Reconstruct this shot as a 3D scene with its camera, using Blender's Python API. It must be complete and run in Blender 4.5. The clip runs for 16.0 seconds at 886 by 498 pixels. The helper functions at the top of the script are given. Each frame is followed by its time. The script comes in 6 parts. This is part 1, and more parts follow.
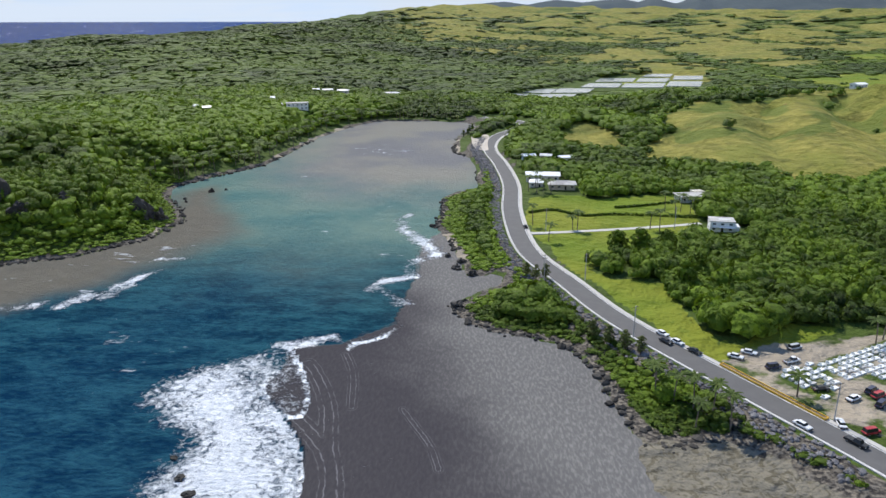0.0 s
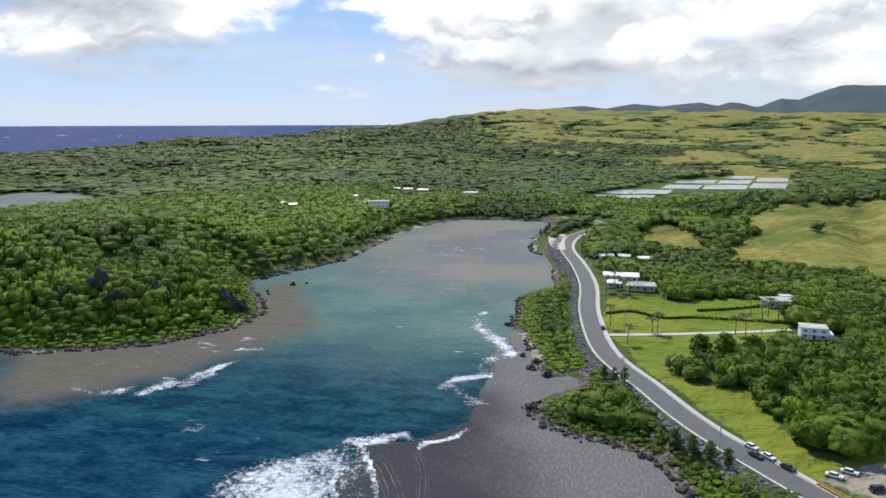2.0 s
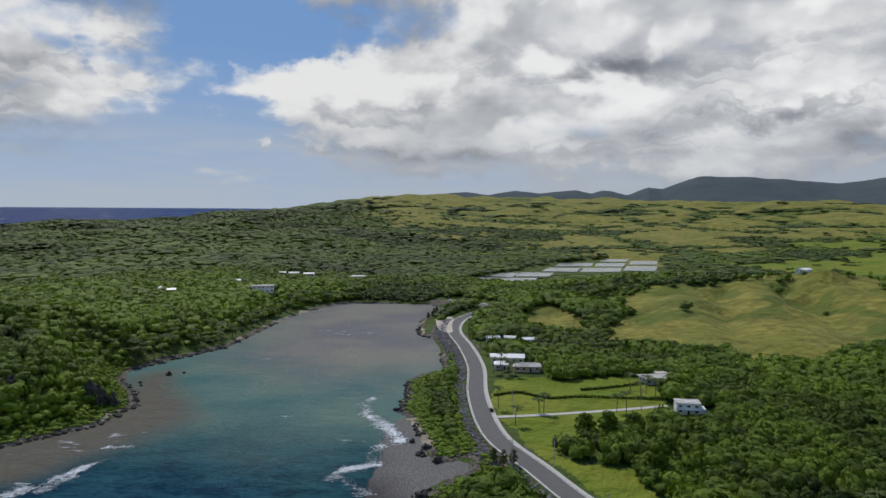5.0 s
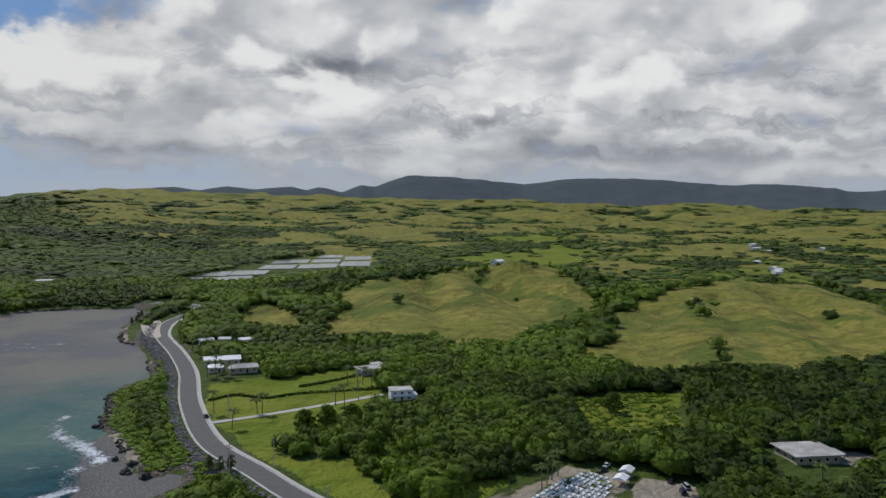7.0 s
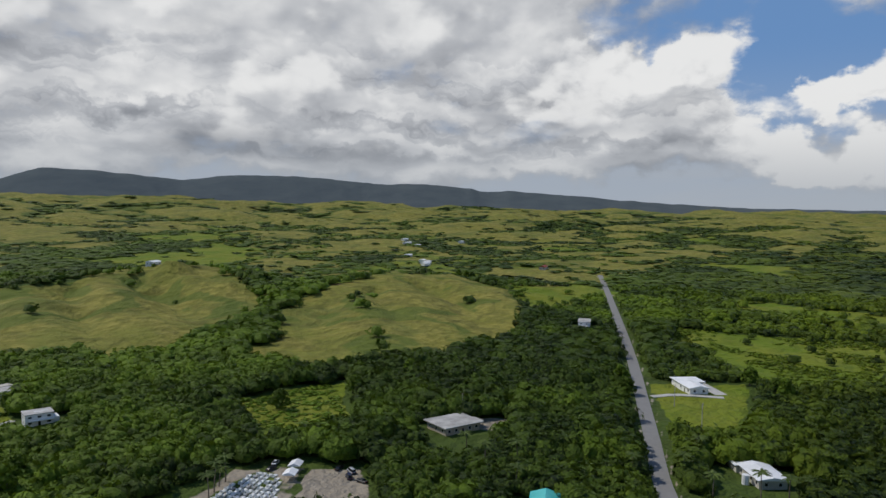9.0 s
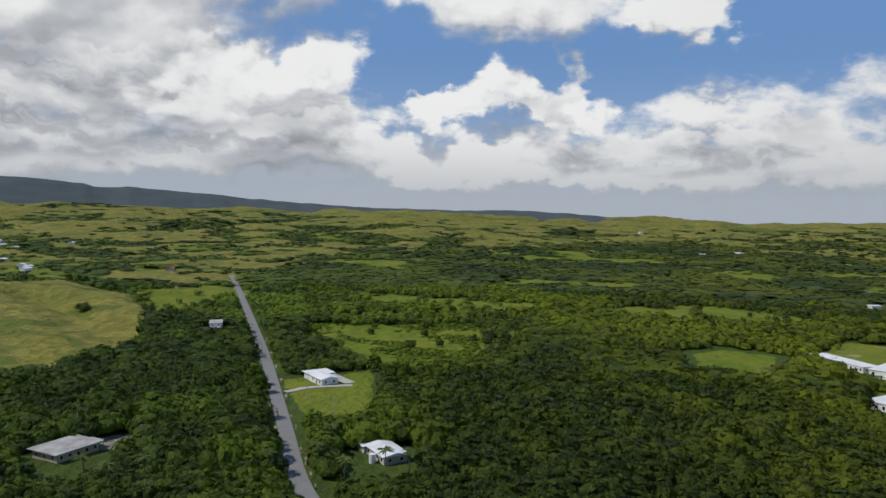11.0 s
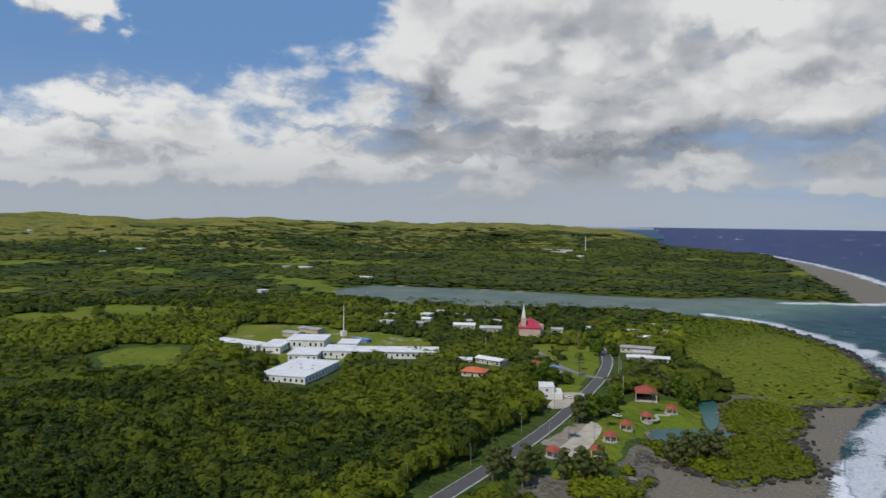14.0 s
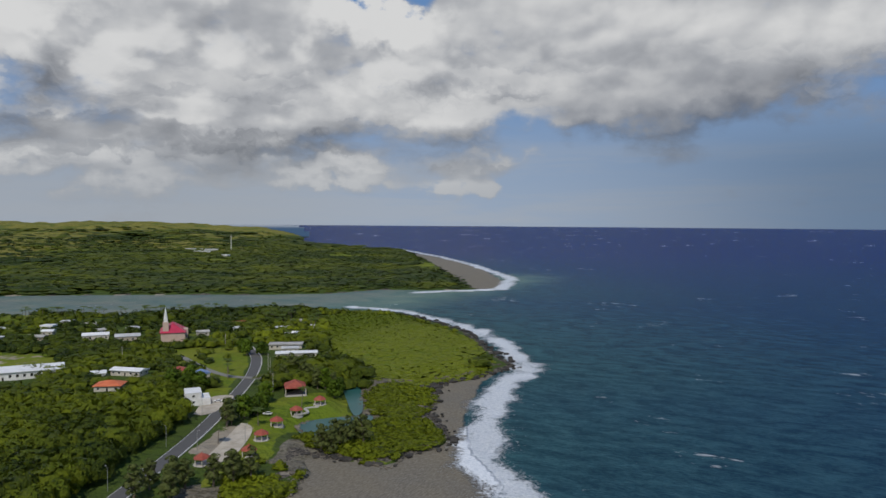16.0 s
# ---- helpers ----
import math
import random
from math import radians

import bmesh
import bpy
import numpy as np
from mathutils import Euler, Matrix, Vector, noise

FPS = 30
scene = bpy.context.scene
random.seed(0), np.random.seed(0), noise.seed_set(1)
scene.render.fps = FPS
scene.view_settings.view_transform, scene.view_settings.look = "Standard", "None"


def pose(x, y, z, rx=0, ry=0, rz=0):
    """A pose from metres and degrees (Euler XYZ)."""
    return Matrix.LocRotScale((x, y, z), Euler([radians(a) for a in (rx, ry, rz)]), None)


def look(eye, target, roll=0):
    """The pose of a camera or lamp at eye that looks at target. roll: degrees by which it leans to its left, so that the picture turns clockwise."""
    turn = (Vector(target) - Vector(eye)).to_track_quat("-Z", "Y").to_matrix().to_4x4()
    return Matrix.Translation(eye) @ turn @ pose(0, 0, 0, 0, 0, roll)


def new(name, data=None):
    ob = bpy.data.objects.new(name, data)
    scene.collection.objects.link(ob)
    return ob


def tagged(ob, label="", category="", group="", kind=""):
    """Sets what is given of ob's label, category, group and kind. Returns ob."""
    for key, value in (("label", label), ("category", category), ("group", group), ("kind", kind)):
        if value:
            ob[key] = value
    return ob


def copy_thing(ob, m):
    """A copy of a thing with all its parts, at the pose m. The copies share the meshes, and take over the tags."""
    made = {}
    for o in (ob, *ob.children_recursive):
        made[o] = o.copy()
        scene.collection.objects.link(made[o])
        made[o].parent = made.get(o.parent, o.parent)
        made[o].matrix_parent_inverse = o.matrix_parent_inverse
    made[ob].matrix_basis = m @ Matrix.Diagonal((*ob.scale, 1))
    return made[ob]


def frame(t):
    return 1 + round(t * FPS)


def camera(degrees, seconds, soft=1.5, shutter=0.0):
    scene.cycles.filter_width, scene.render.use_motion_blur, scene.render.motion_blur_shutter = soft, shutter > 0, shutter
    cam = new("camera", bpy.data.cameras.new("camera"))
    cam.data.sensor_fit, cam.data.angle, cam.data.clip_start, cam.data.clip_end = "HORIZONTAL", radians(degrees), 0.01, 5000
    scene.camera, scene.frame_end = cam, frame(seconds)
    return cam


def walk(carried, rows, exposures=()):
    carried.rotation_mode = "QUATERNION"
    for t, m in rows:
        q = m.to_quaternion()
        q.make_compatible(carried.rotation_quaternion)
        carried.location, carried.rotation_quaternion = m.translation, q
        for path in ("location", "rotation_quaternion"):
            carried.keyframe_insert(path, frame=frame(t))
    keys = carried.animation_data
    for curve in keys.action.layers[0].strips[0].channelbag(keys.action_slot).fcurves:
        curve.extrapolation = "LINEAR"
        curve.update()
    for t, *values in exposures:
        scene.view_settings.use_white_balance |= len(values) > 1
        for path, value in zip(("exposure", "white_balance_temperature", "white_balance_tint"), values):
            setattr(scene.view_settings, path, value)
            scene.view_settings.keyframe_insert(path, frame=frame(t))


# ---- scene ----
# A bay on a tropical coast, seen from a drone that hovers 100 m over the reef and turns.
EYE = 100.0
cam = camera(63.18, 16.0)
PATH = [
    (0.0, pose(0, 0, EYE, 72.18, -0.00, -0.00)),
    (0.5, pose(0, 0, EYE, 72.14, -0.06, 0.16)),
    (0.6, pose(0, 0, EYE, 72.14, -0.05, 0.86)),
    (1.0, pose(0, 0, EYE, 72.14, -0.02, 4.37)),
    (1.5, pose(0, 0, EYE, 72.11, 0.02, 6.05)),
    (2.0, pose(0, 0, EYE, 79.93, 0.08, 6.15)),
    (2.5, pose(0, 0, EYE, 88.99, 0.04, 6.25)),
    (3.0, pose(0, 0, EYE, 88.98, 0.02, 6.29)),
    (3.2, pose(0, 0, EYE, 87.29, -0.03, 6.34)),
    (3.6, pose(0, 0, EYE, 86.65, -0.12, 6.05)),
    (5.3, pose(0, 0, EYE, 86.59, -0.49, -5.29)),
    (5.5, pose(0, 0, EYE, 86.57, -0.51, -7.02)),
    (6.0, pose(0, 0, EYE, 86.55, -0.64, -13.07)),
    (6.5, pose(0, 0, EYE, 86.57, -0.70, -19.11)),
    (7.0, pose(0, 0, EYE, 86.58, -0.84, -25.05)),
    (7.5, pose(0, 0, EYE, 86.63, -0.90, -32.03)),
    (8.0, pose(0, 0, EYE, 86.70, -0.94, -38.10)),
    (8.5, pose(0, 0, EYE, 86.75, -0.98, -44.56)),
    (9.0, pose(0, 0, EYE, 86.80, -1.01, -51.36)),
    (9.2, pose(0, 0, EYE, 86.82, -1.03, -53.97)),
    (11.3, pose(0, 0, EYE, 87.36, -1.33, -84.77)),
    (11.5, pose(0, 0, EYE, 87.41, -1.29, -87.91)),
    (12.0, pose(0, 0, EYE, 87.52, -1.25, -95.77)),
    (12.5, pose(0, 0, EYE, 87.60, -1.21, -103.36)),
    (13.0, pose(0, 0, EYE, 87.68, -1.05, -110.23)),
    (13.5, pose(0, 0, EYE, 87.73, -0.92, -117.23)),
    (14.0, pose(0, 0, EYE, 87.76, -0.73, -125.29)),
    (14.5, pose(0, 0, EYE, 87.76, -0.57, -133.98)),
    (15.0, pose(0, 0, EYE, 87.80, -0.48, -141.62)),
    (15.5, pose(0, 0, EYE, 87.85, -0.37, -143.00)),
    (15.7, pose(0, 0, EYE, 87.87, -0.53, -144.68)),
    (15.8, pose(0, 0, EYE, 87.85, -0.39, -147.05)),
    (16.0, pose(0, 0, EYE, 87.87, -0.40, -152.90)),
]

walk(cam, PATH, exposures=[(0.0, 0.54), (2.4, 0.44), (3.0, 0.27), (5.4, -0.30), (9.0, -0.38), (11.4, -0.30), (14.5, -0.37), (16.0, -0.50)])

SUN_BEARING, SUN_HEIGHT = 22.0, 50.0      # degrees to the left of north, degrees up

# ---- node helpers ----


class Graph:
    """Short ways to add shader nodes to a tree."""

    def __init__(self, tree):
        self.tree = tree
        tree.nodes.clear()

    def node(self, kind, **settings):
        n = self.tree.nodes.new(kind)
        for key, value in settings.items():
            if key == "operation":
                n.operation = value
            elif key == "blend_type":
                n.blend_type = value
            elif key == "data_type":
                n.data_type = value
        return n

    def put(self, socket, value):
        if isinstance(value, bpy.types.NodeSocket):
            self.tree.links.new(value, socket)
        elif isinstance(value, tuple) and len(value) == 3 and socket.type == "RGBA":
            socket.default_value = (*value, 1.0)
        else:
            socket.default_value = value

    def math(self, operation, a, b=0.0, c=0.0):
        n = self.node("ShaderNodeMath", operation=operation)
        for socket, value in zip(n.inputs, (a, b, c)):
            self.put(socket, value)
        return n.outputs[0]

    def add(self, a, b):
        return self.math("ADD", a, b)

    def mul(self, a, b):
        return self.math("MULTIPLY", a, b)

    def sub(self, a, b):
        return self.math("SUBTRACT", a, b)

    def step(self, a, low, high):
        n = self.node("ShaderNodeMapRange")
        n.interpolation_type = "SMOOTHSTEP"
        self.put(n.inputs["Value"], a)
        self.put(n.inputs["From Min"], low)
        self.put(n.inputs["From Max"], high)
        return n.outputs[0]

    def mix(self, fac, a, b):
        n = self.node("ShaderNodeMix", data_type="RGBA")
        self.put(n.inputs[0], fac)
        self.put(n.inputs[6], a)
        self.put(n.inputs[7], b)
        return n.outputs[2]

    def scale(self, colour, fac):
        n = self.node("ShaderNodeVectorMath", operation="SCALE")
        self.put(n.inputs[0], colour)
        self.put(n.inputs["Scale"], fac)
        return n.outputs[0]

    def noise(self, vector, scale, detail=4.0, rough=0.55, warp=0.0):
        n = self.node("ShaderNodeTexNoise")
        if vector is not None:
            self.put(n.inputs["Vector"], vector)
        self.put(n.inputs["Scale"], scale)
        self.put(n.inputs["Detail"], detail)
        self.put(n.inputs["Roughness"], rough)
        self.put(n.inputs["Distortion"], warp)
        return n.outputs["Fac"]

    def voronoi(self, vector, scale):
        n = self.node("ShaderNodeTexVoronoi")
        self.put(n.inputs["Vector"], vector)
        self.put(n.inputs["Scale"], scale)
        return n.outputs["Distance"]

    def attribute(self, name):
        n = self.node("ShaderNodeAttribute")
        n.attribute_name = name
        return n.outputs["Fac"]

    def place(self):
        return self.node("ShaderNodeNewGeometry").outputs["Position"]

    def combine(self, x, y, z):
        n = self.node("ShaderNodeCombineXYZ")
        for socket, value in zip(n.inputs, (x, y, z)):
            self.put(socket, value)
        return n.outputs[0]

    def split(self, vector):
        n = self.node("ShaderNodeSeparateXYZ")
        self.put(n.inputs[0], vector)
        return n.outputs[0], n.outputs[1], n.outputs[2]

    def stretch(self, vector, x, y, z, turn=0.0):
        n = self.node("ShaderNodeMapping")
        self.put(n.inputs["Vector"], vector)
        n.inputs["Scale"].default_value = (x, y, z)
        n.inputs["Rotation"].default_value = (0, 0, radians(turn))
        return n.outputs[0]

    def bump(self, height, strength, distance):
        n = self.node("ShaderNodeBump")
        self.put(n.inputs["Height"], height)
        n.inputs["Strength"].default_value = strength
        n.inputs["Distance"].default_value = distance
        return n.outputs[0]

    def surface(self, colour, roughness=0.8, normal=None, metallic=0.0, specular=0.4, **more):
        n = self.node("ShaderNodeBsdfPrincipled")
        self.put(n.inputs["Base Color"], colour)
        self.put(n.inputs["Roughness"], roughness)
        self.put(n.inputs["Metallic"], metallic)
        self.put(n.inputs["Specular IOR Level"], specular)
        if normal is not None:
            self.put(n.inputs["Normal"], normal)
        for key, value in more.items():
            self.put(n.inputs[key.replace("_", " ")], value)
        self.finish(n.outputs[0])
        return n

    def finish(self, shader):
        out = self.node("ShaderNodeOutputMaterial")
        self.tree.links.new(shader, out.inputs["Surface"])


def material(name):
    m = bpy.data.materials.new(name)
    m.use_nodes = True
    return m, Graph(m.node_tree)


# ---- sky and sun ----
world = bpy.data.worlds.new("sky")
scene.world = world
world.use_nodes = True
g = Graph(world.node_tree)
sky = g.node("ShaderNodeTexSky")
sky.sky_type = "NISHITA"
sky.sun_disc = False
sky.sun_elevation = radians(SUN_HEIGHT)
sky.sun_rotation = radians(-SUN_BEARING)
sky.air_density, sky.dust_density, sky.ozone_density = 1.0, 0.6, 1.6
way = g.node("ShaderNodeTexCoord").outputs["Generated"]
dx, dy, dz = g.split(way)
up = g.mul(g.math("ARCSINE", dz), 180 / math.pi)
# bearing in degrees to the left of north; the seam of the circle lies to the north-west, over open sea
c80, s80 = math.cos(radians(80)), math.sin(radians(80))
ahead = g.add(g.mul(dx, s80), g.mul(dy, c80))
aside = g.sub(g.mul(dy, s80), g.mul(dx, c80))
turn = g.add(g.mul(g.math("ARCTAN2", aside, ahead), 180 / math.pi), -80.0)
# the outlines of the banks billow: places are moved by noise at three sizes before the banks are looked up
sky_at = g.combine(g.mul(turn, 0.22), g.mul(up, 0.30), 0.0)
sky_at_2 = g.combine(g.mul(up, 0.30), g.mul(turn, 0.22), 5.0)
wide_1, wide_2 = g.sub(g.noise(sky_at, 0.55, 1.0), 0.5), g.sub(g.noise(sky_at_2, 0.55, 1.0), 0.5)
curl_1, curl_2 = g.sub(g.noise(sky_at, 2.2, 4.0, 0.52), 0.5), g.sub(g.noise(sky_at_2, 2.2, 4.0, 0.52), 0.5)
turn_b = g.add(turn, g.add(g.mul(wide_1, 9.0), g.mul(curl_1, 5.5)))
up_b = g.add(up, g.add(g.mul(wide_2, 4.0), g.mul(curl_2, 3.6)))
# banks of cloud and gaps between them: bearing, height, half width, half height, weight
BANKS = [(33, 11, 14, 8, .60), (40, 22, 32, 5, .5), (8, 20.5, 26, 4.5, .75), (0, 8.0, 15, 4.6, .58), (-14, 12, 14, 8, .62), (-32, 12, 16, 8.5, .75), (-30, 23, 30, 7, .7),
         (11, 12.5, 6, 2.2, -.4), (-49, 12, 14, 9, .75), (-62, 8.5, 10, 3.8, .55), (-60, 18.5, 20, 3.6, .60), (-87, 16.0, 7.5, 3.4, .60), (-98, 15, 2.8, 2.2, .60),
         (-84.5, 9.8, 2.4, 1.6, .62), (-89.5, 10.8, 1.6, 1.7, .60), (-89.5, 7.9, 4.0, 1.5, .60), (-80, 8.5, 1.7, 1.5, .56), (-69, 10.4, 5.0, 3.4, .5), (-78, 4.2, 20, 1.9, .42),
         (-106, 6.6, 8, 4.2, .46), (-96, 3.6, 12, 1.8, .36), (-128, 10, 10, 6.2, .65), (-134, 14, 10, 5.5, .75), (-150, 11.5, 15, 5.0, .75),
         (-147, 18.2, 3.0, 2.2, -.8), (-171, 13, 17, 5.6, .85), (-170, 22, 50, 5, .7), (-132, 4.8, 14, 2.6, .34), (-144, 3.9, 3.6, 1.5, .46), (-155.5, 4.2, 6.0, 1.5, .46),
         (-28, 5.2, 30, 2.6, .46), (-56, 5.2, 24, 2.6, .46), (-112, 3.8, 22, 1.9, .34)]


def banks_at(raise_by):
    """The banks' weight at a place raised by some degrees."""
    total, lifted = -0.26, g.add(up_b, float(raise_by))
    for bearing, height, wide, high, weight in BANKS:
        a = g.math("DIVIDE", g.sub(turn_b, float(bearing)), float(wide))
        b = g.math("DIVIDE", g.sub(lifted, float(height)), float(high))
        d = g.add(g.mul(a, a), g.mul(b, b))
        bell = g.math("EXPONENT", g.mul(g.math("POWER", d, 1.3), -1.0))
        total = g.math("MULTIPLY_ADD", bell, float(weight), total)
    return g.math("MINIMUM", total, 0.40)


def heaps(raise_by, shift_by, detail, layer=0.0):
    """Cumulus heaps at a place moved by some degrees; towards the horizon they lie flatter."""
    v = g.mul(g.math("LOGARITHM", g.add(1.0, g.mul(g.math("MAXIMUM", g.add(up, float(raise_by)), -2.0), 0.14)), math.e), 1.7)
    u = g.mul(g.add(turn, float(shift_by) + 37.0 * layer), 0.052 + 0.012 * layer)
    base = g.combine(u, v, 0.0)
    broad = g.noise(base, 1.4, detail, 0.50, 0.2)
    warp_u = g.mul(g.sub(g.noise(base, 4.0, 4.0, 0.55), 0.5), 0.26)
    warp_v = g.mul(g.sub(g.noise(g.combine(v, u, 3.0), 4.0, 4.0, 0.55), 0.5), 0.26)
    cell = g.node("ShaderNodeTexVoronoi")
    cell.feature = "SMOOTH_F1"
    cell.normalize = True
    g.put(cell.inputs["Vector"], g.combine(g.add(u, warp_u), g.add(v, warp_v), 0.3))
    cell.inputs["Scale"].default_value = 2.6
    cell.inputs["Detail"].default_value = 2.0
    cell.inputs["Roughness"].default_value = 0.35
    cell.inputs["Smoothness"].default_value = 0.6
    billow = g.math("MAXIMUM", g.sub(0.38, cell.outputs["Distance"]), -0.25)
    return g.add(g.mul(g.sub(broad, 0.5), 1.15), g.mul(billow, 0.85))


drift = heaps(0.0, 0.0, 4.0)
drift_1 = heaps(0.8, 0.5, 4.0)
drift_2 = heaps(2.6, 1.2, 2.0)
fluff = g.mul(g.sub(g.noise(g.combine(g.mul(turn, 0.5), g.mul(up, 0.95), 7.0), 0.9, 5.0, 0.55, 0.3), 0.5), 0.42)
bank = banks_at(0.0)
dense = g.add(g.add(drift, bank), fluff)
# flat grey bases, drawn out along the horizon
streak = g.noise(g.combine(g.mul(turn_b, 0.045), g.mul(up_b, 0.42), 4.0), 1.0, 4.0, 0.55)
bases = g.mul(g.mul(g.step(streak, 0.42, 0.68), g.step(up, 15.0, 8.0)), g.step(up, 2.5, 4.5))
# light comes from above: what has little cloud over it is white, what lies under a heap is grey
fine = g.mul(g.sub(drift, drift_1), 1.0)
whole_heap = g.add(g.mul(g.sub(drift, drift_2), 1.35), g.mul(fluff, 0.45))
edge_top = g.mul(g.sub(bank, banks_at(3.0)), 1.5)
thick = g.add(g.mul(g.step(dense, 0.05, 0.75), 0.20), g.mul(bases, 0.46))
lit = g.sub(g.add(g.add(0.66, g.add(fine, whole_heap)), edge_top), thick)
soft = g.sub(0.42, g.mul(g.step(lit, 0.3, 0.8), 0.22))
veil = g.step(dense, -0.06, soft)
cloud = g.mix(g.step(lit, -0.30, 0.60), (0.235, 0.25, 0.285), (0.71, 0.73, 0.765))
cloud = g.mix(g.step(lit, 0.36, 0.92), cloud, (1.16, 1.16, 1.15))
# rounded heads of cumulus that stand before the deck
head, head_1, head_2 = heaps(0.0, 0.0, 4.0, 1.0), heaps(0.8, 0.5, 4.0, 1.0), heaps(2.6, 1.2, 2.0, 1.0)
front = g.add(g.add(g.mul(head, 1.15), g.math("MINIMUM", bank, 0.15)), g.add(g.mul(fluff, 0.7), -0.10))
glow = g.add(g.add(g.add(0.58, g.mul(edge_top, 0.8)), g.mul(g.sub(head, head_1), 1.2)), g.sub(g.mul(g.sub(head, head_2), 1.7), g.add(g.mul(g.step(front, 0.1, 0.6), 0.18), g.mul(bases, 0.2))))
heap = g.mix(g.step(glow, -0.30, 0.55), (0.235, 0.25, 0.285), (0.67, 0.69, 0.725))
heap = g.mix(g.step(glow, 0.38, 0.92), heap, (1.17, 1.17, 1.16))
over = g.mul(g.step(front, -0.05, g.sub(0.46, g.mul(g.step(glow, 0.35, 0.8), 0.26))), g.mul(g.step(up, 3.5, 7.0), g.sub(1.0, g.mul(g.step(turn, -140.0, -165.0), 0.55))))
cloud = g.mix(g.mul(over, 0.88), cloud, heap)
cloud = g.scale(cloud, g.sub(g.sub(1.0, g.mul(g.step(turn, -14.0, 2.0), 0.10)), g.mul(g.step(turn, -88.0, -112.0), 0.10)))
# the dark belly of the great cloud over the sea
belly = g.mul(g.mul(g.step(turn_b, -152.0, -172.0), g.step(up_b, 12.5, 7.0)), 0.62)
cloud = g.mix(belly, cloud, (0.19, 0.215, 0.275))
low = g.step(up, 8.0, 0.0)
cloud = g.mix(g.mul(low, 0.78), cloud, (0.51, 0.555, 0.615))
clear = g.scale(sky.outputs[0], 0.06)
clear = g.mix(0.8, clear, (0.215, 0.43, 0.84))
clear = g.mix(g.step(up, 18.0, 55.0), clear, (0.075, 0.180, 0.45))
haze_band = g.noise(g.combine(g.mul(turn, 0.03), g.mul(up, 0.30), 2.0), 1.4, 6.0, 0.6, 0.3)
clear = g.mix(g.mul(g.step(up, 13.0, -1.0), 0.85), clear, (0.53, 0.63, 0.77))
clear = g.mix(g.mul(g.mul(g.step(up, 9.0, 2.0), g.step(haze_band, 0.40, 0.62)), 0.55), clear, (0.58, 0.63, 0.70))
# grey haze under the deck over the land
murk = g.mul(g.mul(g.step(up, 6.5, 2.5), g.step(g.add(turn, g.mul(wide_1, 40.0)), 8.0, -12.0)), g.step(turn, -150.0, -136.0))
clear = g.mix(g.mul(murk, 0.7), clear, (0.53, 0.58, 0.645))
whole = g.mix(g.mul(veil, 0.97), clear, cloud)
# a shower over the sea to the south
away = g.mul(g.add(turn, 186.0), 1 / 17.0)
shower = g.mul(g.math("EXPONENT", g.mul(g.mul(away, away), -1.0)), g.step(up, 10.0, 4.0))
whole = g.mix(g.mul(shower, 0.8), whole, (0.15, 0.25, 0.41))
whole = g.mix(g.step(up, -0.25, -0.6), whole, (0.08, 0.15, 0.27))
back = g.node("ShaderNodeBackground")
g.put(back.inputs["Color"], whole)
back.inputs["Strength"].default_value = 0.9
out = g.node("ShaderNodeOutputWorld")
g.tree.links.new(back.outputs[0], out.inputs["Surface"])

sun = new("sun", bpy.data.lights.new("sun", "SUN"))
sun.data.energy, sun.data.angle, sun.data.color = 3.45, radians(0.6), (1.0, 0.955, 0.88)
a, b = radians(SUN_BEARING), radians(SUN_HEIGHT)
sun.matrix_world = look((-800 * math.sin(a) * math.cos(b), 800 * math.cos(a) * math.cos(b), 800 * math.sin(b)), (0, 0, 0))

# ---- plan of the coast, in metres, north is +y ----
COAST_NORTH = [(-517, 4923), (-695, 3939), (-803, 2473), (-1080, 2031), (-1350, 1609), (-1182, 923), (-779, 450),
    (-322, 270), (-228.6, 282.6), (-212, 282), (-189.4, 288.4), (-163.2, 299.5), (-141.1, 324.8), (-134.1, 357.4),
    (-143, 378), (-160, 407), (-167, 434), (-151, 466), (-128, 502), (-121, 544), (-109, 629), (-87, 694),
    (-68, 732), (-34, 735), (22, 725), (32, 699), (20, 655), (11, 620), (9, 557), (24, 531), (27, 494), (23, 461),
    (24, 435), (11, 425), (-0, 406)]
COAST_ROAD = [(0.1, 377.3), (-2.5, 349.4), (3.1, 325.8), (8, 297.2), (11.1, 274.8), (20.2, 278.4), (28.1, 277.9),
    (23.8, 264.7), (15.9, 257.8), (8.3, 248.5), (4.6, 239), (9.9, 228.1), (17.1, 221), (27.8, 217.3), (37.7, 211.3),
    (43.9, 202.2), (46.7, 186.8), (47.8, 170.4), (49.9, 159), (56.8, 150.8), (67.2, 157), (77.3, 150.8),
    (82.4, 141.3), (85.9, 135.5), (101, 110), (122, 60), (140, 10), (150, -50), (156, -100)]
COAST_SOUTH = [(178.6, -202.2), (178.4, -222.3), (194.6, -244.1), (178.7, -245.1), (156.2, -252.5), (146.5, -280.5),
    (147.8, -295.6), (162.6, -316.4), (183, -337.6), (203, -387), (189, -424), (182, -467), (223, -517), (274, -589),
    (309, -619), (386, -673), (477, -650), (534, -621), (570, -593), (607, -548), (640, -509), (707, -478),
    (804, -444), (864, -433), (925, -476), (951, -553), (863, -622), (750, -698), (652, -757), (593, -807),
    (561, -898), (503, -920), (440, -976), (601, -1219), (837, -1582), (1242, -2153), (1580, -2324), (1976, -2517),
    (2223, -2946), (2750, -3500), (3215, -3764)]
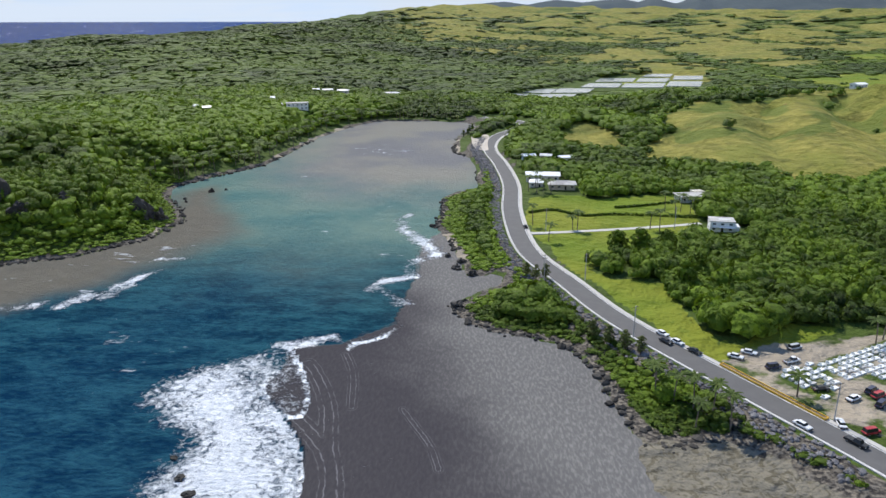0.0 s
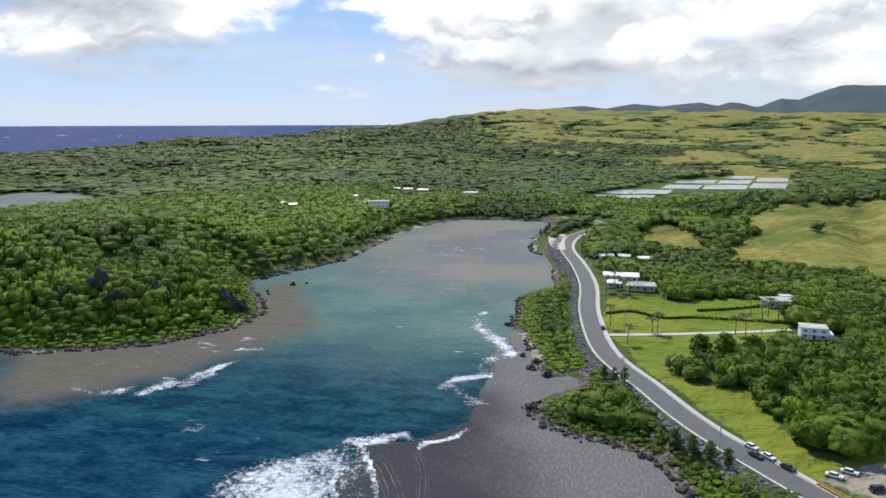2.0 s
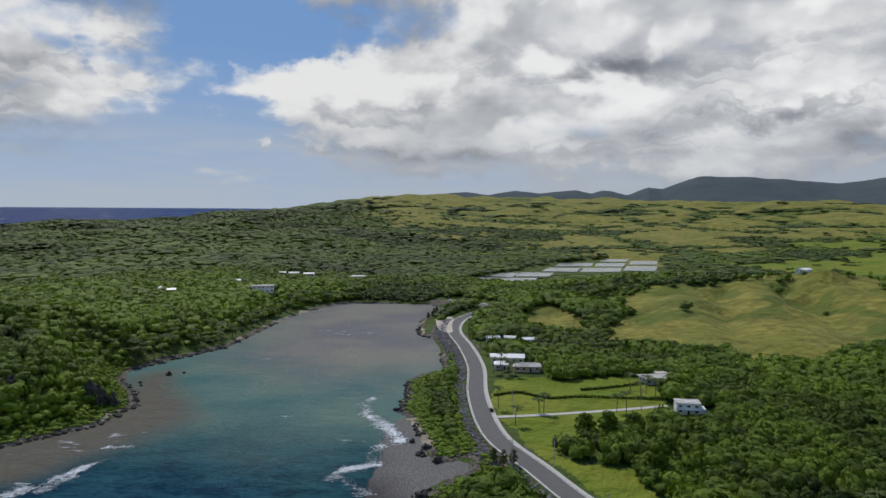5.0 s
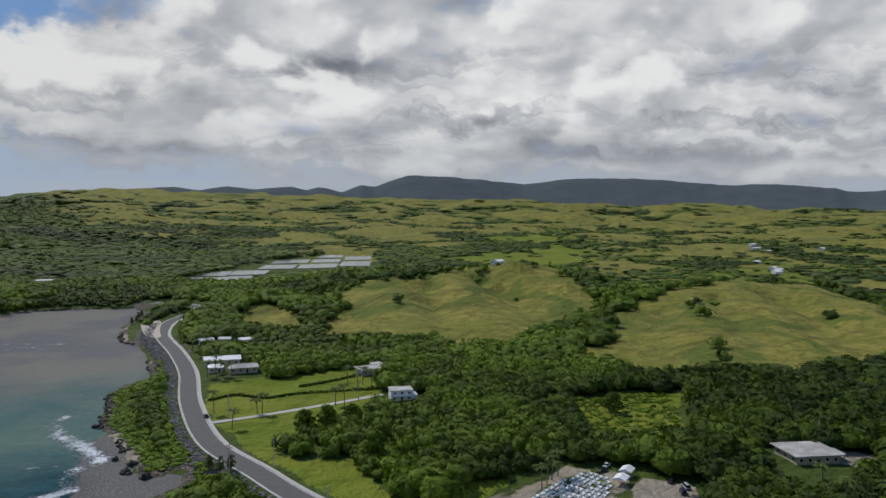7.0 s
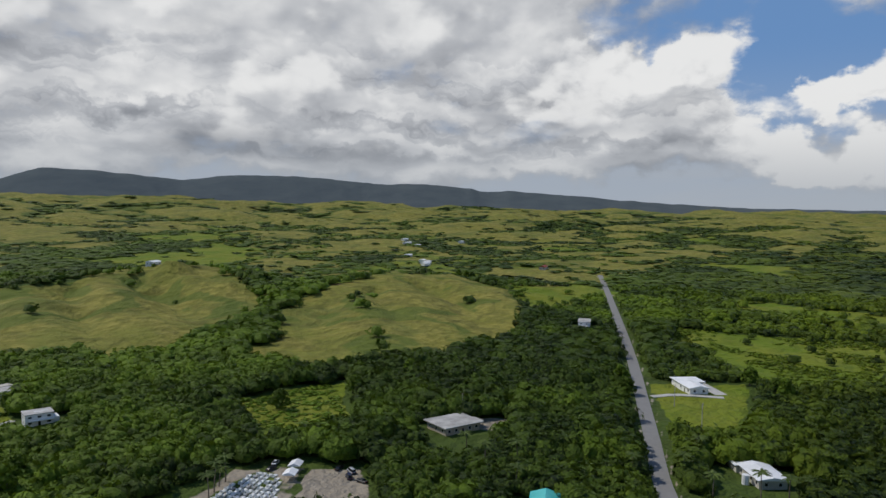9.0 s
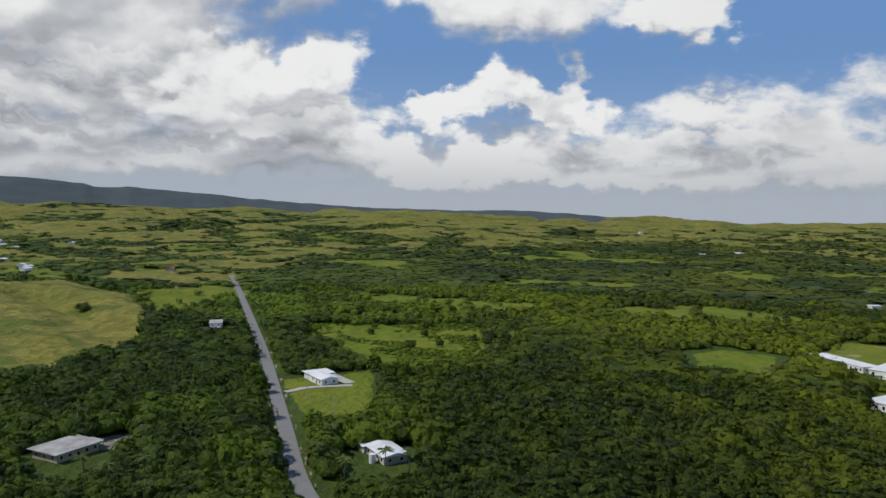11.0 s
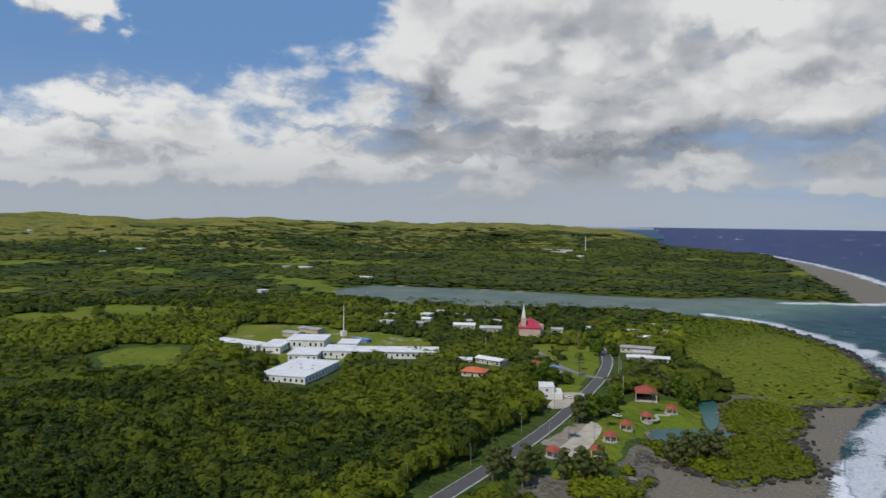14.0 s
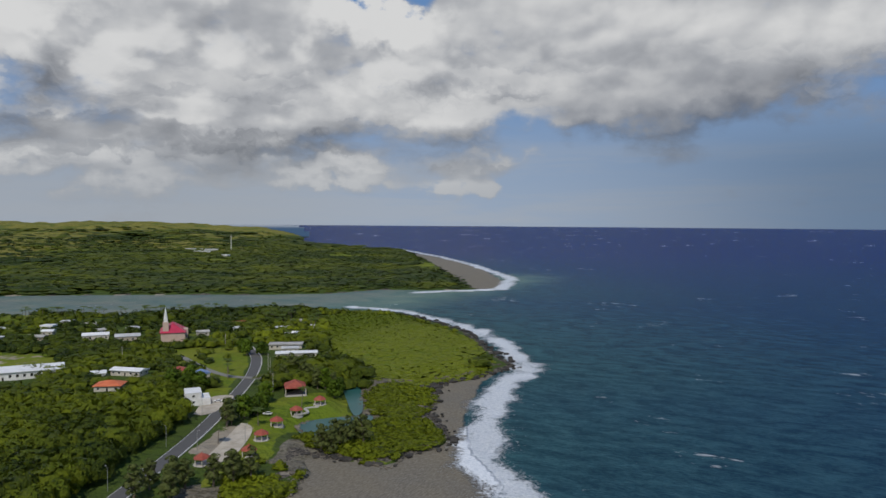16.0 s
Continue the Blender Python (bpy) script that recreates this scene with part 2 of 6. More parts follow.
LAGOON = [(-601, 788), (-569, 802), (-557, 839), (-549, 884), (-615, 942), (-681, 966), (-712, 939), (-683, 660),
    (-604, 584)]
MAIN_ROAD = [(39, 740), (54, 727), (71, 713), (77, 687), (61, 648), (45, 613), (36, 557), (40, 490), (41, 428),
    (35.8, 364.4), (36.7, 300.9), (48, 259.8), (59.8, 222), (84, 173.7), (100.9, 141.1), (119, 100), (139, 45), (158, -15), (176, -82), (203.4, -145.7),
    (223.2, -190.2), (244.4, -233.9), (267.7, -275.3), (307, -339), (346, -389), (384, -422)]
SIDE_ROAD = [(231.9, 86.5), (300.8, 122.1), (431, 188), (552, 252), (770, 369), (963, 474)]
LAWN = [(46.7, 396.7), (73, 404), (86.8, 390.1), (135, 404), (127.3, 338.7), (106.3, 310.9), (76.9, 294.6),
    (59.2, 272.8), (67.2, 263), (86.1, 259.8), (82.1, 226.8), (87.1, 208.7), (82, 194.8), (74.5, 208.7),
    (61.7, 247.9), (48.9, 287), (42, 328.9), (43.3, 371.4)]
VERGE = [(87.1, 208.7), (92.6, 204.5), (114.4, 217.4), (132.3, 219.7), (127.6, 210.8), (98.8, 202.5), (81.3, 192.9)]
CEMETERY = [(80.5, 192.9), (99.6, 204.5), (142.9, 213), (154.4, 219.3), (170.7, 210), (173.6, 201.9), (155.4, 185.9),
    (106, 149.8)]
DIRT = [(160.9, 191.6), (174.3, 201.2), (186.5, 185.5), (169.6, 165.3), (160.8, 159.7), (146.7, 175.9)]
KNOLL_WEST = [(94, 598), (128, 642), (138, 619), (134, 495), (236, 700), (262, 687), (338, 698), (443, 683),
    (407, 532), (418, 537), (327, 469), (254, 432), (232, 433), (191, 467), (150, 494), (134, 526), (97, 553)]
KNOLL_EAST = [(269, 371), (353, 452), (461, 522), (666, 606), (695, 489), (590, 371), (457, 289), (367, 275),
    (321, 291), (279, 315)]
GLADE = [(209.5, 294.2), (235.2, 295.7), (272.3, 284.5), (246, 256), (221, 227), (197, 226), (183, 232)]
FIELD_EAST = [(579, 224), (585, 171), (621, 73), (469, 54), (419, 86), (460, 151), (502, 189)]
HOUSE_LAWN = [(381, 156), (420, 113), (348.2, 95.2), (313.8, 90), (299.9, 105.6), (323.8, 122.2)]
PITCH = [(531, -87), (561, -117), (536, -150), (466, -119), (473, -85)]
SCRUB = [(557, 184), (598, 98), (605, 28), (543, 20), (451, 58), (404, 99), (499, 164)]
HEADLAND = [(448, -600), (367, -639), (296, -586), (257, -552), (202, -467), (192, -421), (216, -378), (249, -375),
    (319, -442)]
PARK = [(198.7, -195), (220.4, -237.6), (252.5, -285.1), (259, -326), (233, -335), (208, -301.3), (216.5, -269.2),
    (201, -234.6), (186.8, -208.1)]
CHURCH_GREEN = [(429, -381), (389, -424), (333, -368), (287, -295), (289, -282), (350, -348), (381, -344)]
SCHOOL = [(544, -175), (633, -222), (609, -276), (485, -328), (428, -309), (442, -236), (391, -192), (410, -166),
    (489, -182)]
SAND = [(229.3, -217.7), (248.9, -255.7), (232.6, -258.6), (210.8, -223.8), (213.6, -209.4)]
PONDS = [(71, 918), (128, 881), (187, 941), (306, 1009), (369, 1052), (452, 1290), (404, 1333), (248, 1199),
    (151, 1035)]

REEF = [(-33.3, 131.6), (-34.7, 150.8), (-50, 181.3), (-48.6, 210), (-33.6, 212.5), (-16.3, 227.9), (-13.2, 244.3),
    (-10.1, 274.4), (-11.5, 303.6), (-3.8, 329.6), (4.6, 349.2), (29.8, 311.9), (35, 233.8), (55.8, 172.1),
    (88, 160), (140, 120), (160, 0), (190, -150), (205.3, -232.3), (205, -385), (184, -472), (183, -410),
    (150.4, -316.9), (131.1, -281.9), (103.6, -252.1), (75, -110), (20, 20)]
REEF_FAR = [(1312, -2201), (818, -1687), (586, -1347), (455, -1116), (418, -979), (442, -972), (593, -1191)]
SHOAL = [(-232.5, 288), (-186.2, 301.5), (-145, 334.4), (-157, 407), (-143, 440), (-99.9, 339.2), (-113, 309.2),
    (-138.7, 260.4), (-165, 233), (-184.4, 222.8)]
SURF = [(-82.4, 173.9), (-78.6, 185.4), (-69.5, 198.3), (-56.9, 206.9), (-53.0, 212.8), (-53.0, 198.3), (-50.9, 181.5), (-46.4, 171.0), (-43.3, 166.4), (-37.8, 158.3), (-33.8, 146.9), (-32.2, 137.2), (-31.5, 127.5), (-31.0, 114.2), (-66.0, 114.2), (-68.7, 137.2), (-62.9, 150.4), (-64.3, 157.8), (-73.0, 165.8)]
CRESTS = [(6.5, 89), (2.4, 133), (-0.9, 171), (-4.7, 192), (-6.3, 174), (-8.5, 202), (-10.4, 184), (-13.2, 210),
    (-14.4, 187), (-15.3, 206), (-17.1, 180), (-18.6, 225), (-19.7, 220), (-22.2, 292), (-25.3, 288), (-28, 270),
    (-31.5, 244), (-34.6, 283), (-38.9, 288), (-42.2, 279), (-44.6, 259), (-47, 250), (-50, 257), (-53.6, 231),
    (-56.5, 222), (-54.3, 212), (-58.7, 210), (-62.2, 193), (-65.2, 172), (-69.4, 152), (-73.4, 137), (-77.1, 132),
    (-82.6, 129), (-85, 140), (-87, 138), (-89.5, 128), (-92, 116), (-95, 100), (-99, 60)]
POOL = [(221, -277), (220, -289), (208, -304), (198.6, -309.7), (193, -298), (195, -285), (207.7, -266.7)]
POOL_BACK = [(243.7, -348.5), (241.8, -361), (228.5, -345.5), (208, -315), (208, -306.7), (227, -328.4)]
FLATS = [(193, -164), (203, -194), (191, -193), (182, -212), (201, -231), (196, -238), (178, -226), (172, -205), (180, -180)]
SHORE_PARK = [(200, -165), (222, -200), (237, -238), (252, -268), (266, -300), (262, -335), (244, -352), (222, -332), (203, -305), (188, -262), (168, -236), (158, -190)]
SPIT = [(193, -244), (178, -245), (156, -252), (146, -280), (148, -296), (163, -316), (183, -338), (203, -387), (232, -378), (243, -352), (225, -332), (204, -306), (191, -290), (200, -262)]
SPIT_UPPER = [(230, -348), (220, -369), (197, -369), (185, -353), (175, -318), (180, -303), (206, -317)]
SPIT_LOWER = [(208, -259), (190, -252), (173, -252), (152, -246), (145, -251), (157, -263), (147, -277), (148, -292), (167, -308), (186, -306), (193, -299), (194, -274), (199, -264)]
SPIT_WEST = [(195, -202), (201, -221), (195, -228), (175, -221), (165, -199), (179, -186)]
LEDGE = [(228, -344), (226, -379), (211, -395), (199, -427), (194, -463), (182, -469)]
LOT = [(273.5, -261.5), (291.3, -289.6), (282.6, -299.4), (268, -273), (268, -262.4)]
BENCH = [(50, 150), (67, 156), (77, 150), (84, 139), (87, 131), (100, 105), (85, 100), (56, 129), (50, 137)]
BAY = [(24, 614), (39, 625), (36, 580), (34, 548), (24.6, 562)]
# building plots: x, y, radius kept clear of trees
VILLAGE = [(360, -470), (400, -430), (470, -375), (560, -320), (640, -350), (690, -440), (620, -505), (540, -590), (450, -600), (380, -540)]
PLOTS = [(132, 327, 14), (137, 386, 14), (62, 440, 15), (67, 416, 15), (62, 508, 7), (73, 506, 7), (85, 499, 7), (-139, 694, 16), (-122, 848, 22),
         (-58, 876, 14), (-213, 657, 9), (206, 802, 14), (241, 184, 19), (376, 129, 20), (262, 68, 21), (525, 270, 18), (262, 179, 10), (194, 114, 12), (373, -306, 16),
         (353, -275, 14), (289, -275, 13), (349, -323, 10), (333, -325, 8), (355, -435, 18), (327, -410, 20), (256, -321, 14), (457, -416, 20),
         (509, -385, 14), (483, -394, 14), (453, -441, 11), (565, -383, 14), (565, -339, 9), (400, -176, 24), (419, -194, 24), (409, -185, 28), (416, -262, 15), (446, -270, 15)]
GRAVES = [(93, 186), (139, 209), (166, 216), (163, 199), (150, 186), (130, 175), (122, 180), (112, 180), (106, 170), (99, 169)]
FOAM_LINES = [
    ([(-53.3, 210.8), (-43.8, 213.4), (-35.8, 215.1)], 2.0), ([(-31.1, 210), (-23, 216.9), (-14.8, 228.9)], 2.0),
    ([(-26.9, 258.5), (-19, 271.1), (-10.6, 275.7), (-11.4, 299.7)], 3.0), ([(-20.7, 262.8), (-14.2, 244.3)], 3.0),
    ([(-20.8, 371), (-19.4, 344.1), (-10.3, 320.5), (-4.8, 303.7)], 3.4), ([(-160.2, 241.5), (-153.1, 245.3)], 3.0),
    ([(-142.2, 244.2), (-136.2, 255.5), (-124.6, 258.5), (-117.8, 277.7)], 3.0), ([(-123.4, 295.8), (-110.5, 297.3)], 2.6),
    ([(-166.2, 245.9), (-151.9, 243.2)], 2.5), ([(481, -703), (400, -694), (288, -619), (224, -547), (188, -484)], 11.0),
    ([(174, -474), (170, -417), (151, -350), (128, -291), (107, -256), (85, -231), (67, -213)], 13.0),
    ([(1397, -2338), (952, -1846), (698, -1527), (479, -1207), (412, -1005), (496, -893)], 14.0)]
WASH = [(-52.8, 211.9), (-46.8, 205.3), (-42.6, 194.6), (-37.6, 179.5), (-36.8, 171.6), (-37.3, 166.4), (-43.4, 166.9), (-46.8, 171.6), (-51.2, 181.5), (-53.3, 198.3)]
# thin lines of ripples running over the reef
RIPPLES = [([(-41.1, 198.3), (-35.8, 186.8), (-30.8, 171.0), (-28.5, 155.2), (-26.2, 143.5), (-25.1, 132.8), (-24.9, 124.0)], 0.8), ([(-38.4, 166.4), (-32.8, 158.3), (-28.0, 149.9), (-25.5, 140.3), (-24.1, 129.4)], 0.9), ([(-30.3, 204.1), (-26.5, 191.0), (-24.6, 171.6)], 0.5), ([(-10.9, 171.0), (-6.6, 161.4), (-3.0, 152.8), (-1.0, 143.5)], 0.4)]
# surface height by bearing (rows, degrees left of north) and distance (columns, metres)
REACH = [450, 800, 1100, 1400, 1700, 2200, 2800, 3600, 4300, 4900]
BEARINGS = [36, 22, 12, 0, -15, -40, -70, -100, -130, -138, -142.5]
RELIEF = [
    (18, 24, 27, 29, 31, 28, 20, 10, 10, 10), (14, 22, 32, 40, 47, 55, 40, 30, 20, 10), (10, 18, 28, 38, 48, 60, 72, 78, 80, 70),
    (4, 6, 10, 20, 32, 50, 80, 125, 160, 150), (4, 5, 5, 9, 18, 38, 66, 120, 145, 150),
    (4, 6, 6, 12, 22, 40, 66, 115, 135, 130), (5, 6, 10, 18, 28, 44, 60, 85, 100, 100),
    (5, 5, 6, 10, 20, 38, 52, 66, 92, 104), (4, 4, 5, 8, 14, 26, 40, 62, 92, 108), (4, 3, 5, 7, 10, 20, 30, 46, 58, 60), (4, 3, 4, 4, 5, 6, 8, 12, 14, 14)]
# ridges of the near hills: crest points x, y, height, then half width
RIDGES = [
    ([(226, 651, 15), (273, 714, 22), (344, 711, 25), (407, 722, 29), (447, 688, 27), (441, 595, 18)], 95),
    ([(344, 711, 25), (300, 590, 18), (262, 470, 6)], 42), ([(407, 722, 28), (398, 610, 21), (365, 500, 8)], 46), ([(273, 714, 21), (232, 600, 14), (196, 480, 5)], 40),
    ([(414, 499, 10), (497, 529, 16), (579, 544, 20), (643, 516, 18), (649, 464, 10)], 80),
    ([(579, 544, 20), (500, 440, 14), (410, 335, 5)], 44), ([(643, 516, 18), (590, 410, 13), (500, 310, 4)], 40), ([(497, 529, 16), (425, 420, 11), (345, 325, 4)], 38),
    ([(107, 634, 6), (135, 652, 8)], 30), ([(-330, 330, 14), (-275, 372, 15), (-247, 386, 17), (-223, 440, 18), (-158, 388, 12)], 42)]


def fade(a, low, high):
    s = np.clip((a - low) / (high - low), 0, 1)
    return s * s * (3 - 2 * s)


def lattice(ix, iy, seed):
    h = (ix.astype(np.int64) * 374761393 + iy.astype(np.int64) * 668265263 + seed * 974634777) & 0xFFFFFFFF
    h = ((h ^ (h >> 13)) * 1274126177) & 0xFFFFFFFF
    return ((h ^ (h >> 16)) & 0xFFFF) / 65535.0


def grain(x, y, size, seed=0, octaves=4):
    """Fractal value noise, 0 to 1."""
    total, weight, gain = 0.0, 0.0, 1.0
    for k in range(octaves):
        u, v = x / size * 2 ** k, y / size * 2 ** k
        iu, iv = np.floor(u), np.floor(v)
        fu, fv = u - iu, v - iv
        fu, fv = fu * fu * (3 - 2 * fu), fv * fv * (3 - 2 * fv)
        n = (lattice(iu, iv, seed + k) * (1 - fu) + lattice(iu + 1, iv, seed + k) * fu) * (1 - fv) + \
            (lattice(iu, iv + 1, seed + k) * (1 - fu) + lattice(iu + 1, iv + 1, seed + k) * fu) * fv
        total, weight, gain = total + n * gain, weight + gain, gain * 0.5
    return total / weight


def clusters(x, y, size, seed):
    """Rounded clusters of uneven size: distance to the nearest centre (in cluster sizes), and a number of its own for each."""
    best, own = np.full(x.shape, 9.0), np.zeros(x.shape)
    iu, iv = np.floor(x / size), np.floor(y / size)
    for du in (-1, 0, 1):
        for dv in (-1, 0, 1):
            cu, cv = iu + du, iv + dv
            d = np.hypot(x / size - cu - lattice(cu, cv, seed), y / size - cv - lattice(cu, cv, seed + 1))
            near = d < best
            best, own = np.where(near, d, best), np.where(near, lattice(cu, cv, seed + 2), own)
    return best, own


def to_line(x, y, points, values=None):
    """Distance to an open line and, where values are given, their value at its nearest point."""
    best, carried = np.full(x.shape, 1e9), np.zeros(x.shape)
    for k in range(len(points) - 1):
        (ax, ay), (bx, by) = points[k][:2], points[k + 1][:2]
        ex, ey = bx - ax, by - ay
        s = np.clip(((x - ax) * ex + (y - ay) * ey) / (ex * ex + ey * ey + 1e-9), 0, 1)
        d = (x - ax - s * ex) ** 2 + (y - ay - s * ey) ** 2
        near = d < best
        best = np.where(near, d, best)
        if values is not None:
            carried = np.where(near, values[k] + s * (values[k + 1] - values[k]), carried)
    return (np.sqrt(best), carried) if values is not None else np.sqrt(best)


def inside(x, y, points, margin=80.0):
    """Signed distance to a closed outline, positive inside; beyond the margin it is not worked out."""
    p = np.array(points, float)
    out = np.full(x.shape, -margin)
    near = (x > p[:, 0].min() - margin) & (x < p[:, 0].max() + margin) & (y > p[:, 1].min() - margin) & (y < p[:, 1].max() + margin)
    u, v = x[near], y[near]
    if not len(u):
        return out
    d = to_line(u, v, list(points) + [points[0]])
    odd = np.zeros(u.shape, bool)
    for (ax, ay), (bx, by) in zip(p, np.roll(p, -1, 0)):
        if ay != by:
            odd ^= ((ay > v) != (by > v)) & (u < (bx - ax) * (v - ay) / (by - ay) + ax)
    out[near] = np.where(odd, d, -d)
    return out


def rounded(points, steps=6):
    """A smooth line through the points."""
    p = [Vector((*q[:2], 0)) for q in points]
    made = []
    for k in range(len(p) - 1):
        a, b, c, d = p[max(k - 1, 0)], p[k], p[k + 1], p[min(k + 2, len(p) - 1)]
        for j in range(steps):
            s = j / steps
            q = 0.5 * (2 * b + (c - a) * s + (2 * a - 5 * b + 4 * c - d) * s * s + (3 * b - a - 3 * c + d) * s ** 3)
            made.append((q.x, q.y))
    return made + [tuple(p[-1][:2])]


LAND = COAST_NORTH + COAST_ROAD + COAST_SOUTH + [(4950, 0), (3500, 3500)]
ROAD_LINE = rounded(MAIN_ROAD)
LANE_LINE = rounded([(150, 6), (185, 50), *SIDE_ROAD])
DRIVE_LINE = [(41.5, 325), (58, 327), (86, 332), (109, 337), (127, 342)]
OPEN = [(LAWN, 1.0), (VERGE, 1.0), (CEMETERY, 0.6), (GLADE, 1.0), (HOUSE_LAWN, 0.9), (PITCH, 0.6), (HEADLAND, 1.0), (PARK, 1.0),
        (CHURCH_GREEN, 0.8), (SCHOOL, 0.7), (FIELD_EAST, 0.96), (SCRUB, 0.5), (VILLAGE, 0.35), (SPIT, 1.0)]


def survey(x, y):
    """Height and cover at places of the plan."""
    r = np.hypot(x, y)
    bearing = np.degrees(np.arctan2(-x, y))
    bearing = np.where(bearing > 110, bearing - 360, bearing)
    shore = np.maximum(inside(x, y, LAND, 300), -300)
    shore = np.minimum(shore, -inside(x, y, LAGOON, 300))
    # broad relief
    rel = np.array(RELIEF, float)[::-1]
    row = np.interp(bearing, BEARINGS[::-1], np.arange(len(BEARINGS)))
    col = np.interp(r, REACH, np.arange(len(REACH)))
    i, j = np.clip(row.astype(int), 0, len(BEARINGS) - 2), np.clip(col.astype(int), 0, len(REACH) - 2)
    fi, fj = row - i, col - j
    fi = fi * fi * (3 - 2 * fi)
    z = (rel[i, j] * (1 - fi) + rel[i + 1, j] * fi) * (1 - fj) + (rel[i, j + 1] * (1 - fi) + rel[i + 1, j + 1] * fi) * fj
    rough = (grain(x, y, 420, 3, 6) - 0.5) * np.clip(z - 6, 0, 60) * 1.0
    gully = (1 - np.abs(grain(x, y, 230, 11, 4) * 2 - 1)) - 0.75
    z = z + rough - gully * np.clip(z - 12, 0, 40) * 0.8
    basin = fade(inside(x, y, LAGOON, 400), -330, -40) * fade(r, 560, 700)
    z = z + (3.0 - z) * basin * 0.9
    hill = np.zeros(x.shape)
    fold = 1 - np.abs(grain(x + 20, y, 85, 8, 4) * 2 - 1)
    for line, wide in RIDGES:
        d, h = to_line(x, y, line, [q[2] for q in line])
        hill = np.maximum(hill, h * np.exp(-(d / wide) ** 2) * (1 + 0.5 * (grain(x, y, 60, 7, 5) - 0.5) - 2.0 * (fold - 0.7) * fade(d, 12, 46)))
    z = z + hill
    z = 0.3 + (z - 0.3) * fade(shore, -2, 45) + (grain(x, y, 14, 5, 3) - 0.5) * 1.2 * fade(shore, 3, 20)
    z = np.where(shore < 0, 0.3 - 3.3 * fade(-shore, 0, 6), z)
    for flat, level in ((CEMETERY, 3.0), (DIRT, 3.2), (SCHOOL, 4.0), (PONDS, 4.6), (PARK, 2.6), (FLATS, 0.9), (LOT, 3.0), (SAND, 2.75), (LAWN, 3.3), (CHURCH_GREEN, 3.3), (BENCH, 0.4), (POOL, -0.8), (POOL_BACK, -0.6)):
        k = fade(inside(x, y, flat, 30), -12, 0)
        z = z + (level - z) * k
    # grown rock banks stand a little higher than the bare flats of the spit
    for bank in (SPIT_UPPER, SPIT_LOWER, SPIT_WEST):
        z = z + 1.1 * fade(inside(x, y, bank, 30) + (grain(x, y, 7, 45, 3) - 0.5) * 5, -1.0, 1.2)
    # roads are cut level
    d_road = to_line(x, y, ROAD_LINE)
    z = z + (3.0 - z) * fade(-d_road, -22, -9) * (shore > -12)
    lane_up = np.linspace(3.0, 7.0, len(LANE_LINE))
    d_lane, lane_z = to_line(x, y, LANE_LINE, lane_up)
    w = fade(-d_lane, -16, -6)
    z = z + (lane_z - z) * w * (r < 1300)
    # cover
    open_land = np.zeros(x.shape)
    wobble = (grain(x, y, 18, 21, 3) - 0.5) * 9
    for outline, bare in OPEN:
        open_land = np.maximum(open_land, bare * fade(inside(x, y, outline, 30) + wobble * 0.5, -1.5, 1.5))
    ragged = wobble * 1.5 + (grain(x, y, 70, 23, 4) - 0.5) * 32
    knoll = np.maximum(fade(inside(x, y, KNOLL_WEST, 60) + ragged, -3, 5), fade(inside(x, y, KNOLL_EAST, 60) + ragged, -3, 5))
    west = fade(-bearing, -10, 2)
    field = grain(x, y, 300, 31, 5)
    south = fade(-bearing, 72, 95)
    start = np.interp(-bearing, [-5, 16, 26, 60, 74, 110], [1600, 1250, 640, 680, 1300, 1500])
    dry = fade((z - 10) / 55 + (field - 0.5) * 3.0 + 0.06 + 0.34 * fade(-bearing, 2, 14) * fade(bearing, -66, -52), -0.05, 0.55) * west * fade(r, start * 0.85, start * 1.25)
    dry = dry * (1 - 0.55 * fade(gully, 0.08, 0.2) * (1 - south))
    dry = dry * (1 - 0.2 * fade(-bearing, 95, 120))
    # meadows between the woods inland
    share = np.interp(-bearing, [10, 22, 34, 58, 72, 118, 130], [0.75, 0.56, 0.40, 0.42, 0.56, 0.58, 0.66])
    meadow = fade(grain(x, y, 150, 37, 5), share - 0.04, share + 0.12) * fade(r, 620, 760) * fade(-r, -2600, -2000) * west
    open_land = np.maximum(open_land, meadow * 0.96 * (1 - np.maximum(dry, knoll)))
    dry = np.maximum(dry, knoll)
    # lush marks gullies and folds, for greener growth and their painted shading
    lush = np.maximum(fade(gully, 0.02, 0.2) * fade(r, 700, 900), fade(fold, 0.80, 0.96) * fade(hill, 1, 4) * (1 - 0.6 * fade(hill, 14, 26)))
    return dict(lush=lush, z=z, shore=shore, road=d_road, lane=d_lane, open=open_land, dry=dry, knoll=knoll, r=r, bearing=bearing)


def sheet(name, rings, spokes, build):
    """A round sheet of rings and spokes; build(x, y) gives heights, attributes and which vertices to keep."""
    a = np.radians(spokes)
    x, y = -np.outer(rings, np.sin(a)).ravel(), np.outer(rings, np.cos(a)).ravel()
    z, layers, keep = build(x, y)
    n, m = len(rings), len(spokes)
    i, j = np.meshgrid(np.arange(n - 1), np.arange(m), indexing="ij")
    k = (j + 1) % m
    quads = np.stack([i * m + j, (i + 1) * m + j, (i + 1) * m + k, i * m + k], -1).reshape(-1, 4)
    if keep is not None:
        quads = quads[keep[quads].any(1)]
    used, quads = np.unique(quads, return_inverse=True)
    return mesh_object(name, np.stack([x, y, z], 1)[used], quads.reshape(-1, 4), {k_: v[used] for k_, v in layers.items()}, True)


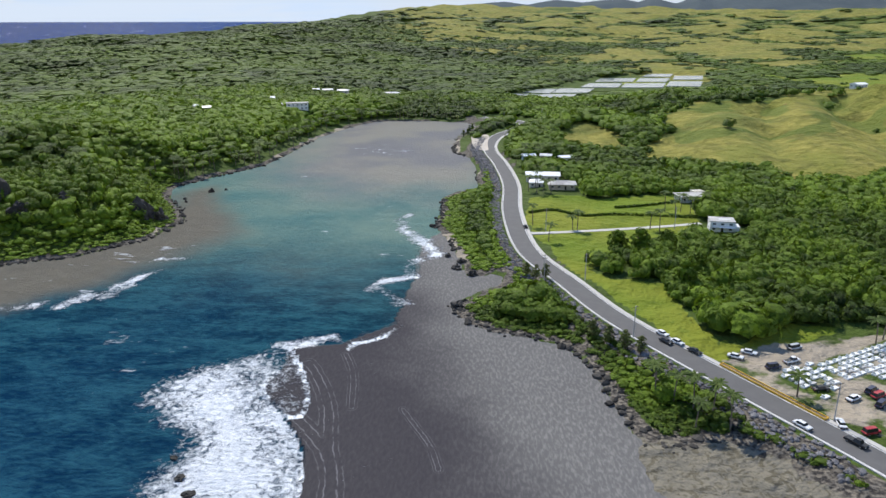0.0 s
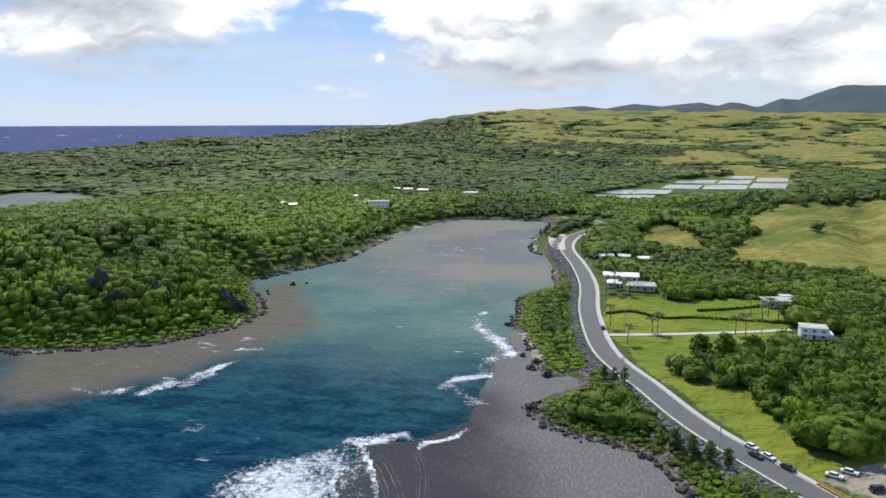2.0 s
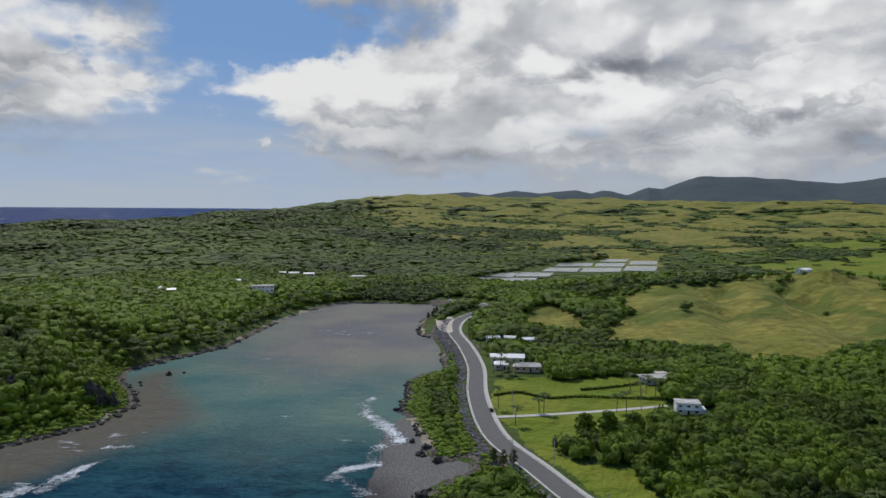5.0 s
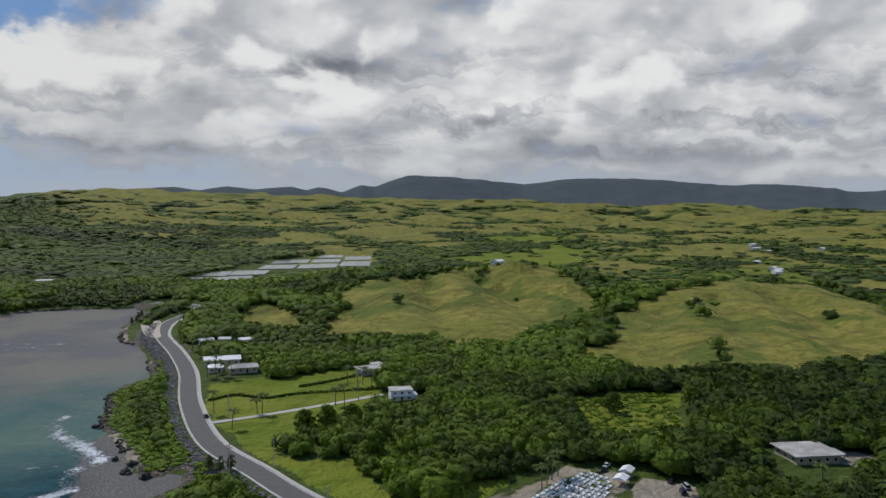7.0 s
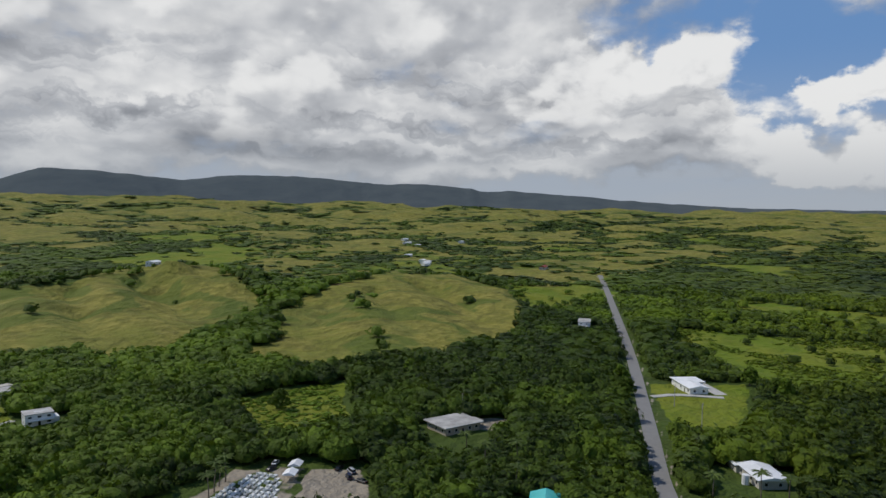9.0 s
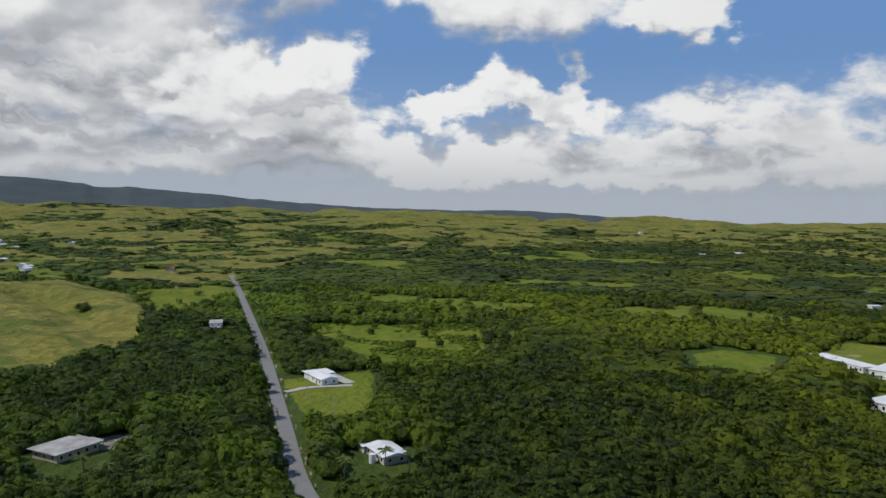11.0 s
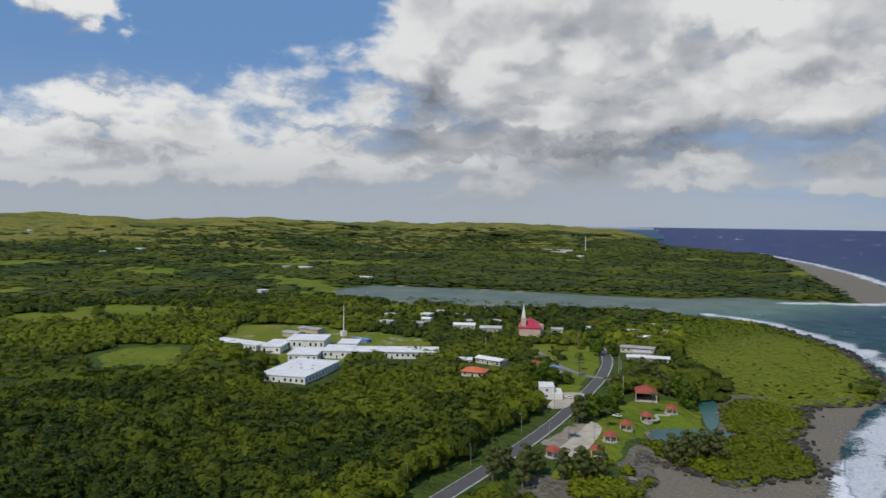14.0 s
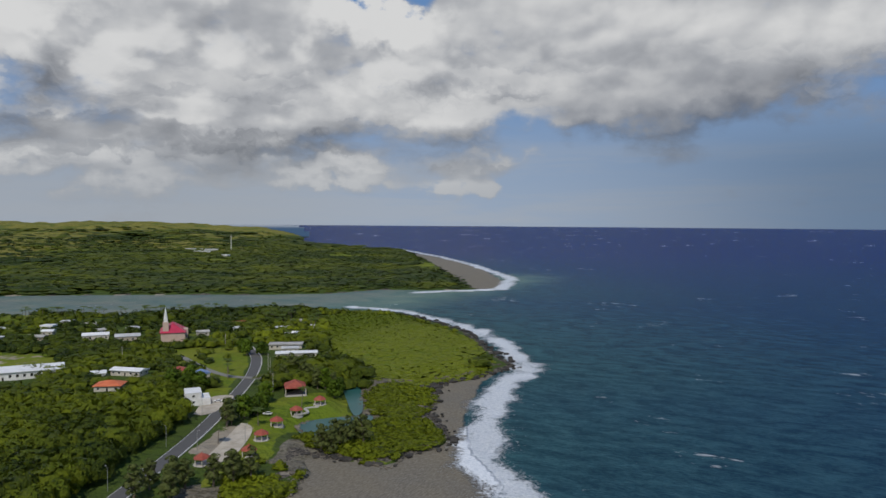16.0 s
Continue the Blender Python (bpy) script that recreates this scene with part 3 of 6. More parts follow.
def mesh_object(name, verts, quads, layers=None, smooth=False, shade=None):
    """One mesh object from arrays of places and of quads (or triangles), with float layers."""
    me = bpy.data.meshes.new(name)
    size = quads.shape[1]
    me.vertices.add(len(verts))
    me.vertices.foreach_set("co", np.asarray(verts, np.float32).ravel())
    me.loops.add(quads.size)
    me.loops.foreach_set("vertex_index", np.asarray(quads, np.int32).ravel())
    me.polygons.add(len(quads))
    me.polygons.foreach_set("loop_start", np.arange(0, quads.size, size, dtype=np.int32))
    me.polygons.foreach_set("use_smooth", np.full(len(quads), smooth))
    for key, value in (layers or {}).items():
        me.attributes.new(key, "FLOAT", "POINT").data.foreach_set("value", np.asarray(value, np.float32))
    me.update(calc_edges=True)
    if shade:
        me.materials.append(shade)
    return new(name, me)


# ---- materials of the land and the sea ----
ground_mat, g = material("ground")
p = g.place()
fine, mid, broad = g.noise(p, 0.9, 5), g.noise(p, 0.12, 5, 0.6), g.noise(p, 0.016, 4)
edge = g.mul(g.sub(mid, 0.5), 1.1)


def masked(name):
    return g.step(g.add(g.attribute(name), edge), 0.4, 0.6)


floor = g.mix(mid, (0.042, 0.066, 0.012), (0.074, 0.112, 0.018))
floor = g.mix(g.step(g.noise(p, 0.05, 6, 0.65), 0.45, 0.7), floor, (0.055, 0.078, 0.017))
lawn = g.mix(g.step(broad, 0.35, 0.65), (0.120, 0.172, 0.012), (0.175, 0.195, 0.020))
lawn = g.mix(g.mul(g.step(g.noise(p, 0.25, 6, 0.7), 0.5, 0.75), 0.7), lawn, (0.075, 0.125, 0.016))
dry = g.mix(g.step(mid, 0.3, 0.7), (0.160, 0.155, 0.026), (0.278, 0.246, 0.056))
dry = g.mix(g.mul(g.step(broad, 0.46, 0.62), 0.55), dry, (0.150, 0.170, 0.026))
dry = g.mix(g.mul(g.step(g.noise(p, 0.009, 6, 0.6), 0.52, 0.62), 0.55), dry, (0.095, 0.125, 0.026))
dry = g.mix(g.mul(g.step(g.noise(p, 0.045, 8, 0.68), 0.46, 0.64), 0.65), dry, (0.100, 0.098, 0.019))
# greener growth along the gullies, with the folds' shading put into its darker tone
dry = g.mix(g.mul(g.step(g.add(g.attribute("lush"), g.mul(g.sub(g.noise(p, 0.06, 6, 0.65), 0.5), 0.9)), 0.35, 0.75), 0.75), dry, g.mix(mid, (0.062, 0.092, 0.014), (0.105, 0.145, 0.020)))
dry = g.mix(g.step(g.noise(p, 0.02, 7, 0.65), 0.66, 0.72), dry, (0.15, 0.085, 0.05))
earth = g.mix(mid, (0.20, 0.165, 0.12), (0.40, 0.35, 0.275))
rock = g.mix(g.step(fine, 0.35, 0.7), (0.03, 0.027, 0.025), (0.20, 0.175, 0.14))
colour = g.mix(masked("dry"), floor, dry)
colour = g.mix(masked("lawn"), colour, lawn)
colour = g.mix(masked("earth"), colour, earth)
cracks = g.step(g.noise(p, 0.35, 7, 0.7, 1.2), 0.42, 0.52)
colour = g.mix(masked("slab"), colour, g.mix(g.mul(cracks, 0.45), (0.10, 0.088, 0.06), g.mix(mid, (0.185, 0.168, 0.130), (0.325, 0.300, 0.248))))
colour = g.mix(masked("rock"), colour, rock)
folds = g.noise(p, 0.035, 5, 0.6)
relief = g.add(g.add(g.mul(fine, 0.2), mid), g.mul(folds, 5.0))
g.surface(colour, 0.9, g.bump(relief, 0.9, 2.2), specular=0.15)

water_mat, g = material("sea_water")
p = g.place()
foam, reef, shoal, mud, shelf, pale = (g.attribute(k) for k in ("foam", "reef", "shoal", "mud", "shelf", "pale"))
swell = g.noise(g.stretch(p, 1, 2.2, 1, 25), 0.05, 6, 0.62, 0.4)
chop = g.noise(g.stretch(p, 1, 2.4, 1, 25), 0.30, 8, 0.72, 0.3)
patch = g.noise(p, 0.02, 5, 0.6)
deep = g.mix(g.step(swell, 0.3, 0.7), (0.002, 0.018, 0.105), (0.007, 0.038, 0.150))
near = g.mix(g.step(g.add(g.mul(swell, 0.5), g.mul(chop, 0.5)), 0.40, 0.62), (0.003, 0.028, 0.048), (0.027, 0.112, 0.134))
southward = g.mix(g.step(g.add(g.mul(swell, 0.5), g.mul(chop, 0.5)), 0.40, 0.62), (0.018, 0.060, 0.076), (0.055, 0.146, 0.158))
near = g.mix(g.step(g.split(p)[1], 100.0, -150.0), near, southward)
colour = g.mix(shelf, deep, near)
turquoise = g.mix(g.step(g.add(g.mul(patch, 0.6), g.mul(chop, 0.4)), 0.3, 0.7), (0.075, 0.162, 0.160), (0.170, 0.245, 0.200))
colour = g.mix(g.step(g.add(mud, g.mul(g.sub(patch, 0.5), 0.15)), 0.0, 0.42), colour, turquoise)
silt = g.mix(g.step(g.noise(p, 0.012, 4), 0.4, 0.6), (0.25, 0.24, 0.205), (0.19, 0.188, 0.19))
colour = g.mix(g.step(g.add(mud, g.mul(g.sub(patch, 0.5), 0.4)), 0.45, 0.95), colour, silt)
sandbar = g.mix(g.noise(p, 0.15, 6, 0.7), (0.112, 0.102, 0.082), (0.190, 0.178, 0.146))
colour = g.mix(g.step(g.add(shoal, g.mul(g.sub(patch, 0.5), 0.5)), 0.15, 1.0), colour, sandbar)
streak = g.noise(g.stretch(p, 1, 0.35, 1, -35), 1.3, 6, 0.6, 0.3)
dark_flat = g.mix(g.step(streak, 0.3, 0.8), (0.046, 0.043, 0.047), (0.064, 0.060, 0.063))
# paler reef colour that also carries the sky's sheen on the wet flat
pale_sheen_flat = g.mix(g.step(streak, 0.42, 0.68), (0.128, 0.124, 0.118), (0.198, 0.190, 0.177))
dark_flat = g.mix(g.step(g.split(p)[1], 40.0, -60.0), dark_flat, g.mix(g.step(streak, 0.3, 0.7), (0.150, 0.128, 0.092), (0.245, 0.215, 0.160)))
flat = g.mix(g.step(g.add(pale, g.mul(g.sub(g.noise(p, 0.035, 5), 0.5), 0.9)), 0.0, 1.0), dark_flat, pale_sheen_flat)
is_reef = g.step(g.add(reef, g.mul(g.sub(g.noise(p, 0.12, 5), 0.5), 0.25)), 0.35, 0.65)
colour = g.mix(is_reef, colour, flat)
apart = g.attribute("ripple")
wave = g.step(g.math("SINE", g.add(g.mul(apart, 4.6), g.mul(g.noise(p, 0.3, 4), 5.0))), 0.55, 0.95)
wave = g.mul(g.mul(wave, g.step(apart, 3.6, 1.2)), g.step(g.noise(p, 0.2, 5, 0.6), 0.36, 0.56))
colour = g.mix(g.mul(wave, 0.3), colour, (0.33, 0.32, 0.33))
lace = g.noise(p, 0.55, 9, 0.76, 0.9)
drift = g.noise(p, 0.07, 4, 0.6, 0.5)
broken = g.add(g.mul(g.sub(lace, 0.5), 2.2), g.mul(g.sub(drift, 0.5), 1.1))
is_foam = g.step(g.add(foam, broken), 0.40, 0.85)
caps = g.mul(g.step(g.mul(g.noise(g.stretch(p, 1, 2.5, 1, 25), 0.06, 7, 0.7), g.noise(p, 0.012, 3)), 0.375, 0.41), g.sub(1.0, is_reef))
is_foam = g.math("MAXIMUM", is_foam, g.mul(caps, 0.7))
spray = g.mix(g.step(lace, 0.3, 0.7), (0.55, 0.60, 0.65), (0.88, 0.90, 0.91))
colour = g.mix(g.mul(is_foam, 0.95), colour, spray)
rough = g.add(g.mul(is_foam, 0.5), g.add(0.22, g.mul(is_reef, 0.16)))
height = g.add(g.mul(g.add(swell, g.mul(chop, 0.7)), g.sub(1.0, g.mul(is_reef, 0.97))), g.mul(is_foam, 0.35))
g.surface(colour, rough, g.bump(height, 0.8, 2.6), specular=0.06, IOR=1.10)



def foliage(name, dark, light, spread, fine=1.3, gaps=0.40, vary=0.5):
    """Leaves that let some light through, with gaps between the sprays; each clump a little different."""
    m, g = material(name)
    p = g.place()
    tint = g.attribute("tint")
    isle = g.node("ShaderNodeNewGeometry").outputs["Random Per Island"]
    spray = g.noise(p, fine, 5.0, 0.65)
    lump = g.noise(p, fine * 0.42, 3.0, 0.6)
    light = g.mix(g.attribute("warm"), light, (light[0] * 1.27, light[1] * 0.97, light[2] * 0.75))
    spread = g.mix(g.attribute("warm"), spread, (spread[0] * 1.2, spread[1] * 0.97, spread[2] * 0.8))
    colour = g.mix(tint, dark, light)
    loose = g.sub(1.0, g.attribute("solid"))
    colour = g.mix(g.mul(g.mul(g.step(isle, 0.2, 1.0), vary), loose), colour, spread)
    colour = g.mix(g.mul(g.step(spray, 0.5, 0.7), 0.5), colour, light)
    colour = g.mix(g.mul(g.step(spray, 0.48, 0.30), 0.3), colour, dark)
    colour = g.mix(g.mul(g.step(lump, 0.46, 0.34), 0.35), colour, dark)
    face = g.node("ShaderNodeBsdfPrincipled")
    g.put(face.inputs["Base Color"], colour)
    face.inputs["Roughness"].default_value = 0.6
    face.inputs["Specular IOR Level"].default_value = 0.15
    g.put(face.inputs["Normal"], g.bump(g.add(spray, g.mul(lump, 1.6)), 0.85, 0.95 / fine))
    through_ = g.node("ShaderNodeBsdfTranslucent")
    g.put(through_.inputs["Color"], colour)
    both = g.node("ShaderNodeMixShader")
    both.inputs[0].default_value = 0.22
    g.tree.links.new(face.outputs[0], both.inputs[1])
    g.tree.links.new(through_.outputs[0], both.inputs[2])
    if gaps:
        clear_ = g.node("ShaderNodeBsdfTransparent")
        cut = g.node("ShaderNodeMixShader")
        g.put(cut.inputs[0], g.math("GREATER_THAN", g.noise(p, fine * 1.2, 2.0, 0.5), g.mul(loose, gaps)))
        g.tree.links.new(clear_.outputs[0], cut.inputs[1])
        g.tree.links.new(both.outputs[0], cut.inputs[2])
        both = cut
    g.finish(both.outputs[0])
    return m


leaf_mat = foliage("foliage", (0.022, 0.040, 0.007), (0.165, 0.255, 0.016), (0.084, 0.145, 0.013), 1.0, 0.44)
far_leaf_mat = foliage("far_foliage", (0.036, 0.060, 0.012), (0.128, 0.192, 0.022), (0.070, 0.118, 0.017), 0.42, 0.30, 0.2)
scrub_mat = foliage("headland_scrub", (0.060, 0.100, 0.012), (0.165, 0.255, 0.016), (0.11, 0.175, 0.014), 0.8, 0.0, 0.25)
palm_mat = foliage("palm_fronds", (0.050, 0.080, 0.020), (0.135, 0.185, 0.040), (0.095, 0.130, 0.030), 2.5, 0.0)
needle_mat = foliage("ironwood_needles", (0.085, 0.110, 0.030), (0.165, 0.190, 0.055), (0.125, 0.145, 0.042), 1.5, 0.43)

asphalt, g = material("asphalt")
p = g.place()
worn = g.noise(p, 0.25, 6, 0.65)
colour = g.mix(worn, (0.075, 0.073, 0.072), (0.125, 0.12, 0.115))
g.surface(colour, 0.85, g.bump(g.noise(p, 6, 3), 0.3, 0.02))
concrete, g = material("concrete")
p = g.place()
colour = g.mix(g.noise(p, 0.6, 6, 0.7), (0.33, 0.31, 0.28), (0.56, 0.54, 0.50))
g.surface(colour, 0.85, g.bump(g.noise(p, 3, 4), 0.3, 0.03))
lane_mat, g = material("old_asphalt")
p = g.place()
colour = g.mix(g.noise(p, 0.3, 6, 0.7), (0.17, 0.165, 0.155), (0.27, 0.26, 0.245))
g.surface(colour, 0.9, g.bump(g.noise(p, 4, 3), 0.3, 0.02))
paint, g = material("road_paint")
g.surface(g.mix(g.noise(g.place(), 1.5, 5), (0.55, 0.55, 0.53), (0.78, 0.78, 0.76)), 0.6)
range_mat, g = material("hazed_far_mountain")
# distance haze is mixed into the base colour, bluish and lightened
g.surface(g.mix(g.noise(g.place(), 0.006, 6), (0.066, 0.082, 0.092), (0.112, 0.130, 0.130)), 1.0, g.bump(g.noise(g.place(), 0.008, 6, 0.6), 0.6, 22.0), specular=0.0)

# ---- ground, sea, mountains ----
SPOKES = np.concatenate([np.arange(46, -192, -0.4), np.arange(-192, -314, -2.5)])
RINGS = 40 * (4950 / 40) ** np.linspace(0, 1, 370)


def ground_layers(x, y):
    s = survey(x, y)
    wob = (grain(x, y, 10, 41, 3) - 0.5) * 4
    grown = np.maximum(np.maximum(fade(inside(x, y, SPIT_UPPER, 30) + wob, -1, 1), fade(inside(x, y, SPIT_LOWER, 30) + wob, -1, 1)), fade(inside(x, y, SPIT_WEST, 30) + wob, -1, 1))
    lawn = np.clip(s["open"] * 1.15, 0, 1) * (1 - fade(inside(x, y, SPIT, 30), -3, 1) * (1 - 0.75 * grown)) * (1 - fade(inside(x, y, CEMETERY, 30), -1, 1) * 0.4)
    earth = fade(inside(x, y, DIRT, 30) + wob, -1, 2)
    earth = np.maximum(earth, fade(inside(x, y, SAND, 30) + wob, -1, 2))
    earth = np.maximum(earth, fade(-np.abs(s["lane"] - 4.5), -2.0, 0.0) * 0.55 * (s["r"] < 1300))
    earth = np.maximum(earth, fade(-np.hypot(x - 262, y - 179) + wob, -11, -7))
    grit = grain(x, y, 9, 43, 3)
    earth = np.maximum(earth, fade(inside(x, y, CEMETERY, 30) + wob * 0.5, -1, 1) * (0.30 + 0.75 * grit - 0.35 * fade(inside(x, y, GRAVES, 30), 0, 3)))
    earth = np.maximum(earth, fade(inside(x, y, SCHOOL, 30) + wob, -1, 2) * (0.05 + 0.6 * grit))
    slab = np.maximum(np.maximum(fade(inside(x, y, FLATS, 30) + wob, -2, 1), fade(inside(x, y, FLATS, 30), -22, -16) * (1 - fade(inside(x, y, PARK, 30), -3, 0)) * (1 - fade(inside(x, y, SPIT, 30), -1, 2)) * (s["road"] > 24)), fade(inside(x, y, BENCH, 30) + wob * 1.5, -9, -4))
    slab = np.maximum(slab, fade(inside(x, y, SPIT, 30) + wob, -3, 1)) * (1 - 0.8 * grown)
    for bare in (LOT, BAY):
        earth = np.maximum(earth, fade(inside(x, y, bare, 30) + wob, -1, 2) * (1.0 if bare is LOT or bare is BAY else 0.45 + 0.3 * grit))
    shore = s["shore"] + wob
    rim = fade(-np.abs(shore - 1.5), -4.0, -1.0)
    rock = rim * (grain(x, y, 25, 51, 3) > 0.36)
    earth = np.maximum(earth, rim * 0.8)
    rock = np.maximum(rock, fade(-np.abs(to_line(x, y, ROAD_LINE) - 12), -7, -4) * (s["shore"] < 22) * (s["shore"] > 0))
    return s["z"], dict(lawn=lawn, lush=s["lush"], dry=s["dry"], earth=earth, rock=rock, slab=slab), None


ground = sheet("ground", RINGS, SPOKES, ground_layers)
ground.data.materials.append(ground_mat)
tagged(ground, "green coastal land with woods, lawns and dry grass hills", "ground", kind="structure")


def water_layers(x, y):
    shore = np.maximum(inside(x, y, LAND, 400), -400)
    lagoon = inside(x, y, LAGOON, 60)
    shore = np.minimum(shore, -lagoon)
    r = np.hypot(x, y)
    wob = (grain(x, y, 30, 61, 4) - 0.5) * 14
    # reef pales eastward, with sky reflection on the wet flat put into its colour
    pale = fade(x + (y - 180) * 0.25, -22, 36) * fade(y, -120, -20) + (y < 0) * 0.35
    reef = np.maximum(fade(inside(x, y, REEF, 60) + wob * 0.35, -3, 3), fade(inside(x, y, REEF_FAR, 60) + wob, -4, 4))
    shoal = fade(inside(x, y, SHOAL, 60) + wob, -22, 18)
    ragged_edge = fade(-x, 44, 62)
    deep_in = inside(x, y, SURF, 40) + wob * (0.06 + 0.5 * ragged_edge)
    foam = fade(deep_in, -0.8 - 5 * ragged_edge, 0.8 + 5 * ragged_edge) * 0.76 + fade(deep_in, 4, 18) * 0.35
    foam = np.maximum(foam, fade(inside(x, y, WASH, 40) + wob * 0.04, -0.5, 0.5) * 0.46)
    front_edge = np.maximum(np.exp(-(inside(x, y, WASH, 40) / 0.6) ** 2), np.exp(-(inside(x, y, SURF, 40) / 0.6) ** 2)) * fade(x, -58, -50)
    foam = np.maximum(foam, front_edge * 0.8)
    wx, wy = x + (grain(x, y, 22, 63, 4) - 0.5) * 16, y + (grain(x, y, 22, 64, 4) - 0.5) * 16
    for line, wide in FOAM_LINES:
        d = to_line(wx, wy, line) / (wide * (1.0 if wide > 9 else 1.35))
        foam = np.maximum(foam, np.exp(-d ** 2) * ((0.66 if wide > 9 else 0.30) + 0.85 * grain(x, y, 16, 66, 3)))
    ripple = np.full(x.shape, 9.0)
    for line, wide in RIPPLES:
        ripple = np.minimum(ripple, to_line(x, y, rounded(line, 4)) * 0.8 / wide)
    bay = np.exp(-((x + 30) / 150) ** 2) * fade(y, 190, 545) * (y > 0)
    far_bay = fade(x, 330, 560) * (y < -300) * fade(-r, -1500, -1200)
    mud = np.clip(np.maximum(bay, np.maximum(0.66 * far_bay, 0.80 * (lagoon > -30))), 0, 1)
    shelf = np.exp(shore / 420.0) * fade(-r, -2600, -600)
    z = np.where(r > 2600, 75 * fade(r, 2600, 6200) ** 1.0 * 2.0, 0.0)
    return np.clip(z, 0, 74), dict(foam=foam, reef=reef, shoal=shoal, mud=mud, shelf=shelf, pale=pale, ripple=ripple), shore < 8


SEA_RINGS = np.concatenate([np.linspace(40, 118, 30), np.arange(120, 330, 1.1), 330 * (4950 / 330) ** np.linspace(0, 1, 210)])
SEA_SPOKES = np.concatenate([np.arange(46, -16, -0.25), np.arange(-16, -120, -0.8), np.arange(-120, -192, -0.4), np.arange(-192, -314, -2.5)])
sea = sheet("water", SEA_RINGS, SEA_SPOKES, water_layers)
sea.data.materials.append(water_mat)
tagged(sea, "blue and turquoise sea with surf over a grey reef flat", "sea", kind="structure")

crest = sorted(CRESTS, reverse=True)
bear = np.linspace(crest[0][0], crest[-1][0], 400)
top = np.interp(-bear, [-c[0] for c in crest], [c[1] for c in crest])
top = top + (grain(bear * 40, bear * 0, 40, 71, 4) - 0.5) * 10
rows_ = []
for far, share in ((3900, 0.30), (4200, 0.55), (4450, 0.82), (4650, 1.0), (4850, 0.8), (4950, 0.0)):
    a = np.radians(bear)
    lift = np.where(far == 4650, top, top * share + (grain(bear * 40, bear * 0 + far, 60, 72, 4) - 0.5) * 26)
    rows_.append(np.stack([-far * np.sin(a), far * np.cos(a), lift], 1))
n = len(bear)
i, j = np.meshgrid(np.arange(5), np.arange(n - 1), indexing="ij")
quads = np.stack([i * n + j, i * n + j + 1, (i + 1) * n + j + 1, (i + 1) * n + j], -1).reshape(-1, 4)
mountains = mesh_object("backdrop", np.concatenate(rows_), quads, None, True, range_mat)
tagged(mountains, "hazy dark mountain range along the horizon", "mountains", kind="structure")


# ---- roads ----
def ribbon(name, line, left, right, up, shade, heights=None):
    """A strip of even width along a line, from left to right of it (metres), with turned-down edges."""
    pts = [Vector((*q, 0)) for q in line]
    verts, quads = [], []
    for k, q in enumerate(pts):
        t = (pts[min(k + 1, len(pts) - 1)] - pts[max(k - 1, 0)]).normalized()
        side = Vector((t.y, -t.x, 0))
        z = (heights[k] if heights is not None else 3.0) + up
        slim = 1.0 if heights is not None else 1.0 - 0.2 * min(max((-60 - q.y) / 70.0, 0.0), 1.0)
        for off, dz in ((left, -0.5), (left, 0), (right, 0), (right, -0.5)):
            w = q + side * (off * slim)
            verts.append((w.x, w.y, z + dz))
    for k in range(len(pts) - 1):
        for c in range(3):
            quads.append((k * 4 + c, k * 4 + c + 1, k * 4 + c + 5, k * 4 + c + 4))
    return mesh_object(name, np.array(verts), np.array(quads), None, False, shade)


road = tagged(ribbon("road", ROAD_LINE, -4.6, 4.6, 0.14, asphalt), "grey asphalt coast road with pale edge lines", "road", kind="structure")
tagged(ribbon("pavement", [q for q in ROAD_LINE if q[1] > 20], -6.2, -4.6, 0.22, concrete), "pale concrete shoulder beside the coast road", "pavement", kind="structure")
tagged(ribbon("kerb", ROAD_LINE, 4.6, 5.1, 0.30, concrete), "pale concrete kerb on the sea side", "kerb", kind="structure")
tagged(ribbon("road", LANE_LINE, -3.3, 3.3, 0.14, lane_mat, np.linspace(3.0, 7.0, len(LANE_LINE))), "pale straight asphalt lane through the woods", "road", kind="structure")
tagged(ribbon("path", rounded(DRIVE_LINE), -1.6, 1.6, 0.4, concrete), "pale gravel drive across the lawn", "path", kind="structure")
for off in (-4.25, 4.25):
    tagged(ribbon("trim", ROAD_LINE, off - 0.12, off + 0.12, 0.148, paint), "white painted edge line of the road", "road marking", kind="structure")


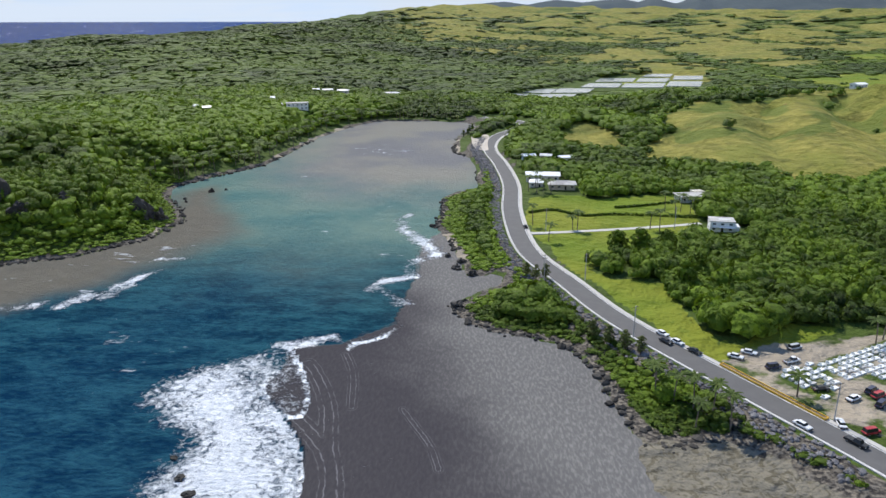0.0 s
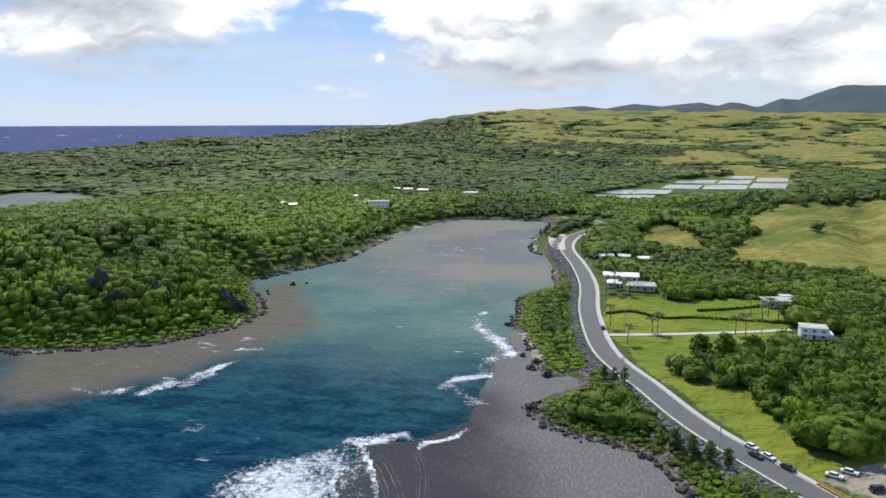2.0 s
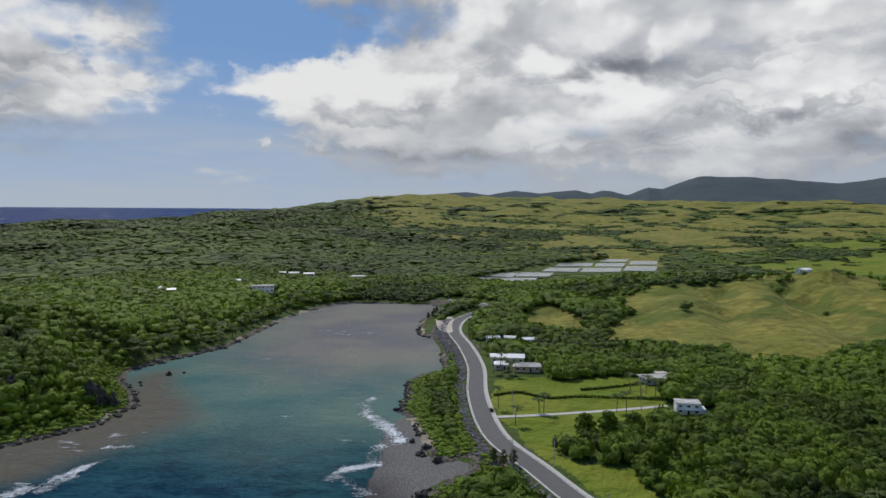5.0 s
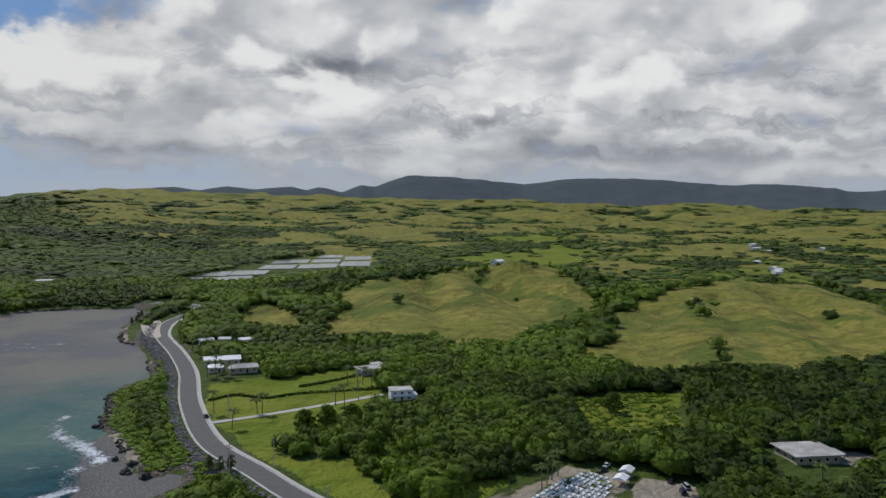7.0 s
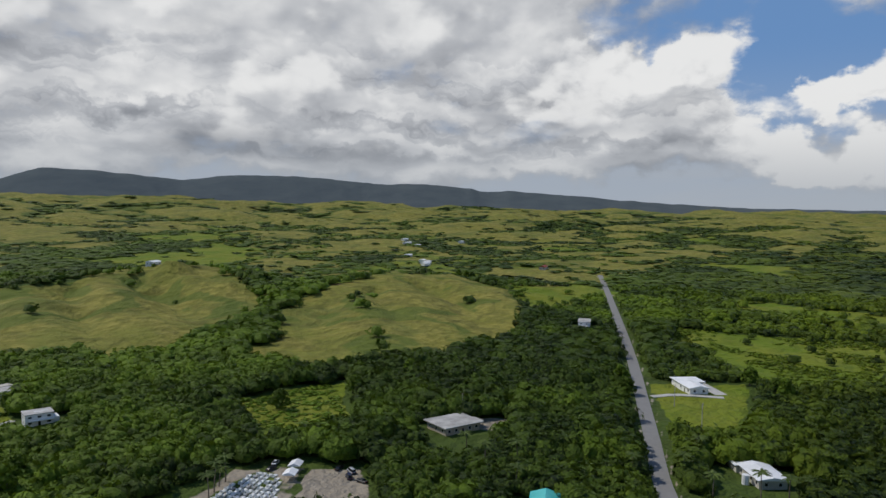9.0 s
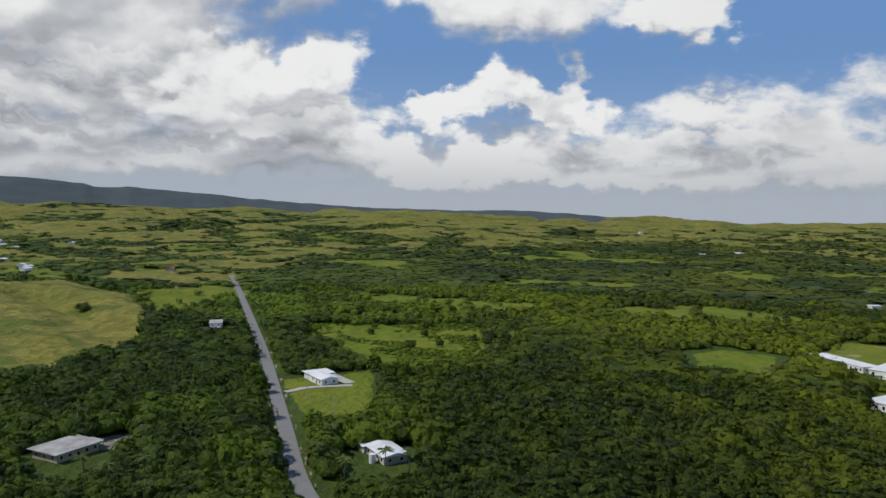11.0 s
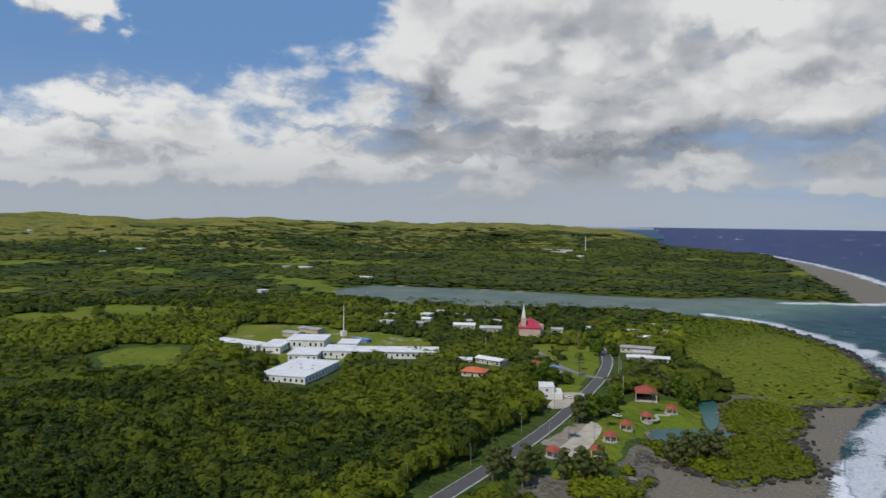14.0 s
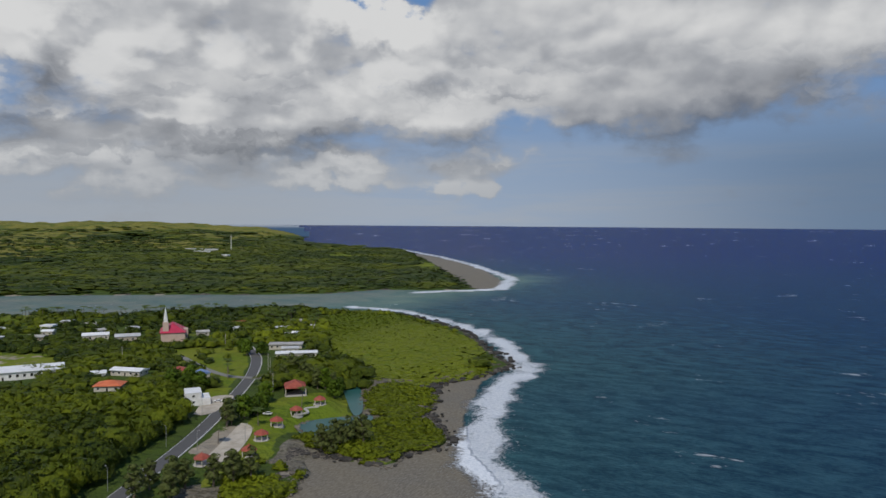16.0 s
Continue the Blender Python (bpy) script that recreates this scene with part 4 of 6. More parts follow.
# ---- woods ----
def crown_shape(leaves, seed, leaf):
    """Leaf clumps spread over the dome of a crown of radius 1: corners of quads and the way that each clump faces."""
    r = np.random.RandomState(seed)
    v = r.normal(size=(leaves, 3))
    v[:, 2] = np.abs(v[:, 2]) * 0.9 - 0.25
    v /= np.linalg.norm(v, axis=1)[:, None]
    bumps = r.normal(size=(6, 3))
    bumps[:, 2] = np.abs(bumps[:, 2])
    bumps /= np.linalg.norm(bumps, axis=1)[:, None]
    near = np.max(v @ bumps.T, 1)
    c = v * (0.62 + 0.40 * fade(near, 0.55, 1.0) + 0.12 * r.rand(leaves))[:, None] * np.array([1, 1, 0.85])
    lobe = bumps[np.argmax(v @ bumps.T, 1)]
    out = v * 0.7 + (v - lobe * 0.55)
    out /= np.linalg.norm(out, axis=1)[:, None]
    nrm = out + r.normal(size=(leaves, 3)) * 0.30
    nrm /= np.linalg.norm(nrm, axis=1)[:, None]
    u = np.cross(nrm, r.normal(size=(leaves, 3)))
    u /= np.linalg.norm(u, axis=1)[:, None]
    w = np.cross(nrm, u)
    s = leaf * (0.55 + 0.9 * r.rand(leaves))[:, None]
    corners = [c - u * s - w * s * 0.8, c + u * s - w * s * 0.7, c + u * s * 0.8 + w * s, c - u * s * 0.9 + w * s * 0.8]
    face = out + r.normal(size=(leaves, 3)) * 0.22
    face /= np.linalg.norm(face, axis=1)[:, None]
    return np.stack(corners, 1).reshape(-1, 3), np.repeat(face, 4, 0)


def dome_shape(rows, seed):
    """The closed, lumpy dome under the leaves of a crown, as loose quads with smooth normals."""
    r = np.random.RandomState(seed)
    ring = []
    for row in range(rows + 1):
        a = radians(58 - 78 * row / rows)
        turn_ = np.arange(6) * math.pi / 3 + row * 0.5
        swell_ = 0.80 + 0.24 * (r.rand(6) - 0.5)
        ring.append(np.stack([np.cos(turn_) * math.cos(a), np.sin(turn_) * math.cos(a), np.full(6, math.sin(a) * 0.9)], 1) * swell_[:, None])
    ring = np.array(ring)
    quads = []
    for row in range(rows):
        for k in range(6):
            quads.append([ring[row + 1, k], ring[row + 1, (k + 1) % 6], ring[row, (k + 1) % 6], ring[row, k]])
    top = ring[0] * np.array([1, 1, 1.0])
    quads += [[top[0], top[1], top[2], top[3]], [top[3], top[4], top[5], top[0]]]
    v = np.array(quads).reshape(-1, 3)
    face = v * np.array([1, 1, 1.3])
    return v, face / np.linalg.norm(face, axis=1)[:, None]


def leafy(name, verts, normals, tints, shade, solid=None):
    """One mesh of leaf clumps whose shading follows the crown; the drier southern woods are more olive."""
    olive = fade(np.degrees(np.arctan2(verts[:, 0], verts[:, 1])), 55, 105) if len(verts) > 9000 else np.zeros(len(verts))
    ob = mesh_object(name, verts, np.arange(len(verts)).reshape(-1, 4), dict(tint=tints, warm=olive, solid=np.zeros(len(verts)) if solid is None else solid), True, shade)
    ob.data.normals_split_custom_set_from_vertices(np.asarray(normals, np.float32))
    return ob


def plant(name, x, y, z, size, tall, tint, leaves, leaf, seed, shade, rows=0, closed=0.0):
    """Crowns of given sizes at given places, as one mesh."""
    r = np.random.RandomState(seed)
    pick, spin = r.randint(0, 12, len(x)), r.rand(len(x)) * 6.283
    verts, normals, tints, solids = [], [], [], []
    for k in range(12):
        m = pick == k
        base, face = crown_shape(leaves, seed * 100 + k, leaf)
        solid = np.zeros(len(base))
        if rows:
            dome, out = dome_shape(rows, seed * 100 + k)
            base, face, solid = np.concatenate([base, dome]), np.concatenate([face, out]), np.concatenate([solid, np.ones(len(dome))])
        face = face + np.array([0, 0, closed])
        face = face / np.linalg.norm(face, axis=1)[:, None]
        solids.append(np.tile(solid, m.sum()))
        c, q = np.cos(spin[m])[:, None], np.sin(spin[m])[:, None]
        vx = (base[:, 0] * c - base[:, 1] * q) * size[m][:, None] + x[m][:, None]
        vy = (base[:, 0] * q + base[:, 1] * c) * size[m][:, None] + y[m][:, None]
        vz = (base[:, 2] * 0.62 + 0.38) * tall[m][:, None] + z[m][:, None]
        verts.append(np.stack([vx, vy, vz], -1).reshape(-1, 3))
        nx, ny = face[:, 0] * c - face[:, 1] * q, face[:, 0] * q + face[:, 1] * c
        normals.append(np.stack([nx, ny, np.broadcast_to(face[:, 2], nx.shape)], -1).reshape(-1, 3))
        tints.append(np.repeat(tint[m], len(base)))
    return leafy(name, np.concatenate(verts), np.concatenate(normals), np.concatenate(tints), shade, np.concatenate(solids))


CLEARED = [(DIRT, -3), (CEMETERY, -4), (PONDS, -8), (SCHOOL, 8), (SAND, -1), (FLATS, 0), (POOL, -1), (POOL_BACK, -1), (LOT, -1), (SHORE_PARK, 0), (PITCH, -9), (HOUSE_LAWN, -4), (GLADE, -4)]


def wooded(low, high, gap, seed, near_shore, near_road):
    """Places for crowns on wooded land between two distances."""
    r = np.random.RandomState(seed)
    n = int(2 * high / gap)
    gx, gy = np.meshgrid(np.arange(n), np.arange(n))
    x = (gx.ravel() + r.rand(n * n) * 0.95) * gap - high
    y = (gy.ravel() + r.rand(n * n) * 0.95) * gap - high
    d = np.hypot(x, y)
    b = np.degrees(np.arctan2(-x, y))
    b = np.where(b > 110, b - 360, b)
    ok = (d > low) & (d < high) & (b < 46) & (b > -185)
    x, y = x[ok], y[ok]
    s = survey(x, y)
    keep = (s["shore"] > near_shore) & (s["road"] > near_road) & (s["lane"] > 9.0)
    keep &= to_line(x, y, DRIVE_LINE) > 6
    for outline, gapw in CLEARED:
        keep &= inside(x, y, outline, 30) < gapw
    for hx, hy, clear in PLOTS:
        keep &= np.hypot(x - hx, y - hy) > clear
        yard = clear * 0.9 / math.hypot(hx, hy)
        keep &= np.hypot(x - hx * (1 - yard), y - hy * (1 - yard)) > clear * 0.8
    keep &= r.rand(len(x)) > np.maximum(np.maximum(s["open"] ** 0.35, s["dry"] * (0.985 - 0.15 * s["lush"])), s["knoll"] * (1.3 - 0.34 * s["lush"]))
    return x[keep], y[keep], {k: v[keep] for k, v in s.items()}, r


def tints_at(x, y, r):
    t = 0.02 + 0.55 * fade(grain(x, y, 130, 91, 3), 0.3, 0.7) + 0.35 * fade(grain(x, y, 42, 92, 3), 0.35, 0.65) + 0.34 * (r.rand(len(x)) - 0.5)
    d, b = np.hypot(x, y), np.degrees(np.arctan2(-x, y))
    # sunlit and cloud-shaded stretches of wood are put into the leaf tint by bearing
    sun_tint = fade(b, 2, 14) * fade(-d, -1900, -900) * 0.34 - 0.16 * fade(-b, 45, 70)
    shade_tint = np.exp(-((b + 52) / 18) ** 2) * fade(-d, -480, -380) * 0.5
    return np.clip(t + sun_tint - shade_tint, 0, 1)


def woodland(low, high, gap, leaves, leaf, seed, label, height=1.0, shade=leaf_mat, rows=2, closed=0.2):
    x, y, s, r = wooded(low, high, gap, seed, 12, 15)
    kind = grain(x, y, 70, 81, 3)
    size = gap * (0.64 + 0.75 * r.rand(len(x)) ** 1.6) * (0.85 + 0.5 * fade(kind, 0.45, 0.65))
    tall = (4.0 + 2.6 * r.rand(len(x)) + 3.2 * fade(kind, 0.5, 0.6) + 3.4 * (grain(x, y, 34, 83, 3) - 0.4)) * (0.55 + 0.45 * fade(s["shore"], 10, 30)) * height
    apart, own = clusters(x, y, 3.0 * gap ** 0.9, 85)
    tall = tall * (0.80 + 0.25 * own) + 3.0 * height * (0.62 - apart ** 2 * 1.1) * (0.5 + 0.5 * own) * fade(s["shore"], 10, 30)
    # tint darkens towards cluster rims: crevice shade put into the colour
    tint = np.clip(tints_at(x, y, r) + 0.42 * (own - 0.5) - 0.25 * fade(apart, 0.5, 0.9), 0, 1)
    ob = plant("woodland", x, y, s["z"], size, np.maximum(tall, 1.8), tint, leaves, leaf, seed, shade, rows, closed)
    return tagged(ob, label, "woods", kind="stuff")


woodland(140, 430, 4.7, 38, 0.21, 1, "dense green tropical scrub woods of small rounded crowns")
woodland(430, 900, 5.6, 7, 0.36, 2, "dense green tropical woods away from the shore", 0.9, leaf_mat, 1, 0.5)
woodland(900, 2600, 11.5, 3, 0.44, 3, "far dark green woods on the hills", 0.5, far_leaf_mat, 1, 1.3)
woodland(2600, 3700, 28.0, 1, 0.5, 4, "faint green woods near the horizon", 0.7, far_leaf_mat, 1, 1.3)
x, y, s, r = wooded(120, 480, 2.6, 5, 2.2, 11.5)
m = s["shore"] < 26
x, y, z, sh = x[m], y[m], s["z"][m], s["shore"][m]
shrubs = plant("shrubs", x, y, z, 1.3 + 1.3 * r.rand(len(x)), (0.7 + 1.2 * r.rand(len(x))) * (0.6 + 0.8 * fade(sh, 2, 16)),
               np.clip(0.75 + 0.5 * fade(grain(x, y, 30, 95, 3), 0.35, 0.65) + 0.2 * r.rand(len(x)) - 0.6 * (y < 240) * (x > 0), 0, 1), 22, 0.34, 5, leaf_mat, 1, 0.8)
tagged(shrubs, "low green shore shrubs between the road and the water", "shrubs", kind="stuff")

r = np.random.RandomState(12)
hx, hy = r.uniform(170, 430, 9000), r.uniform(-650, -370, 9000)
m = (inside(hx, hy, HEADLAND, 30) > -4)
hx, hy = hx[m], hy[m]
s = survey(hx, hy)
scrub = plant("scrub", hx, hy, s["z"], 1.8 + 1.6 * r.rand(len(hx)), 0.2 + 0.15 * r.rand(len(hx)) + 2.6 * fade(grain(hx, hy, 50, 99, 3) * 0.6 + fade(hx, 290, 390) * 0.55, 0.5, 0.85),
              np.clip(1.35 - 0.7 * fade(hx, 270, 400) - 0.7 * grain(hx, hy, 60, 98, 3) + 0.15 * r.rand(len(hx)), 0, 1), 2, 0.5, 12, scrub_mat, 1, 1.6)
r = np.random.RandomState(13)
hx, hy = r.uniform(140, 240, 6500), r.uniform(-380, -180, 6500)
grown = np.maximum(np.maximum(inside(hx, hy, SPIT_UPPER, 30), inside(hx, hy, SPIT_LOWER, 30)), inside(hx, hy, SPIT_WEST, 30))
m = (grown > -1) & (grain(hx, hy, 12, 100, 3) > 0.33)
for outline in (POOL, POOL_BACK):
    m &= inside(hx, hy, outline, 30) < -1.5
hx, hy = hx[m], hy[m]
s = survey(hx, hy)
spit = plant("scrub", hx, hy, s["z"], 1.2 + 1.5 * r.rand(len(hx)), 0.8 + 2.6 * r.rand(len(hx)) * fade(grain(hx, hy, 25, 101, 3), 0.4, 0.7),
             np.clip(0.5 + 0.8 * grain(hx, hy, 20, 102, 3), 0, 1), 22, 0.36, 13, leaf_mat, 1)
tagged(spit, "green scrub on the rocky spit beside the pool", "scrub", kind="stuff")
for outline, count, seed in ((FIELD_EAST, 2600, 15), (GLADE, 500, 16)):
    r = np.random.RandomState(seed)
    q = np.array(outline, float)
    hx, hy = r.uniform(q[:, 0].min(), q[:, 0].max(), count), r.uniform(q[:, 1].min(), q[:, 1].max(), count)
    lush = grain(hx, hy, 30, 105, 3)
    m = (inside(hx, hy, outline, 30) > 1) & (lush > (0.47 if seed == 15 else 0.2)) & (to_line(hx, hy, LANE_LINE) > 8)
    hx, hy, lush = hx[m], hy[m], lush[m]
    tufts = plant("scrub", hx, hy, survey(hx, hy)["z"], 1.3 + 2.0 * r.rand(len(hx)) * lush, 0.5 + 1.6 * r.rand(len(hx)) * fade(lush, 0.35, 0.75),
                  np.clip(0.75 + 0.35 * r.rand(len(hx)) - 0.3 * fade(lush, 0.5, 0.7), 0, 1), 8, 0.4, seed, leaf_mat if seed == 15 else scrub_mat, 1)
    tagged(tufts, "rough green bushes and tall grass in an open field", "scrub", kind="stuff")
hedge_x, hedge_y = [], []
for line in (((45.3, 363), (58, 367), (71, 356), (89, 358), (128, 352)), ((92, 372), (107, 376), (129, 385))):
    q = np.array(rounded(line, 60))
    hedge_x.append(q[:, 0])
    hedge_y.append(q[:, 1])
hx, hy = np.concatenate(hedge_x), np.concatenate(hedge_y)
hedge = plant("hedge", hx + r.normal(size=len(hx)) * 0.25, hy + r.normal(size=len(hx)) * 0.25, survey(hx, hy)["z"], np.full(len(hx), 0.8), 0.9 + 0.5 * r.rand(len(hx)),
              np.full(len(hx), 0.35), 12, 0.45, 14, leaf_mat)
tagged(hedge, "low clipped dark green hedge across the lawn", "hedge", kind="stuff")
tagged(scrub, "low wind-pressed green scrub covering the headland", "scrub", kind="stuff")


# ---- helpers for things ----
def level(x, y):
    return float(survey(np.array([float(x)]), np.array([float(y)]))["z"][0])


def plain(name, low, high, rough=0.7, size=0.8, metal=0.0):
    """A painted or bare surface with grain and stains at two scales."""
    m, g = material(name)
    p = g.place()
    stain = g.noise(p, size * 0.25, 5, 0.65)
    fine = g.noise(p, size * 4, 4, 0.6)
    colour = g.mix(g.step(g.add(g.mul(stain, 0.75), g.mul(fine, 0.25)), 0.3, 0.7), low, high)
    g.surface(colour, rough, g.bump(fine, 0.15, 0.03), metal)
    return m


WHITE = plain("white_paint", (0.62, 0.61, 0.58), (0.82, 0.82, 0.80))
ROOF_WHITE = plain("white_roof_coating", (0.66, 0.66, 0.65), (0.86, 0.86, 0.85), 0.6, 0.5)
ROOF_GREY = plain("weathered_concrete_roof", (0.26, 0.25, 0.23), (0.52, 0.50, 0.47), 0.9, 0.7)
TIN = plain("corrugated_tin", (0.40, 0.40, 0.39), (0.62, 0.62, 0.61), 0.45, 0.6)
CREAM = plain("cream_wall", (0.42, 0.38, 0.31), (0.60, 0.56, 0.48))
BEIGE = plain("beige_wall", (0.36, 0.30, 0.23), (0.50, 0.43, 0.34))
PINK = plain("church_wall", (0.46, 0.33, 0.27), (0.58, 0.44, 0.36))
RED = plain("red_tile_roof", (0.26, 0.055, 0.035), (0.38, 0.095, 0.06), 0.7, 1.5)
CRIMSON = plain("crimson_church_roof", (0.40, 0.025, 0.06), (0.52, 0.045, 0.09), 0.5)
ORANGE = plain("orange_roof", (0.50, 0.11, 0.04), (0.66, 0.19, 0.08), 0.6)
TEAL = plain("teal_roof", (0.05, 0.40, 0.38), (0.10, 0.52, 0.50), 0.5)
BLUE = plain("blue_tarpaulin", (0.12, 0.20, 0.42), (0.22, 0.32, 0.55), 0.5)
YELLOW = plain("yellow_wall_paint", (0.50, 0.28, 0.03), (0.66, 0.40, 0.05), 0.7, 1.5)
DARK = plain("dark_opening", (0.010, 0.011, 0.012), (0.03, 0.032, 0.035), 0.25)
METAL = plain("galvanised_steel", (0.32, 0.32, 0.31), (0.48, 0.48, 0.47), 0.45, 2.0, 0.6)
TIMBER = plain("pole_timber", (0.10, 0.075, 0.05), (0.20, 0.16, 0.11), 0.9, 2.0)
BARK = plain("bark", (0.09, 0.07, 0.05), (0.20, 0.165, 0.125), 0.95, 2.0)
MARBLE = plain("white_grave_slab", (0.55, 0.55, 0.53), (0.84, 0.84, 0.82), 0.5, 1.5)
BLACK_ROCK = plain("black_limestone", (0.012, 0.011, 0.010), (0.075, 0.068, 0.058), 0.95, 0.8)
LEDGE_ROCK = plain("weathered_limestone", (0.05, 0.043, 0.034), (0.23, 0.20, 0.155), 0.95, 0.7)
BOULDER = plain("grey_boulder", (0.085, 0.082, 0.085), (0.22, 0.21, 0.21), 0.95, 0.6)
TYRE = plain("tyre_rubber", (0.012, 0.012, 0.012), (0.03, 0.03, 0.03), 0.9)
GRAVEL = plain("pale_gravel", (0.36, 0.31, 0.24), (0.56, 0.50, 0.41), 0.95, 0.8)
POND = plain("pond_water", (0.16, 0.18, 0.17), (0.27, 0.30, 0.27), 0.25, 0.05)
POOL_WATER = plain("pool_water", (0.018, 0.085, 0.078), (0.035, 0.125, 0.112), 0.35, 0.15)


def box(bm, x0, x1, y0, y1, z0, z1, bevel=0.0, taper=0.0):
    """A box in a bmesh; taper draws in its top."""
    v = [bm.verts.new((x, y, z0)) for x, y in ((x0, y0), (x1, y0), (x1, y1), (x0, y1))]
    t = taper
    w = [bm.verts.new((x, y, z1)) for x, y in ((x0 + t, y0 + t), (x1 - t, y0 + t), (x1 - t, y1 - t), (x0 + t, y1 - t))]
    faces = [bm.faces.new(v[::-1]), bm.faces.new(w)]
    for k in range(4):
        faces.append(bm.faces.new((v[k], v[(k + 1) % 4], w[(k + 1) % 4], w[k])))
    if bevel:
        edges = list({e for f in faces for e in f.edges})
        bmesh.ops.bevel(bm, geom=edges, offset=bevel, segments=1, affect="EDGES")
    return bm


def tube(bm, a, b, ra, rb, sides=8):
    """A tapered round bar from a to b."""
    a, b = Vector(a), Vector(b)
    t = (b - a).normalized()
    u = t.orthogonal().normalized()
    w = t.cross(u)
    rings = []
    for c, r in ((a, ra), (b, rb)):
        rings.append([bm.verts.new(c + (u * math.cos(6.2832 * k / sides) + w * math.sin(6.2832 * k / sides)) * r) for k in range(sides)])
    for k in range(sides):
        bm.faces.new((rings[0][k], rings[0][(k + 1) % sides], rings[1][(k + 1) % sides], rings[1][k]))
    bm.faces.new(rings[0][::-1])
    bm.faces.new(rings[1])
    return bm


def part(name, bm, shade, parent=None, label=""):
    me = bpy.data.meshes.new(name)
    bm.normal_update()
    bm.to_mesh(me)
    bm.free()
    me.materials.append(shade)
    ob = new(name, me)
    if parent is not None:
        ob.parent = parent
    if label:
        ob["label"] = label
    return ob


def thing(name, x, y, z, turned, label, category, group=""):
    ob = new(name)
    ob.matrix_world = pose(x, y, z, 0, 0, turned)
    return tagged(ob, label, category, group)


def bm_box(*a, **k):
    return box(bmesh.new(), *a, **k)


def window(parent, x, y, z, wide, high, facing):
    """A framed pane set on a wall; facing 0 to 3 is -y, +x, +y, -x."""
    m = pose(x, y, z, 0, 0, 90 * facing)
    bm = bmesh.new()
    for x0, x1, z0, z1 in ((-wide / 2, wide / 2, high - 0.1, high), (-wide / 2, wide / 2, 0, 0.1), (-wide / 2, -wide / 2 + 0.1, 0.1, high - 0.1), (wide / 2 - 0.1, wide / 2, 0.1, high - 0.1)):
        box(bm, x0, x1, -0.10, 0.05, z0, z1)
    bm.transform(m)
    fr = part("window", bm, WHITE, parent)
    bm = bm_box(-wide / 2 + 0.1, wide / 2 - 0.1, -0.03, 0.02, 0.1, high - 0.1)
    bm.transform(m)
    part("pane", bm, DARK, fr)


def roof_shape(bm, w, d, z, kind, rise, over):
    """A flat, gabled or hipped roof over a plan of w by d metres."""
    x0, x1, y0, y1 = -w / 2 - over, w / 2 + over, -d / 2 - over, d / 2 + over
    if kind == "flat":
        return box(bm, x0, x1, y0, y1, z, z + rise, 0.06)
    inset = min((y1 - y0) / 2, (x1 - x0) / 2 - 0.05) if kind == "hip" else 0.0
    low = [bm.verts.new(p) for p in ((x0, y0, z), (x1, y0, z), (x1, y1, z), (x0, y1, z))]
    low2 = [bm.verts.new(p) for p in ((x0, y0, z + 0.18), (x1, y0, z + 0.18), (x1, y1, z + 0.18), (x0, y1, z + 0.18))]
    ra, rb = bm.verts.new((x0 + inset, 0, z + 0.18 + rise)), bm.verts.new((x1 - inset, 0, z + 0.18 + rise))
    bm.faces.new(low[::-1])
    for k in range(4):
        bm.faces.new((low[k], low[(k + 1) % 4], low2[(k + 1) % 4], low2[k]))
    bm.faces.new((low2[0], low2[1], rb, ra))
    bm.faces.new((low2[2], low2[3], ra, rb))
    bm.faces.new((low2[1], low2[2], rb))
    bm.faces.new((low2[3], low2[0], ra))
    return bm


def house(x, y, turned, w, d, h, wall, roof, kind, rise, label, category="house", over=0.6, floors=1, z=None, group="", windows=True):
    """A house: walls, roof, windows on all sides and a door."""
    z = level(x, y) if z is None else z
    ob = thing("house" if category == "house" else category.replace(" ", "_"), x, y, z, turned, label, category, group)
    part("wall", bm_box(-w / 2, w / 2, -d / 2, d / 2, -1.5, h), wall, ob)
    part("roof", roof_shape(bmesh.new(), w, d, h, kind, rise, over), roof, ob)
    if windows:
        step = h / floors
        for f in range(floors):
            n = max(2, int(w / 3.6))
            for k in range(n):
                at = (k + 0.5) * w / n - w / 2
                for side, yy in ((0, -d / 2), (2, d / 2)):
                    if not (f == 0 and k == n // 2):
                        window(ob, at, yy, f * step + step * 0.34, min(1.6, w / n * 0.5), step * 0.42, side)
            for k in range(max(1, int(d / 4.5))):
                at = (k + 0.5) * d / max(1, int(d / 4.5)) - d / 2
                for side, xx in ((1, w / 2), (3, -w / 2)):
                    window(ob, xx, at, f * step + step * 0.34, 1.4, step * 0.42, side)
        for yy in (-d / 2 - 0.04, d / 2 - 0.02):
            n = max(2, int(w / 3.6))
            at = (n // 2 + 0.5) * w / n - w / 2
            door = part("door", bm_box(at - 0.5, at + 0.5, yy, yy + 0.06, 0.02, 2.1), DARK, ob, "dark door")
    return ob


# ---- houses by the lawn and along the bay ----
ob = house(132, 329, -12, 11, 8, 4.9, WHITE, ROOF_GREY, "flat", 0.35, "white two-storey concrete house at the end of a gravel drive", floors=2, over=0.3)
part("balcony", bm_box(-4.0, 5.6, -5.6, -3.95, 2.3, 2.5), WHITE, ob)
part("annex", bm_box(5.45, 8.0, -3.0, 3.4, -1.0, 2.5), WHITE, ob, "white low annex")
part("solar_panel", bm_box(-1.5, 4.0, -2.3, 1.5, 5.26, 5.38), TIN, ob, "pale reflecting panels")
ob = house(137, 388, 8, 15, 9, 3.2, CREAM, ROOF_GREY, "flat", 0.4, "grey-roofed concrete house at the edge of the woods", over=0.9)
